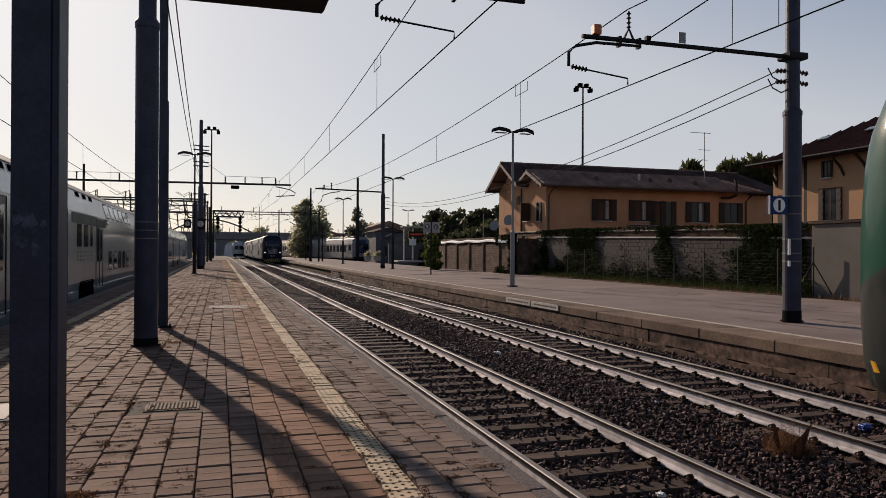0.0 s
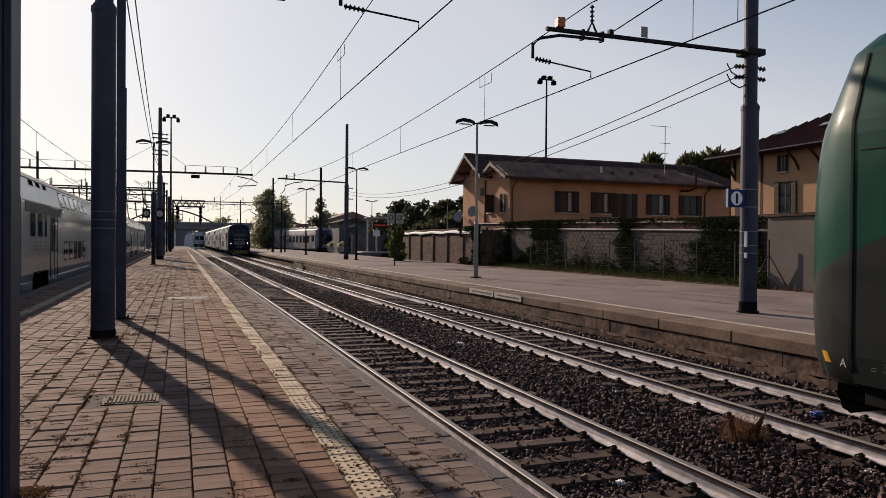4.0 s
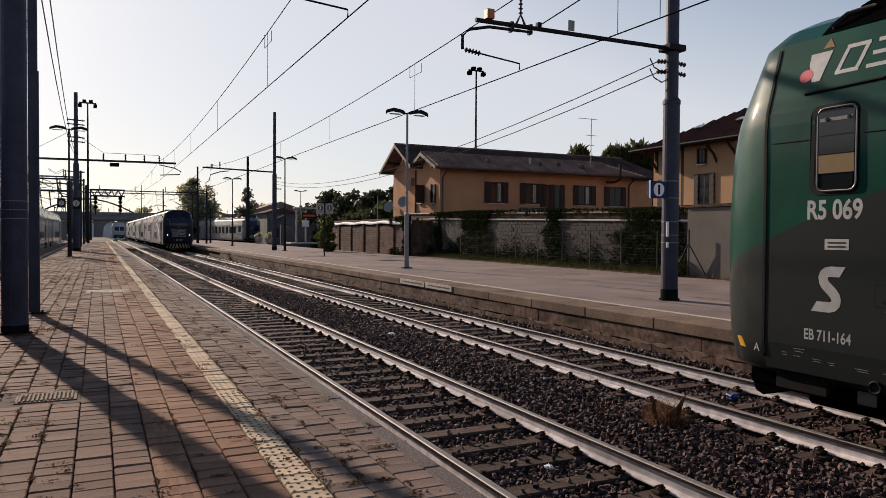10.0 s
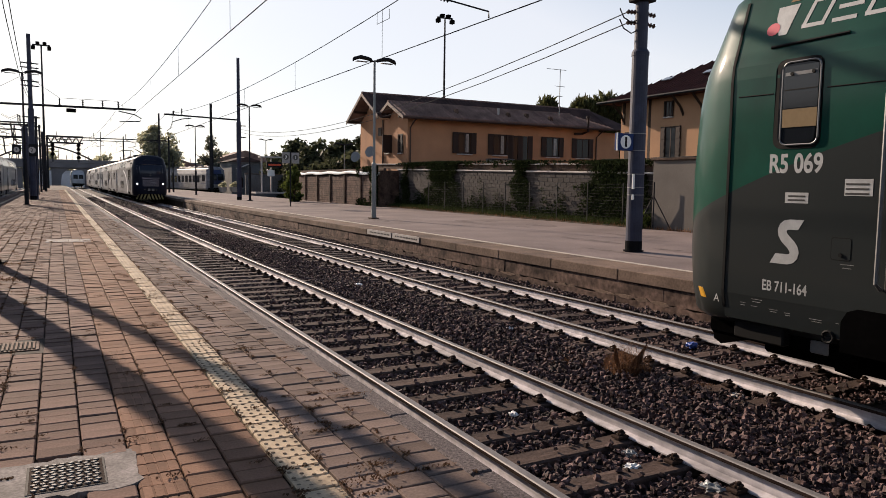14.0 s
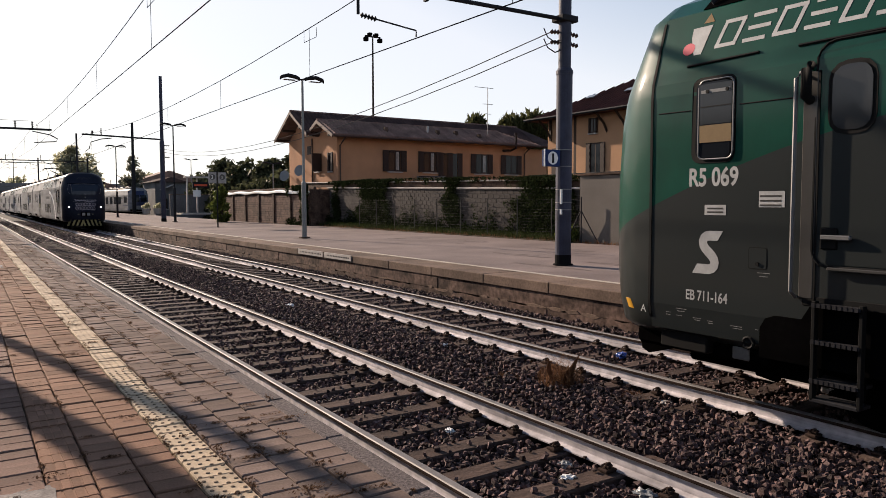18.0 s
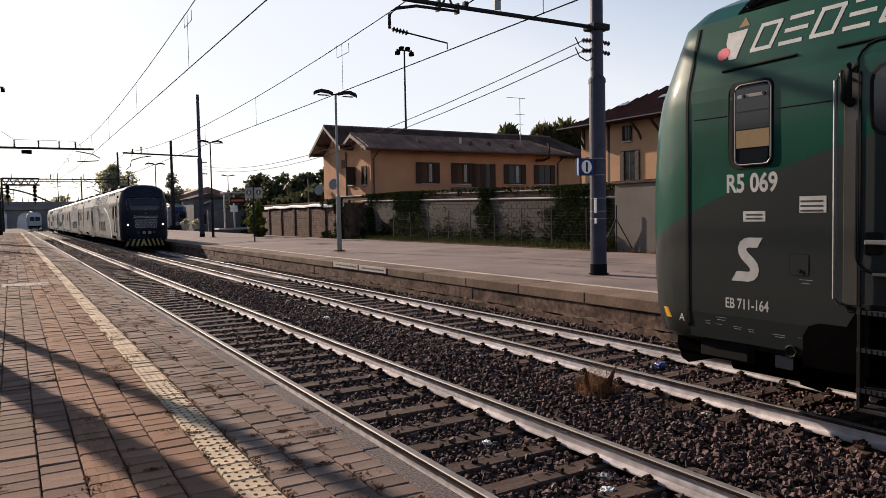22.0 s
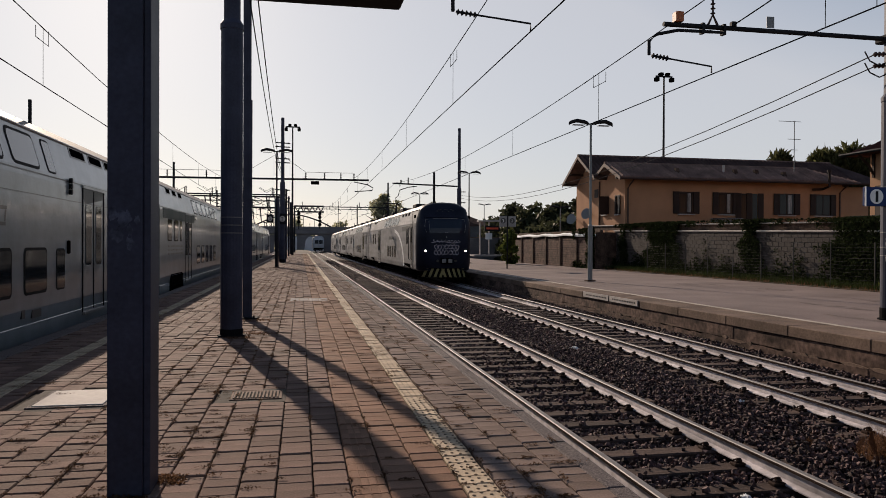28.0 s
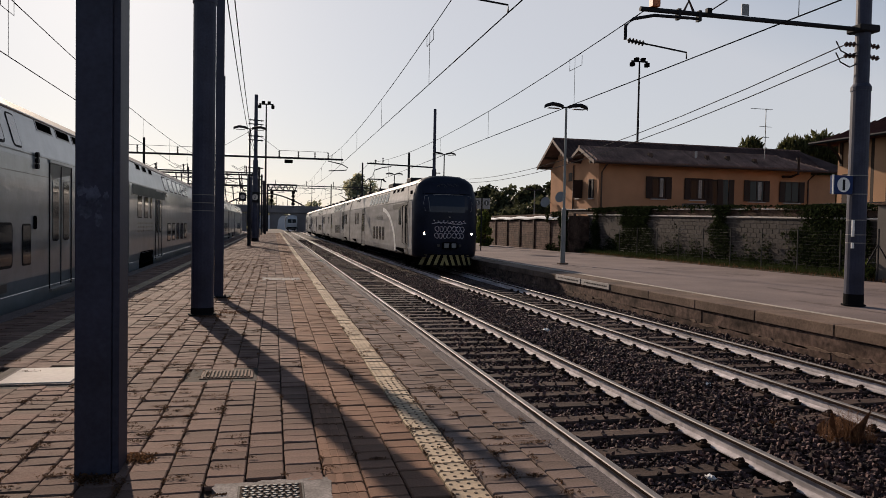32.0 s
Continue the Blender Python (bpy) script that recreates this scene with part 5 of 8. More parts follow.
def catenary(xs, ys, zc, zm, drop, droppers=True, first=5.6, pitch=8.2, last=3.1):
    """Contact wire and carrier wire over one track, through the supports at ys, with droppers."""
    wire("contact_wire", [(x, y, z) for x, y, z in zip(xs, ys, zc)], 0.011, "thin dark contact wire")
    pts = []
    for i in range(len(ys) - 1):
        seg = sag((xs[i], ys[i], zm[i]), (xs[i + 1], ys[i + 1], zm[i + 1]), drop)
        pts += seg if i == 0 else seg[1:]
    wire("carrier_wire", pts, 0.011, "thin dark carrier wire")
    if droppers:
        for i in range(len(ys) - 1):
            n = 1 + int((ys[i + 1] - ys[i] - first - last) / pitch)
            stops = [ys[i] + first + pitch * k for k in range(n)] + [ys[i + 1] - last]
            for k, y in enumerate(stops):
                u = (y - ys[i]) / (ys[i + 1] - ys[i])
                x = xs[i] + (xs[i + 1] - xs[i]) * u
                za = zc[i] + (zc[i + 1] - zc[i]) * u
                zb = zm[i] + (zm[i + 1] - zm[i]) * u - drop * 4 * u * (1 - u)
                b = tube(bmesh.new(), [(x, y, za), (x, y, zb)], 0.006, 5)
                if k == 0 or k == n:
                    h = 0.30
                    tube(b, [(x, y - 0.45, zb - h * 0.2), (x, y - 0.45, zb - h), (x, y + 0.35, zb - h), (x, y + 0.35, zb + 0.03)], 0.008, 5)
                tagged(link("dropper", b, M_WIRE), "slim wire dropper between contact and carrier wire", "wire", group="wire droppers")


YS_A = [-38, 11.62, 57.0, 105.0, 160]
catenary([3.6, 3.74, 4.06, 3.4, 3.6], YS_A, [4.9, 4.97, 5.12, 5.3, 5.4], [6.5, 6.62, 6.56, 6.7, 6.8], 0.60, True, 6.5, 8.75, 4.2)
YS_B = [-36, 12.70, 59.5, 108.0, 160]
catenary([7.4, 7.70, 7.6, 7.1, 7.2], YS_B, [4.5, 4.70, 4.75, 5.0, 5.1], [6.1, 6.22, 6.50, 6.6, 6.6], 0.76, True, 5.35, 7.85, 3.1)
YS_L = [-38, 11.62, 57.0, 105.0]
catenary([-5.4, -5.5, -5.5, -5.5], YS_L, [4.9, 4.88, 4.55, 4.8], [6.3, 6.3, 6.3, 6.4], 0.5)
wire("stay_wire", sag((8.15, 12.7, 5.66), (8.2, -8.0, 7.85), 0.05), 0.012, "slanting stay wire from the bracket arm")
for dz in (0, -0.24):
    wire("feeder_cable", sag((11.35, 12.7, 5.30 + dz), (13.0, 59.5, 5.6 + dz), 1.18), 0.012, "pale feeder cable between masts, reflected light in its colour", M_CABLE)
for dx in (0, 0.14):
    wire("feeder_cable", sag((-0.86 + dx, 11.7, 5.75), (-1.3 + dx * 0.4, 57, 6.9), 1.1), 0.011, "black feeder cable between masts")


def lamp_head(t, s, z):
    pts = [(s * 0.12, 0, z), (s * 0.30, 0, z + 0.06), (s * 0.62, 0, z + 0.10), (s * 0.88, 0, z + 0.02), (s * 0.95, 0, z - 0.04)]
    b = bmesh.new()
    prev = None
    for (x, y, zz), w in zip(pts, (0.05, 0.13, 0.18, 0.13, 0.03)):
        cur = ring(b, Vector((x, 0, zz - 0.03)), Vector((0, 1, 0)), Vector((0, 0, 1)), w, 10, 0.075)
        if prev:
            for k in range(10):
                b.faces.new((prev[k], cur[k], cur[(k + 1) % 10], prev[(k + 1) % 10]))
        prev = cur
    bmesh.ops.recalc_face_normals(b, faces=b.faces[:])
    h = part("lamp_head", b, M_DARKSTEEL, t, "dark oval luminaire", smooth=True)
    part("lens", B(min(s * 0.3, s * 0.8), max(s * 0.3, s * 0.8), -0.12, 0.12, z - 0.115, z - 0.10, 0.0), M_GALV, h)


def street_lamp(x, y, z, h, label="pale twin-arm platform lamp with dark oval heads", pole=None, r=0.075):
    t = thing("platform_lamp", label, "lamp", x, y, z, group="platform lamps")
    part("pole", T([(0, 0, 0), (0, 0, h * 0.35), (0, 0, h * 0.36), (0, 0, h)], [r + 0.025, r + 0.02, r * 0.75, r * 0.6], 12), pole or M_LAMPPOLE, t)
    part("base", B(-0.18, 0.18, -0.18, 0.18, 0, 0.05, 0.01), M_CONC_DARK, t)
    part("cross_arm", T([(-0.32, 0, h + 0.03), (0, 0, h - 0.05), (0.32, 0, h + 0.03)], 0.03, 8), M_DARKSTEEL, t)
    for s in (-1, 1):
        lamp_head(t, s, h + 0.02)
    return t


street_lamp(11.72, 28.3, P2Z, 6.5)
street_lamp(13.36, 57.4, P2Z, 7.3, "dark twin-arm platform lamp beside the line mast", M_DARKSTEEL)
street_lamp(-1.42, 45.2, 0, 7.05, "dark twin-arm platform lamp on the island platform", M_DARKSTEEL)
street_lamp(13.0, 80.0, P2Z, 7.15, "twin-arm platform lamp far along the platform", M_DARKSTEEL)
street_lamp(13.2, 118.0, P2Z, 7.2, "twin-arm platform lamp far along the platform", M_DARKSTEEL)


def slim_lamp(x, y, h, label="slim grey street lamp beyond the boundary wall"):
    t = thing("street_lamp", label, "lamp", x, y, -0.9, group="street lamps")
    part("pole", T([(0, 0, 0), (0, 0, h)], [0.08, 0.05], 8), M_LAMPPOLE, t)
    part("head", T([(0, 0, h), (0.7, 0, h + 0.15), (1.0, 0, h + 0.12)], [0.04, 0.09, 0.03], 8), M_DARKSTEEL, t)
    part("head", T([(0, 0, h), (-0.7, 0, h + 0.15), (-1.0, 0, h + 0.12)], [0.04, 0.09, 0.03], 8), M_DARKSTEEL, t)


slim_lamp(26.5, 104.0, 8.2)
slim_lamp(24.3, 66.0, 5.9)


def plain_mast(x, y, z, h, r, label):
    t = thing("line_mast", label, "mast", x, y, z, group="line masts")
    part("shaft", T([(0, 0, 0), (0, 0, h * 0.55), (0, 0, h * 0.56), (0, 0, h)], [r, r * 0.95, r * 0.7, r * 0.62], 12), M_BLUEGREY if y < 70 else M_DARKSTEEL, t)
    part("base_band", T([(0, 0, 0), (0, 0, 0.25)], r + 0.01, 12), M_BLACK, t)
    return t


m3 = plain_mast(13.0, 59.5, P2Z, 11.2, 0.19, "tall blue-grey line mast on the opposite platform")
part("bracket_arm", T([(0, 0, 6.35), (-5.6, 0, 6.5)], 0.06, 8), M_DARKSTEEL, m3)
b = bmesh.new()
tube(b, [(-3.6, 0, 6.3), (-4.3, 0, 6.2), (-5.0, 0, 5.95), (-5.1, 0, 5.6), (-5.1, 0, 5.5)], 0.04, 6)
tube(b, [(-5.1, 0, 5.5), (-5.4, 0, 5.25)], 0.03, 6)
insulator(b, (-4.3, 0, 6.5), (-4.3, 0, 7.0), 0.09, 4)
insulator(b, (-4.9, 0, 6.5), (-4.9, 0, 6.8), 0.12, 3)
part("registration_arm", b, M_DARKSTEEL, m3)
b = bmesh.new()
for z in (5.9, 5.0):
    insulator(b, (0.15, 0, z), (0.55, 0, z), 0.08, 3)
part("feeder_insulator", b, M_INSUL, m3)
m4 = plain_mast(-1.36, 57.2, 0, 11.1, 0.20, "tall dark line mast carrying the portal beam")
b = bmesh.new()
tube(b, [(-14, 0, 6.35), (6.6, 0, 6.45)], 0.075, 8)
for x in (-8.4, -5.6, -2.53, 1.74, 3.18, 4.43, 5.44):
    insulator(b, (x, 0, 6.45), (x, 0, 6.95), 0.10, 4)
tube(b, [(5.44, 0, 6.3), (6.5, 0, 6.1), (6.95, 0, 5.85), (6.85, 0, 5.65), (5.5, 0, 5.55)], 0.04, 6)
tube(b, [(-14, 0, 6.95), (-2.6, 0, 6.98), (0, 0, 8.6)], 0.015, 5)
tube(b, [(0, 0, 8.2), (1.74, 0, 6.98), (5.44, 0, 6.98)], 0.015, 5)
part("portal_beam", b, M_DARKSTEEL, m4, "dark tubular portal beam with insulators")
part("tensioner", B(2.14, 2.76, -0.1, 0.1, 6.04, 6.3, 0.02), M_UNDER, m4)
for z in (9.2, 8.9, 8.0, 7.7, 5.6, 5.0):
    b = bmesh.new()
    insulator(b, (-0.55, 0, z), (0.55, 0, z - 0.05), 0.1, 4)
    part("cross_insulator", b, M_DARKSTEEL, m4)


def platform_sign(x, y, z, num, w=0.62, k=1.0):
    t = thing("platform_number_sign", "black platform number sign with a white disc", "sign", x, y, z, group="platform number signs")
    part("board", B(-w / 2, w / 2, -0.05, 0.05, -0.4 * k, 0.4 * k, 0.01), M_SIGNBLACK, t)
    part("disc", T([(0, -0.05, 0), (0, -0.058, 0)], 0.22 * k, 20), M_CAP, t)
    flat_text(num, 0.36 * k, M_SIGNBLACK, t, pose(-0.10 * k, -0.060, -0.13 * k, 90, 0, 0), "number", "black number")
    part("bracket", B(-0.05, 0.05, 0.05, 0.3, -0.05, 0.05), M_DARKSTEEL, t)


platform_sign(-1.36, 56.9, 3.35, "2")
platform_sign(-1.80, 45.1, 2.95, "3", 0.42, 0.62)
part("sign_arm", B(-0.5, 0.0, -0.03, 0.03, 3.28, 3.34), M_DARKSTEEL, [o for o in bpy.data.objects if o.name.startswith("platform_number_sign")][1]).location = (0.5, 0, -2.95)
# the lamp pole's thick sleeve, built free-standing just behind it
cab = thing("speaker_cabinet", "thick dark sleeve of the platform lamp's pole", "cabinet", -1.42, 46.0, 0)
part("case", T([(0, 0, 1.55), (0, 0, 1.6), (0, 0, 4.15), (0, 0, 4.25)], [0.12, 0.16, 0.16, 0.10], 14), M_BLUEGREY, cab)
part("plinth", B(-0.10, 0.10, -0.10, 0.10, 0, 1.6, 0.02), M_DARKSTEEL, cab)
cab2 = thing("equipment_cabinet", "blue-grey equipment cabinet at the foot of the mast", "cabinet", -1.36, 57.9, 0)
part("case", B(-0.28, 0.28, -0.25, 0.25, 0, 4.2, 0.03), M_BLUEGREY, cab2)


def flood_mast(x, y, z, h):
    t = thing("floodlight_mast", "tall slim mast with a cluster of floodlights", "mast", x, y, z, group="floodlight masts")
    part("shaft", T([(0, 0, 0), (0, 0, h)], [0.16, 0.08], 10), M_DARKSTEEL, t)
    part("crown", B(-0.9, 0.9, -0.06, 0.06, h - 0.1, h + 0.05, 0.01), M_DARKSTEEL, t)
    for s in (-0.8, -0.35, 0.35, 0.8):
        part("floodlight", B(s - 0.2, s + 0.2, -0.3, 0.2, h - 0.55 if abs(s) > 0.5 else h + 0.02, h - 0.15 if abs(s) > 0.5 else h + 0.32, 0.04), M_UNDER, t)


flood_mast(35.7, 67.5, -0.9, 19.3)
flood_mast(-1.02, 95.0, 0, 16.4)
for x, y, h, r in ((11.7, 99, 9.9, 0.17), (20.45, 112, 12.8, 0.28), (11.4, 150, 9.6, 0.17), (10.3, 205, 13.5, 0.13), (12.4, 96, 5.6, 0.10), (13.5, 100.5, 4.6, 0.11), (-13.0, 80, 10, 0.18), (-13.0, 120, 10, 0.18), (17, 170, 10, 0.2), (-16, 160, 12, 0.2)):
    plain_mast(x, y, P2Z, h, r, "dark line mast far along the tracks")


def far_portal(y, x0, x1, z, n=4):
    t = thing("line_portal", "dark line portal spanning the tracks far off", "portal", 0, y, 0, group="line portals")
    part("beam", T([(x0, 0, z), (x1, 0, z)], 0.075, 6), M_DARKSTEEL, t)
    rng = random.Random(int(y))
    for i in range(n):
        x = x0 + (x1 - x0) * (i + 0.5) / n + rng.uniform(-0.4, 0.4)
        b = bmesh.new()
        insulator(b, (x, 0, z), (x, 0, z + 0.7), 0.1, 3)
        part("beam_insulator", b, M_DARKSTEEL, t)
        part("registration_arm", T([(x, 0, z - 0.1), (x + 1.2, 0, z - 0.5), (x + 1.2, 0, z - 0.9), (x + 0.3, 0, z - 1.1)], 0.032, 5), M_DARKSTEEL, t)
        if y < 100:
            part("drop_bracket", T([(x - 0.6, 0, z), (x - 0.5, 0, z - rng.uniform(0.5, 1.3)), (x - 0.1, 0, z - 1.4)], 0.05, 5), M_DARKSTEEL, t)
            part("jumper_wire", T([(x - 1.2, 0, z + 0.7), (x - 0.6, 0, z + 0.35), (x, 0, z + 0.7)], 0.018, 4), M_DARKSTEEL, t)
    for x in (x0, x1):
        part("leg", T([(x, 0, -0.9), (x, 0, z + 0.6)], 0.10 if x == x1 else 0.14, 8), M_DARKSTEEL, t)


far_portal(63.0, -14.5, -1.4, 5.4, 6)
far_portal(67.0, -14.5, -1.4, 4.7, 4)
far_portal(74.0, -14.5, -1.4, 6.3, 5)
far_portal(90.0, -14.5, -1.4, 6.6, 5)
far_portal(108.0, -1.4, 14.0, 6.9, 4)
far_portal(150.0, -14.5, 17.0, 8.6, 7)


def signal_gantry():
    t = thing("signal_gantry", "lattice signal gantry with round signal heads", "gantry", 1.51, 130, -0.1)
    for s in (-1, 1):
        part("leg", T([(s * 1.82, 0, 4.2), (s * 1.82, 0, 7.3)], 0.09, 6), M_DARKSTEEL, t)
        for z in (6.85, 6.15, 5.45) if s < 0 else (6.85, 6.25, 5.6, 4.95):
            hd = part("signal_head", T([(s * 1.82, -0.2, z), (s * 1.82, 0.1, z)], 0.31, 12), M_UNDER, t)
            part("hood", T([(s * 1.82, -0.2, z + 0.1), (s * 1.82, -0.42, z + 0.12)], [0.24, 0.2], 8), M_UNDER, hd)
    b = bmesh.new()
    for z in (7.2, 8.2):
        tube(b, [(-2.5, 0, z), (2.5, 0, z)], 0.15, 6)
    for i in range(10):
        tube(b, [(-2.5 + i * 0.5, 0, 7.2 if i % 2 else 8.2), (-2.0 + i * 0.5, 0, 8.2 if i % 2 else 7.2)], 0.09, 5)
    part("lattice", b, M_DARKSTEEL, t)
    part("gantry_mast", T([(-2.55, 0, -0.85), (-2.55, 0, 8.3)], [0.17, 0.13], 8), M_DARKSTEEL, t, "tall mast that carries the gantry")


signal_gantry()


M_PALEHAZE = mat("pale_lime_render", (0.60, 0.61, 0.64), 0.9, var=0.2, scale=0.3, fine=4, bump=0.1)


def road_bridge():
    t = thing("road_bridge", "hazy grey road bridge over the tracks with an arched rib", "bridge", 0, 205, 0)
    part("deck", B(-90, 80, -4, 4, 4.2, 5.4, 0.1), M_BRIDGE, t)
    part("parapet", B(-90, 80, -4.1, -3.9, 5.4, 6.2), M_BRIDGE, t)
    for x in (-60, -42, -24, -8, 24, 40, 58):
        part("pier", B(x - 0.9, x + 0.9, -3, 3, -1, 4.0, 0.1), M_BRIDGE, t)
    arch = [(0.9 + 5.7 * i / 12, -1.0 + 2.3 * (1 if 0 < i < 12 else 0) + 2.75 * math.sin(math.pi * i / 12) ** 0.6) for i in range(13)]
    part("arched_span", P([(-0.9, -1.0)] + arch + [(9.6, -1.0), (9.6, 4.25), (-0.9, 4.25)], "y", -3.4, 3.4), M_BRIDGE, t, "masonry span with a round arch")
    for x0, x1 in ((-14.0, 9.6),):
        pts = [(x0 + (x1 - x0) * i / 16, -3.5, 5.4 + 4.0 * math.sin(math.pi * i / 16)) for i in range(17)]
        part("arch_rib", T(pts, 0.20, 6), M_DARKSTEEL, t)
        for i in range(2, 15, 2):
            part("hanger", T([(pts[i][0], -3.5, 5.4), pts[i]], 0.06, 5), M_DARKSTEEL, t)
    for i in range(50):
        part("railing_post", B(-60 + i * 2.4, -59.85 + i * 2.4, -4.15, -4.0, 6.2, 7.2), M_DARKSTEEL, t)


road_bridge()
# pale wall added to fill the arch with bright haze
fw = thing("cutting_wall", "pale wall added as bright haze behind the bridge arch", "wall", 3.0, 238, -0.95, kind="structure")
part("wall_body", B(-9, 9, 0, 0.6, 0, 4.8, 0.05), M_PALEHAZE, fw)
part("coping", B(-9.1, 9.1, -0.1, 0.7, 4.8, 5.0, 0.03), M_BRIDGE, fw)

M_BAYBLUE = mat("dusty_blue_cab_paint", (0.020, 0.030, 0.085), 0.4, var=0.3, scale=1.0, fine=12, bump=0.03, spec=0.3)
# distant cab front paled by the hazy glow under the arch
M_PALETRAIN = mat("pale_blue_grey_cab_paint", (0.36, 0.38, 0.41), 0.4, var=0.2, scale=1.0, fine=12, bump=0.03)


# a further train waiting beyond the arriving one, and the bay train with its blue front
def far_unit(x, y, rz, n, label, front, name):
    t = thing(name, label, "train", x, y, RAIL_Z, rz)
    bay = front is M_BAYBLUE
    part("cab_front", nose_shell(), M_SIDEGREY if bay else front, t, smooth=True)
    if bay:
        part("mask", nose_patch(-1.36, 1.36, 1.55, 3.72, 0.01, 16, 8), front, t, "dark blue mask round the windscreen")
        for s in (-1, 1):
            part("side_mask", side_plate(2.6, 1.5, 3.5, 0.05, s, 0.006), front, t, "dark blue cab side").location = (0, -1.35, 0)
            train_window(t, -1.3, 1.95, 2.9, 1.5, s, M_RUBBER, M_LEFTGLASS, 0.1, 0.05)
        for q in range(n * 8):
            part("roof_box", B(-0.75, 0.75, -3.4 - q * 3.0, -1.6 - q * 3.0, 4.2, 4.36, 0.04), M_ROOFGREY, t)
    for x in (-1.05, 0.08):
        part("windscreen", nose_patch(x, x + 0.97, 2.1, 3.1, 0.03, 8, 5), M_GLASS, t)
    part("buffer_beam", B(-1.3, 1.3, 0.6, 1.0, 0.7, 1.0, 0.03), M_UNDER, t)
    y = 0.0
    for k in range(n):
        part("coach_body", coach_shell(y - 24, y), M_TRAINWHITE if not bay else M_SIDEGREY, t)
        part("coach_roof", B(-1.0, 1.0, y - 23.9, y - 0.1, 4.05, 4.2, 0.03), M_ROOFGREY, t)
        underframe(t, y - 23.6, y - 0.4)
        for q in range(9):
            for s in (-1, 1):
                train_window(t, y - 2.6 - q * 2.3 - (1.6 if bay else 0), 1.75 if bay else 1.9, 2.85, 1.5 if bay else 1.3, s, M_RUBBER, M_LEFTGLASS, 0.1, 0.05)
        for q in (3.2 if bay else 1.4, 22.4):
            for s in (-1, 1):
                pooled(("fd", s), "door", lambda: side_plate(1.1, 0.75, 2.9, 0.06, s, 0.004), M_TRAINDOOR, t, (0, y - q, 0))
        bogie(t, y - 4)
        bogie(t, y - 20)
        y -= 24.4
    return t


far_unit(21.6, 115.5, 186, 3, "low pale train with a dark blue front in the bay", M_BAYBLUE, "bay_train")
far_unit(TRACKS["a"] + 1.2, 196.0, 180, 1, "distant train coming out from under the bridge", M_PALETRAIN, "distant_train")

# ---- foliage ----
M_LEAF_OLIVE = leafy(mat("olive_evergreen_leaf", (0.075, 0.078, 0.032), 0.6, var=0.35, scale=1.5, fine=8, bump=0, vary=0.45), 0.5)
# far leaves: distance haze is put into these two pale colours
M_LEAF_HAZY_DARK = leafy(mat("dusty_dark_leaf", (0.20, 0.20, 0.15), 0.7, var=0.35, scale=1.5, fine=8, bump=0, vary=0.4), 0.7)
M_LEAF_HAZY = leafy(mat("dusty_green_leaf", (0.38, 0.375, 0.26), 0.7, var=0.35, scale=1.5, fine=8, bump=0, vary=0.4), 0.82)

def leaf_cloud(name, blobs, n, size, material, parent=None, seed=1, label="", kind="", category="", flat=0.0):
    """Many small leaf quads scattered through ellipsoids (cx, cy, cz, rx, ry, rz)."""
    rng = np.random.RandomState(seed)
    vol = np.array([b[3] * b[4] * b[5] for b in blobs]) ** 0.8
    pick = rng.choice(len(blobs), n, p=vol / vol.sum())
    bl = np.array(blobs)[pick]
    d = rng.normal(size=(n, 3))
    d /= np.linalg.norm(d, axis=1)[:, None]
    rad = rng.uniform(0.12, 1.0, (n, 1)) ** 0.5 * (1 + 0.10 * rng.normal(size=(n, 1)))
    c = bl[:, :3] + d * rad * bl[:, 3:]
    u = rng.normal(size=(n, 3))
    u /= np.linalg.norm(u, axis=1)[:, None]
    w = np.cross(u, d + 0.6 * rng.normal(size=(n, 3)))
    w /= np.linalg.norm(w, axis=1)[:, None] + 1e-9
    s = size * rng.uniform(0.6, 1.3, (n, 1))
    v = np.stack([c - u * s, c - w * s * 0.55, c + u * s, c + w * s * 0.55], 1).reshape(-1, 3)
    f_ = np.arange(4 * n).reshape(-1, 4)
    return raw(name, v.tolist(), f_.tolist(), material, parent, label, kind, category)


def tree(x, y, h, r, label, material, n=2600, size=0.22, seed=1, trunk=0.35, cone=False):
    rng = random.Random(seed)
    t = thing("tree", label, "tree", x, y, -0.95, group="trees")
    b = bmesh.new()
    tube(b, [(0, 0, 0), (0.05, 0, h * 0.25), (0, 0.06, h * 0.55), (0, 0, h * 0.85)], [r * 0.10, r * 0.075, r * 0.05, 0.02], 8)
    for i in range(7):
        a, z = rng.uniform(0, 6.28), h * rng.uniform(0.28, 0.6)
        q = r * rng.uniform(0.5, 0.8)
        tube(b, [(0, 0, z), (q * 0.5 * math.cos(a), q * 0.5 * math.sin(a), z + h * 0.10), (q * math.cos(a), q * math.sin(a), z + h * 0.2)], [r * 0.04, r * 0.028, 0.015], 6)
    part("trunk", b, M_BARK, t)
    blobs = []
    m = 34
    for i in range(m):
        a = rng.uniform(0, 6.28)
        u = rng.random()
        z = h * (trunk + (1 - trunk) * u)
        k = (1 - u) * 0.95 + 0.05 if cone else math.sqrt(max(0.05, 1 - (2 * u - 0.9) ** 2))
        q = r * k * rng.uniform(0.25, 0.75)
        e = r * rng.uniform(0.34, 0.56) * (0.4 + 0.6 * k)
        blobs.append((q * math.cos(a), q * math.sin(a), z - e * 0.4, e, e, e * 0.8))
    leaf_cloud("crown", blobs, n, size, material, t, seed)
    return t


# ---- boundary walls and fence ----
WALL_FALL = 0.018          # the block wall falls gently towards the rendered wall


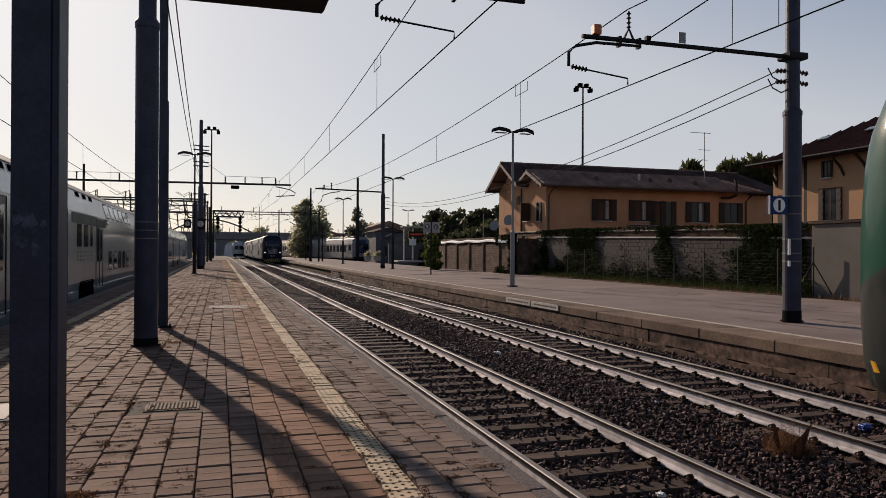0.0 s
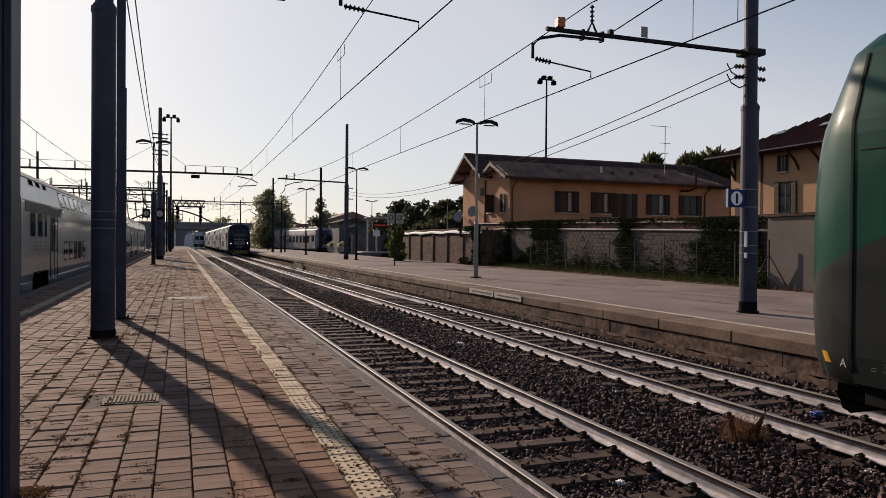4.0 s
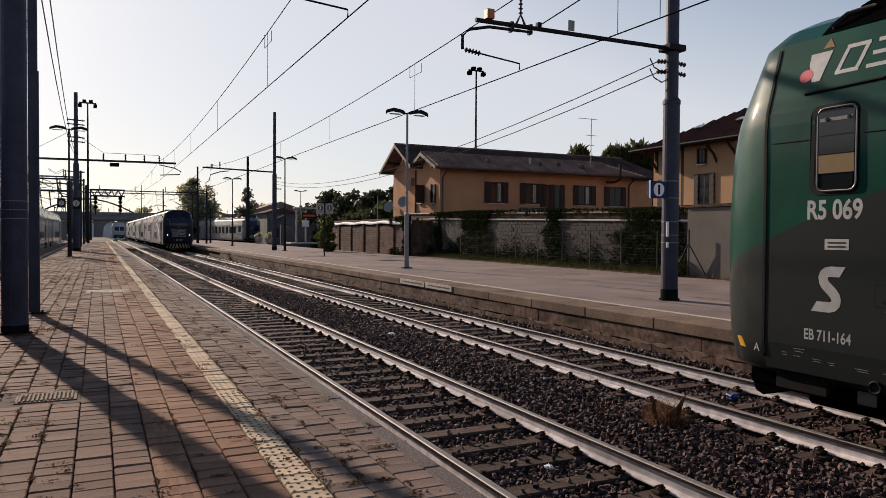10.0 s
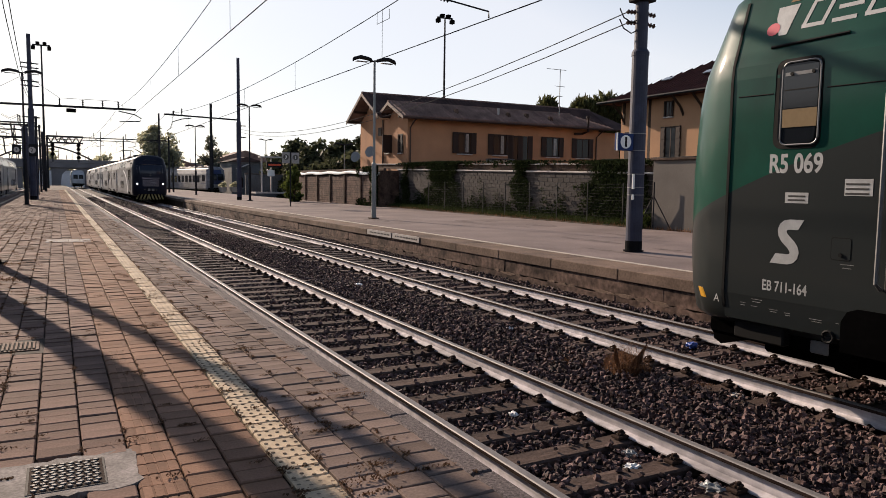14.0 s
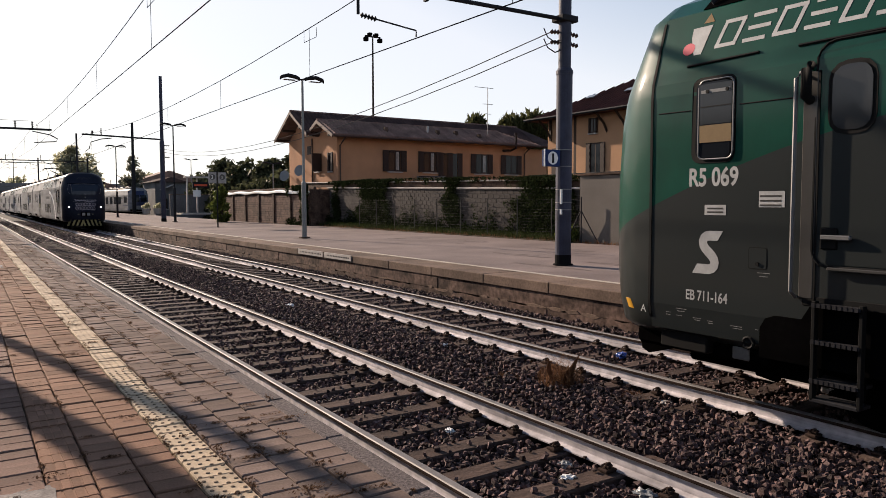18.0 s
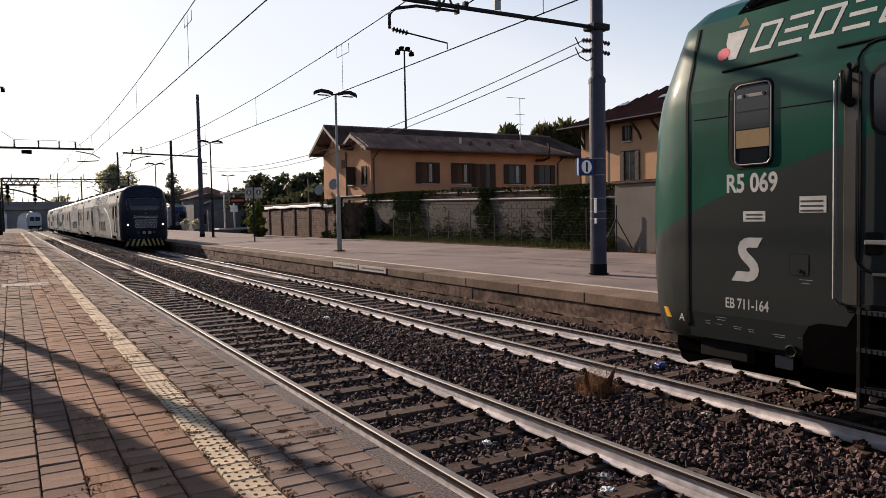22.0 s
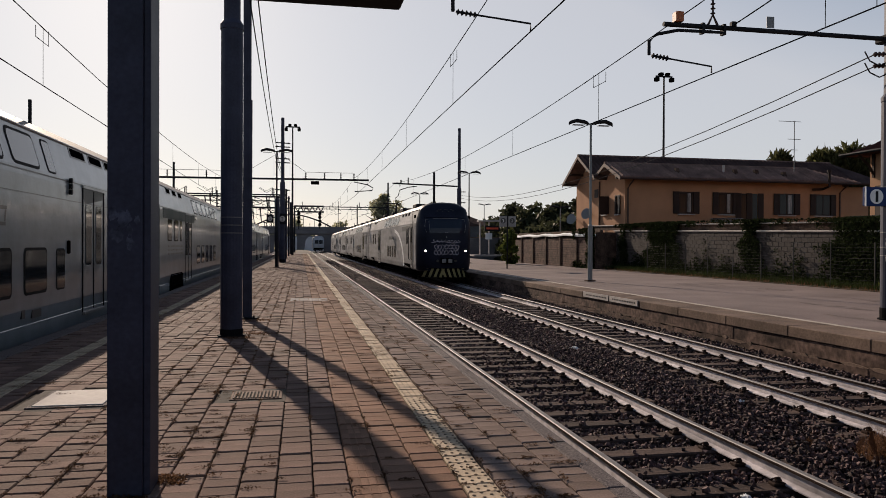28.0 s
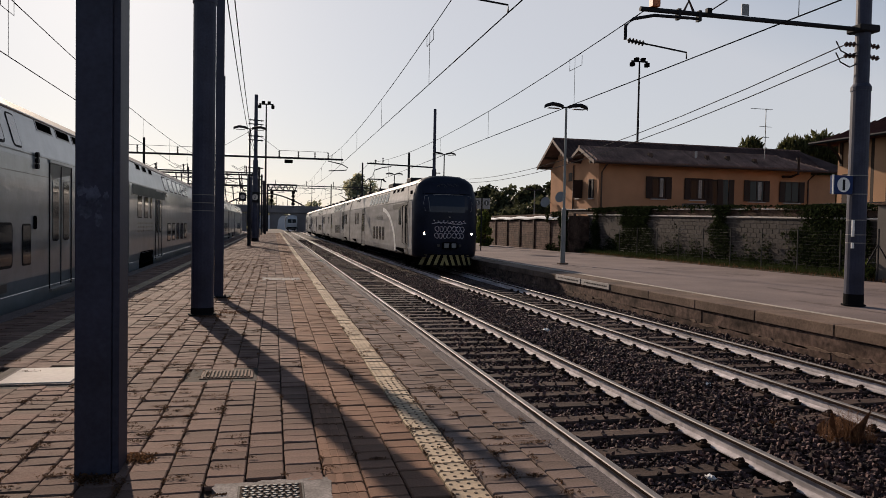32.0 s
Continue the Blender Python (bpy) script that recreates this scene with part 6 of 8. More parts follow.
def block_wall():
    """Grey block wall with two pale copings, behind the wire fence."""
    t = thing("wall_boundary", "weathered concrete block wall with pale copings and ivy", "wall", kind="structure")
    x, y0, y1 = 19.60, 19.2, 43.4
    part("mortar_core", B(x + 0.010, x + 0.22, y0, y1, -0.98, 2.20), M_PALEMORTAR, t)
    part("lower_coping", B(x - 0.07, x + 0.3, y0, y1, 2.20, 2.27, 0.012), M_CAP, t, "pale concrete coping")
    part("upper_band", B(x + 0.10, x + 0.3, y0, y1 + 4, 2.27, 2.54), M_CONC_DARK, t)
    part("upper_coping", B(x + 0.02, x + 0.4, y0, y1 + 4, 2.54, 2.60, 0.012), M_CAP, t, "pale concrete coping")
    me = bpy.data.meshes.new("block")
    b = B(-0.0, 0.02, -0.190, 0.190, -0.090, 0.090, 0.006)
    b.to_mesh(me)
    b.free()
    me.materials.append(M_BLOCK)
    n = 0
    V, F = [], []
    rng = random.Random(2)
    for r in range(15):
        z = -0.70 + r * 0.198
        for c in range(int((y1 - y0) / 0.4)):
            y = y0 + 0.2 + c * 0.4 + (0.2 if r % 2 else 0)
            if y > y1 - 0.2 or z > 2.15:
                continue
            if 23.0 < y < 33.5 and z > 0.35 and n < 290:
                ob = new("block", me)
                ob.parent = t
                ob.location = (x - 0.006 + rng.uniform(-0.004, 0.004), y, z)
                n += 1
            else:
                o = len(V)
                a, q = x - 0.006 + rng.uniform(-0.004, 0.004), 0.19
                V += [(a + 0.02, y - q, z - .09), (a, y - q, z - .09), (a, y + q, z - .09), (a + 0.02, y + q, z - .09), (a + 0.02, y - q, z + .09), (a, y - q, z + .09), (a, y + q, z + .09), (a + 0.02, y + q, z + .09)]
                F += [(o + 1, o + 5, o + 6, o + 2), (o, o + 4, o + 5, o + 1), (o + 2, o + 6, o + 7, o + 3), (o + 4, o + 7, o + 6, o + 5), (o, o + 1, o + 2, o + 3)]
    raw("block_field", V, F, M_BLOCK, t, kind="stuff")
    t.matrix_basis = pose(0, 37, 0, math.degrees(WALL_FALL)) @ pose(0, -37, 0)
    return t


block_wall()


def panel_wall():
    """Brown infill wall with posts and a wavy pale cap."""
    t = thing("wall_panels", "brown brick infill wall with concrete posts and a wavy pale cap", "wall", kind="structure")
    x, y0, y1 = 18.3, 43.3, 62.0
    part("core", B(x + 0.02, x + 0.2, y0, y1, -0.98, 1.95), M_MORTAR, t)
    ys = [y0 + 0.1 + i * 3.1 for i in range(7)]
    for y in ys:
        part("post", B(x - 0.08, x + 0.24, y - 0.14, y + 0.14, -0.98, 2.0, 0.02), M_CONC_DARK, t)
    V, F = [], []
    rng = random.Random(12)
    for a, c in zip(ys, ys[1:]):
        for r in range(16):
            z = -0.70 + r * 0.165
            k = 0
            y = a + 0.18 - (0.16 if r % 2 else 0)
            while y < c - 0.2:
                ya, yb = max(y, a + 0.16), min(y + 0.31, c - 0.16)
                if yb - ya > 0.06:
                    o = len(V)
                    xx = x + rng.uniform(-0.006, 0.008)
                    V += [(xx + .03, ya, z), (xx, ya, z), (xx, yb, z), (xx + .03, yb, z), (xx + .03, ya, z + .145), (xx, ya, z + .145), (xx, yb, z + .145), (xx + .03, yb, z + .145)]
                    F += [(o + 1, o + 5, o + 6, o + 2), (o, o + 4, o + 5, o + 1), (o + 2, o + 6, o + 7, o + 3), (o + 4, o + 7, o + 6, o + 5)]
                y += 0.325
    raw("brick_field", V, F, M_REDBLOCK, t, kind="stuff")
    pts = [(x + 0.08, y0 + (y1 - y0) * i / 30, 2.0 + 0.16 * min(1, i / 6) + 0.04 * math.sin(i * 0.9)) for i in range(31)]
    b = bmesh.new()
    prev = None
    for p in pts:
        cur = [b.verts.new((p[0] + a, p[1], p[2] + c)) for a, c in ((-0.20, -0.09), (0.16, -0.09), (0.16, 0.10), (-0.02, 0.10), (-0.20, 0.0))]
        if prev:
            for k in range(5):
                b.faces.new((prev[k], cur[k], cur[(k + 1) % 5], prev[(k + 1) % 5]))
        else:
            b.faces.new(cur)
        prev = cur
    b.faces.new(prev[::-1])
    bmesh.ops.recalc_face_normals(b, faces=b.faces[:])
    part("wavy_cap", b, M_WHITE, t, "wavy whitewashed cap")
    part("end_pier", B(18.3, 19.7, 43.1, 43.3, -0.98, 2.25), M_CONC_DARK, t)
    part("back_band", B(x + 0.3, x + 0.5, y0, y1, -0.98, 2.42, 0.02), M_CONC_DARK, t)


panel_wall()
gw = thing("wall_rendered", "plain grey rendered wall end with a flat coping", "wall", kind="structure")
part("wall_body", B(18.8, 19.3, -10, 19.55, -0.98, 2.36, 0.015), M_GREYWALL, gw)
part("return_wall", B(19.303, 22.5, 19.25, 19.54, -0.98, 2.34, 0.015), M_GREYWALL, gw)
part("coping", B(18.72, 19.4, -10, 19.62, 2.36, 2.44, 0.012), M_CONC_DARK, gw)


M_FENCE = mat("dull_fence_steel", (0.075, 0.072, 0.066), 0.7, 0.2, var=0.25, bump=0.05, spec=0.1)


def wire_fence():
    t = thing("wire_fence", "low sagging wire mesh fence on slim posts", "fence", 0, 0, 0)
    ys = [19.2, 21.23] + [23.32 + i * 2.04 for i in range(8)]
    x = lambda y: 18.95 - 0.0 * y
    for i, y in enumerate(ys):
        part("post", T([(x(y), y, -0.98), (x(y), y, 1.56)], 0.022, 6), M_FENCE, t)
    part("corner_brace", T([(18.55, 19.22, 1.1), (18.55, 19.98, -0.1)], 0.026, 6), M_DARKSTEEL, t)
    part("corner_post", T([(18.55, 19.2, -0.3), (18.55, 19.2, 1.6)], 0.026, 6), M_DARKSTEEL, t)
    part("corner_brace", T([(18.55, 19.2, 1.1), (18.75, 18.5, -0.1)], 0.018, 6), M_DARKSTEEL, t)
    for k in range(13):
        z = 0.02 + k * 0.125
        pts = []
        for a, c in zip(ys, ys[1:]):
            pts += [(x(a), a, z), (x(a) + 0.01, (a + c) / 2, z - 0.02)]
        pts.append((x(ys[-1]), ys[-1], z))
        part("strand", T(pts, 0.0035, 4), M_DARKSTEEL, t)


wire_fence()
# ivy hanging over the walls
def ivy_sheet(name, y0, y1, hang, climb, n, size, seed, label, x=19.56, top=2.62, foot=-0.05, columns=(), category="ivy"):
    """Leaves lying on a wall: a ragged fringe hangs from its top, growth climbs from its foot, and thick columns (y, half width) cover it whole."""
    r = np.random.RandomState(seed)
    y = r.uniform(y0, y1, n * 6)
    z = r.uniform(foot, top + 0.12, n * 6)
    fall = WALL_FALL * np.minimum(y - 37, 0)
    wob = lambda q, k: np.sin(q * 1.9 + k) * np.sin(q * 0.83 + 2 * k) + 0.55 * np.sin(q * 4.7 + 3 * k) + 0.35 * np.sin(q * 11.3 + k)
    hz = hang * (0.55 + 0.60 * wob(y, seed))
    cz = climb * (0.75 + 0.50 * wob(y + 9, seed + 1))
    d = np.maximum((z - top) / 0.30 + np.maximum(hz, 0.05) / 0.30, 1.0 - (z - foot) / np.maximum(cz, 0.05) * 0.9)
    for c, w in columns:
        ww = w * (1 + 0.28 * np.sin(z * 3.1 + c) + 0.20 * np.sin(z * 7.7 + 2 * c))
        d = np.maximum(d, (1 - np.abs(y - c - 0.12 * np.sin(z * 2.3 + c)) / ww) * 2.4)
    d += 0.35 * np.sin(y * 8.3 + z * 3.7) * np.sin(z * 7.9 - y * 2.1)
    keep = np.nonzero(r.random_sample(n * 6) < np.clip(d, 0, 1) ** 1.4)[0][:n]
    y, z, n = y[keep], (z + fall)[keep], len(keep)
    c = np.stack([x - r.random_sample(n) ** 2 * 0.20, y, z], 1)
    a = r.uniform(0, 6.28, n)
    u = np.stack([r.normal(0, 0.45, n), np.cos(a), np.sin(a)], 1)
    w = np.stack([r.normal(0, 0.45, n), -np.sin(a), np.cos(a)], 1)
    s = (size * r.uniform(0.6, 1.3, n))[:, None]
    v = np.stack([c - u * s, c - w * s * 0.6, c + u * s, c + w * s * 0.6], 1).reshape(-1, 3)
    return raw(name, v.tolist(), np.arange(4 * n).reshape(-1, 4).tolist(), M_IVY, None, label, "stuff", category)


rng = random.Random(21)
ivy_sheet("ivy", 19.6, 43.2, 0.26, 1.15, 26000, 0.055, 31, "dark green ivy hanging and climbing over the block wall", columns=((37.6, 1.5), (36.0, 1.0), (29.0, 0.75), (22.9, 1.5), (21.3, 0.8), (41.9, 0.5)))
iv = [(19.36, 20 + i * 1.1, -0.05 + 0.15 * rng.random(), 0.16, 0.7, 0.3 + 0.3 * rng.random()) for i in range(22)]
leaf_cloud("fence_brambles", iv, 11000, 0.055, M_IVY, None, 32, "dark brambles between fence and wall", "stuff", "bramble")
iv = [(19.7, y, 2.64 + WALL_FALL * min(0, y - 37), 0.22, 0.5 + 0.4 * rng.random(), 0.07 + 0.08 * rng.random()) for y in (20.6, 22.3, 23.3, 23.9, 28.6, 29.3, 35.2, 36.1, 36.8, 37.9, 39.0, 40.2, 41.6)]
leaf_cloud("wall_top_creeper", iv, 4600, 0.05, M_IVY, None, 33, "creeper along the wall top", "stuff", "ivy")
ivy_sheet("panel_wall_ivy", 43.2, 46.8, 0.7, 0.5, 4200, 0.06, 34, "dark ivy over the end of the brown panel wall", 18.2, 2.4, columns=((43.7, 0.6),))


def grass(name, n, area, h, material, seed, label, z=-0.05):
    """Thin upright blades over an area x0, x1, y0, y1."""
    r = np.random.RandomState(seed)
    x = r.uniform(area[0], area[1], n)
    y = r.uniform(area[2], area[3], n)
    hh = h * r.uniform(0.4, 1.2, n)
    a = r.uniform(0, 6.28, n)
    w = 0.012
    dx, dy = np.cos(a) * w, np.sin(a) * w
    lx, ly = r.normal(0, 0.3, n) * hh, r.normal(0, 0.3, n) * hh
    zb = np.full(n, z - 0.02)
    v = np.stack([np.stack([x - dx, y - dy, zb], 1), np.stack([x + dx, y + dy, zb], 1), np.stack([x + lx, y + ly, zb + hh], 1)], 1).reshape(-1, 3)
    return raw(name, v.tolist(), np.arange(3 * n).reshape(-1, 3).tolist(), material, None, label, "stuff", "grass")


verge = tagged(link("verge", B(18.5, 19.6, 19.6, 43.3, -0.98, -0.03), M_GROUND), "strip of dry ground along the fence", "ground", kind="structure")
grass("verge_grass", 9000, (18.6, 19.5, 19.6, 43), 0.30, M_GRASS, 5, "rough green grass along the fence")
grass("verge_dry_grass", 4000, (18.45, 19.3, 14, 43), 0.16, M_DRYGRASS, 6, "dry grass at the platform's rear edge")
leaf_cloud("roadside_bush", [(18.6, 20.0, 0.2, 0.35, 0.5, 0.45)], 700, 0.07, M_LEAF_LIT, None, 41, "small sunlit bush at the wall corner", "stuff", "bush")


# ---- houses ----
def shutter_window(parent, x, y, z0, z1, w, axis, open_w=0.42, lit=False, pane=None):
    """A window with two opened shutters; axis 'y' faces -y, axis 'x' faces -x."""
    def bx(u0, u1, d0, d1, a0, a1, bev=0.01):
        if axis == "y":
            return B(x + u0, x + u1, y + d0, y + d1, a0, a1, bev)
        return B(x + d0, x + d1, y + u0, y + u1, a0, a1, bev)
    w_ = part("window", bx(-w / 2 - 0.05, w / 2 + 0.05, -0.03, 0.05, z0 - 0.05, z1 + 0.05), M_SHUTTER, parent)
    for s in (-1, 1):
        part("pane", bx(s * w / 4 - w / 4 + 0.04, s * w / 4 + w / 4 - 0.04, -0.04, -0.02, z0 + 0.04, z1 - 0.04, 0), M_GLASS, w_)
    if pane is None:
        part("curtain", bx(w * 0.10, w * 0.34, -0.046, -0.041, z0 + 0.06, z1 - 0.06, 0), M_CURTAIN, w_, "pale curtain")
    part("mullion", bx(-0.03, 0.03, -0.05, -0.01, z0, z1, 0), M_SHUTTER, w_)
    for s in (-1, 1):
        c = s * (w / 2 + open_w / 2 + 0.02)
        sh = part("shutter", bx(c - open_w / 2, c + open_w / 2, -0.09, -0.04, z0 - 0.05, z1 + 0.05), M_SHUTTER, parent, "dark brown louvred shutter")
        for k in range(5):
            zz = z0 + (z1 - z0) * (k + 0.5) / 5
            part("louvre", bx(c - open_w / 2 + 0.05, c + open_w / 2 - 0.05, -0.10, -0.085, zz - 0.09, zz + 0.09, 0), M_SHUTTER, sh)
    part("sill", bx(-w / 2 - 0.12, w / 2 + 0.12, -0.16, 0.02, z0 - 0.13, z0 - 0.06), M_CAP, parent)


M_CURTAIN = mat("pale_curtain_behind_glass", (0.30, 0.30, 0.29), 0.6, var=0.5, scale=3, fine=12, bump=0.02, coat=0.2, streak=(6, 6, 0.4))


def tile_ridges(parent, x0, x1, pa, pb, step, material, name="tile_row"):
    """Raised tile courses running down a roof plane whose eave and ridge are (y, z) pa and pb."""
    b = bmesh.new()
    n = int((x1 - x0) / step)
    d = Vector((0, pb[0] - pa[0], pb[1] - pa[1])).normalized()
    up = Vector((0, -d.z, d.y))
    for i in range(n):
        x = x0 + (i + 0.5) * step
        a, c = Vector((x, pa[0], pa[1])) + up * 0.004, Vector((x, pb[0], pb[1])) + up * 0.004
        q = [b.verts.new(v) for v in (a - Vector((step * 0.3, 0, 0)), a + up * 0.09, a + Vector((step * 0.3, 0, 0)), c - Vector((step * 0.3, 0, 0)), c + up * 0.09, c + Vector((step * 0.3, 0, 0)))]
        b.faces.new((q[0], q[1], q[4], q[3]))
        b.faces.new((q[1], q[2], q[5], q[4]))
        b.faces.new((q[0], q[2], q[1]))
        part("tile_course", b, material, parent)
        b = bmesh.new()
    b.free()


def roof_slab(corners, th):
    """A slanting roof plane of even thickness from its corner points, given in order."""
    b = bmesh.new()
    c = [Vector(p) for p in corners]
    up = (c[1] - c[0]).cross(c[2] - c[0]).normalized()
    up = (up if up.z > 0 else -up) * th
    lo, hi = [b.verts.new(p) for p in c], [b.verts.new(p + up) for p in c]
    n = len(c)
    b.faces.new(lo)
    b.faces.new(hi)
    for i in range(n):
        b.faces.new((lo[i], lo[(i + 1) % n], hi[(i + 1) % n], hi[i]))
    bmesh.ops.recalc_face_normals(b, faces=b.faces[:])
    return b


def house_one():
    t = thing("orange_house", "low orange stucco house with brown shutters and tiled gable roof", "house", 21.2, 45.3, -0.95, 1.0)
    Z = lambda z: z + 0.95
    L, LR = 16.75, 22.5          # front wing and longer rear wing
    part("wall", B(0, L, 0, 4.0, 0, Z(6.0)), M_STUCCO, t, "orange stucco front wing")
    part("rear_wall", B(0.06, LR, 3.9, 8.45, 0, Z(6.05)), M_STUCCO, t, "orange stucco rear wing")
    part("gable", P([(0, Z(5.99)), (3.3, Z(5.99)), (1.6, Z(6.86))], "x", 0.0, 0.3), M_STUCCO, t)
    part("rear_gable", P([(3.0, Z(6.04)), (8.45, Z(6.04)), (5.7, Z(7.8))], "x", 0.06, 0.36), M_STUCCO, t)
    th = 0.15
    fe, fr, re = (-0.85, Z(5.80)), (1.6, Z(6.92)), (3.3, Z(6.15))
    k1, k2, k3 = (2.75, Z(6.12)), (5.7, Z(7.90)), (8.75, Z(6.02))
    xf, xk, xe = -0.75, -1.0, L + 0.75
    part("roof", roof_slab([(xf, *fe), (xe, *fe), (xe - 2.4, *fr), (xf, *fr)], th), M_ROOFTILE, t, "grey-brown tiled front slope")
    # the hip turns from the light: darker tile gives its shade
    part("roof", roof_slab([(xe, *fe), (xe, 4.05, fe[1]), (xe - 2.4, *fr)], th), M_ROOFDARK, t, "hipped end of the front roof, its shade drawn in darker tile")
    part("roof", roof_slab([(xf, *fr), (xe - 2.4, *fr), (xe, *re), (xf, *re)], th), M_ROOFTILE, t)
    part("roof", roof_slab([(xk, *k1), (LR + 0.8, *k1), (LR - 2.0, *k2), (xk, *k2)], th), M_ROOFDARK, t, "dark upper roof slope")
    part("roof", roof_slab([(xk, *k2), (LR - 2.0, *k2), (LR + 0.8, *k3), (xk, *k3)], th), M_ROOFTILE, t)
    up = Vector((-(fr[1] - fe[1]), fr[0] - fe[0])).normalized() * th
    tile_ridges(t, xf + 0.05, xe - 2.4, (fe[0] + up.x, fe[1] + up.y), (fr[0] + up.x, fr[1] + up.y), 0.24, M_ROOFTILE)
    for i in range(9):
        x = xe - 2.35 + i * 0.25
        u = 1 - (x - xe + 2.4) / 2.4
        a, c = Vector((x, fe[0] + up.x, fe[1] + up.y)), Vector((x, fe[0] + (fr[0] - fe[0]) * u + up.x, fe[1] + (fr[1] - fe[1]) * u + up.y))
        part("tile_course", T([a, c], [0.06, 0.05], 4), M_ROOFTILE, t)
    kp = Vector((-(k2[1] - k1[1]), k2[0] - k1[0])).normalized() * th
    tile_ridges(t, xk + 0.05, LR - 2.0, (k1[0] + kp.x, k1[1] + kp.y), (k2[0] + kp.x, k2[1] + kp.y), 0.34, M_ROOFDARK)
    part("ridge_cap", T([(xf, fr[0], fr[1] + 0.16), (xe - 2.4, fr[0], fr[1] + 0.16)], 0.10, 6), M_ROOFTILE, t)
    part("ridge_cap", T([(xk, k2[0], k2[1] + 0.16), (LR - 2.0, k2[0], k2[1] + 0.16)], 0.11, 6), M_ROOFTILE, t)
    # barge boards, purlins and gutters
    for a, c, x in ((fe, fr, xf - 0.03), (fr, re, xf - 0.03), (k1, k2, xk - 0.03), (k2, k3, xk - 0.03)):
        part("barge_board", P([(a[0], a[1] - 0.09), (c[0], c[1] - 0.09), (c[0], c[1] + 0.16), (a[0], a[1] + 0.16)], "x", x, x + 0.05), M_COPPER, t)
    for y, z in ((-0.1, 6.05), (1.6, 6.85), (2.9, 6.25)):
        part("purlin", B(xf + 0.02, 0.0, y - 0.07, y + 0.07, Z(z) - 0.2, Z(z) - 0.05), M_WOODDARK, t)
    for y, z in ((4.2, 6.9), (5.7, 7.75), (7.2, 6.9), (8.3, 6.25)):
        part("purlin", B(xk + 0.02, 0.06, y - 0.07, y + 0.07, Z(z) - 0.22, Z(z) - 0.06), M_WOODDARK, t)
    part("gutter", T([(xf, fe[0] - 0.07, fe[1] + 0.02), (xe, fe[0] - 0.07, fe[1] + 0.02)], 0.075, 8), M_COPPER, t, "brown half-round gutter")
    for x in (0.18, L - 0.25):
        part("downpipe", T([(x, -0.9, Z(5.76)), (x, -0.45, Z(5.5)), (x, -0.08, Z(5.25)), (x, -0.08, 0.0)], 0.055, 8), M_COPPER, t)
    part("downpipe", T([(-0.06, 3.95, Z(6.0)), (-0.06, 3.95, 0)], 0.055, 8), M_COPPER, t)
    # windows of the long side
    for x, w in ((4.47, 1.0), (12.23, 1.15), (15.15, 1.15)):
        shutter_window(t, x, 0.0, Z(3.65), Z(5.05), w, "y", 0.46, pane=None if x < 14 else M_GLASS)
    shutter_window(t, 7.45, 0.0, Z(3.65), Z(5.05), 1.05, "y", 0.46)
    part("balcony_door", B(8.5, 9.9, -0.06, 0.05, Z(2.6), Z(5.05), 0.01), M_GLASS, t, "dark glazed balcony door")
    for x in (8.42, 9.25, 10.15):
        part("shutter", B(x - 0.22, x + 0.22, -0.10, -0.04, Z(2.7), Z(5.08), 0.01), M_SHUTTER, t)
    # gable end
    shutter_window(t, 0.0, 1.0, Z(3.6), Z(4.8), 0.42, "x", 0.18, pane=M_GLASS)
    shutter_window(t, 0.0, 3.1, Z(3.65), Z(4.8), 0.55, "x", 0.30, pane=M_GLASS)
    part("open_shutter", B(-0.75, -0.02, 2.45, 2.52, Z(3.6), Z(4.85), 0.01), M_SHUTTER, t, "dark shutter standing open")
    part("small_window", B(0.02, 0.10, 4.4, 5.0, Z(4.9), Z(5.5), 0.01), M_SHUTTER, t)
    # roof vents
    for x, u, kind in ((3.85, 0.42, 0), (7.55, 0.5, 1), (8.25, 0.42, 0), (9.95, 0.45, 0), (11.95, 0.34, 0)):
        y = fe[0] + (fr[0] - fe[0]) * u
        z = fe[1] + (fr[1] - fe[1]) * u + 0.15
        if kind:
            part("roof_pipe", T([(x, y, z), (x, y, z + 0.5)], 0.09, 8), M_CAP, t)
        else:
            part("roof_vent", P([(y - 0.22, z - 0.06), (y + 0.15, z + 0.05), (y + 0.05, z + 0.30), (y - 0.1, z + 0.30)], "x", x - 0.14, x + 0.14), M_CONC_DARK, t)
    part("flue", T([(14.15, -0.25, Z(5.42)), (14.9, -0.25, Z(5.45)), (14.9, -0.95, Z(5.6)), (14.9, -0.95, Z(6.6))], 0.09, 8), M_SHUTTER, t, "dark elbow flue pipe")
    part("flue_cap", T([(14.9, -0.95, Z(6.6)), (14.9, -0.95, Z(6.75))], 0.15, 8), M_SHUTTER, t)
    for y, s, z in ((5.5, 0.0, 3.75), (8.4, 0.0, 3.45)):
        part("satellite_dish", T([(s - 0.35, y, Z(z)), (s - 0.42, y - 0.05, Z(z + 0.02))], [0.34, 0.42], 16), M_TRAINGREY, t, "pale satellite dish")
        part("dish_arm", T([(s + 0.05, y, Z(z)), (s - 0.35, y, Z(z + 0.05))], 0.03, 6), M_GALV, t)
    part("awning_box", B(6.3, 8.3, -0.9, 0, Z(3.05), Z(3.32), 0.05), M_TRAINGREY, t, "pale things stacked on the balcony")
    part("balcony", B(5.9, 13.4, -1.0, 0, Z(2.75), Z(2.95), 0.02), M_SHUTTER, t)
    rl = part("balcony_rail", T([(5.9, -1.0, Z(3.25)), (13.4, -1.0, Z(3.25))], 0.03, 6), M_SHUTTER, t)
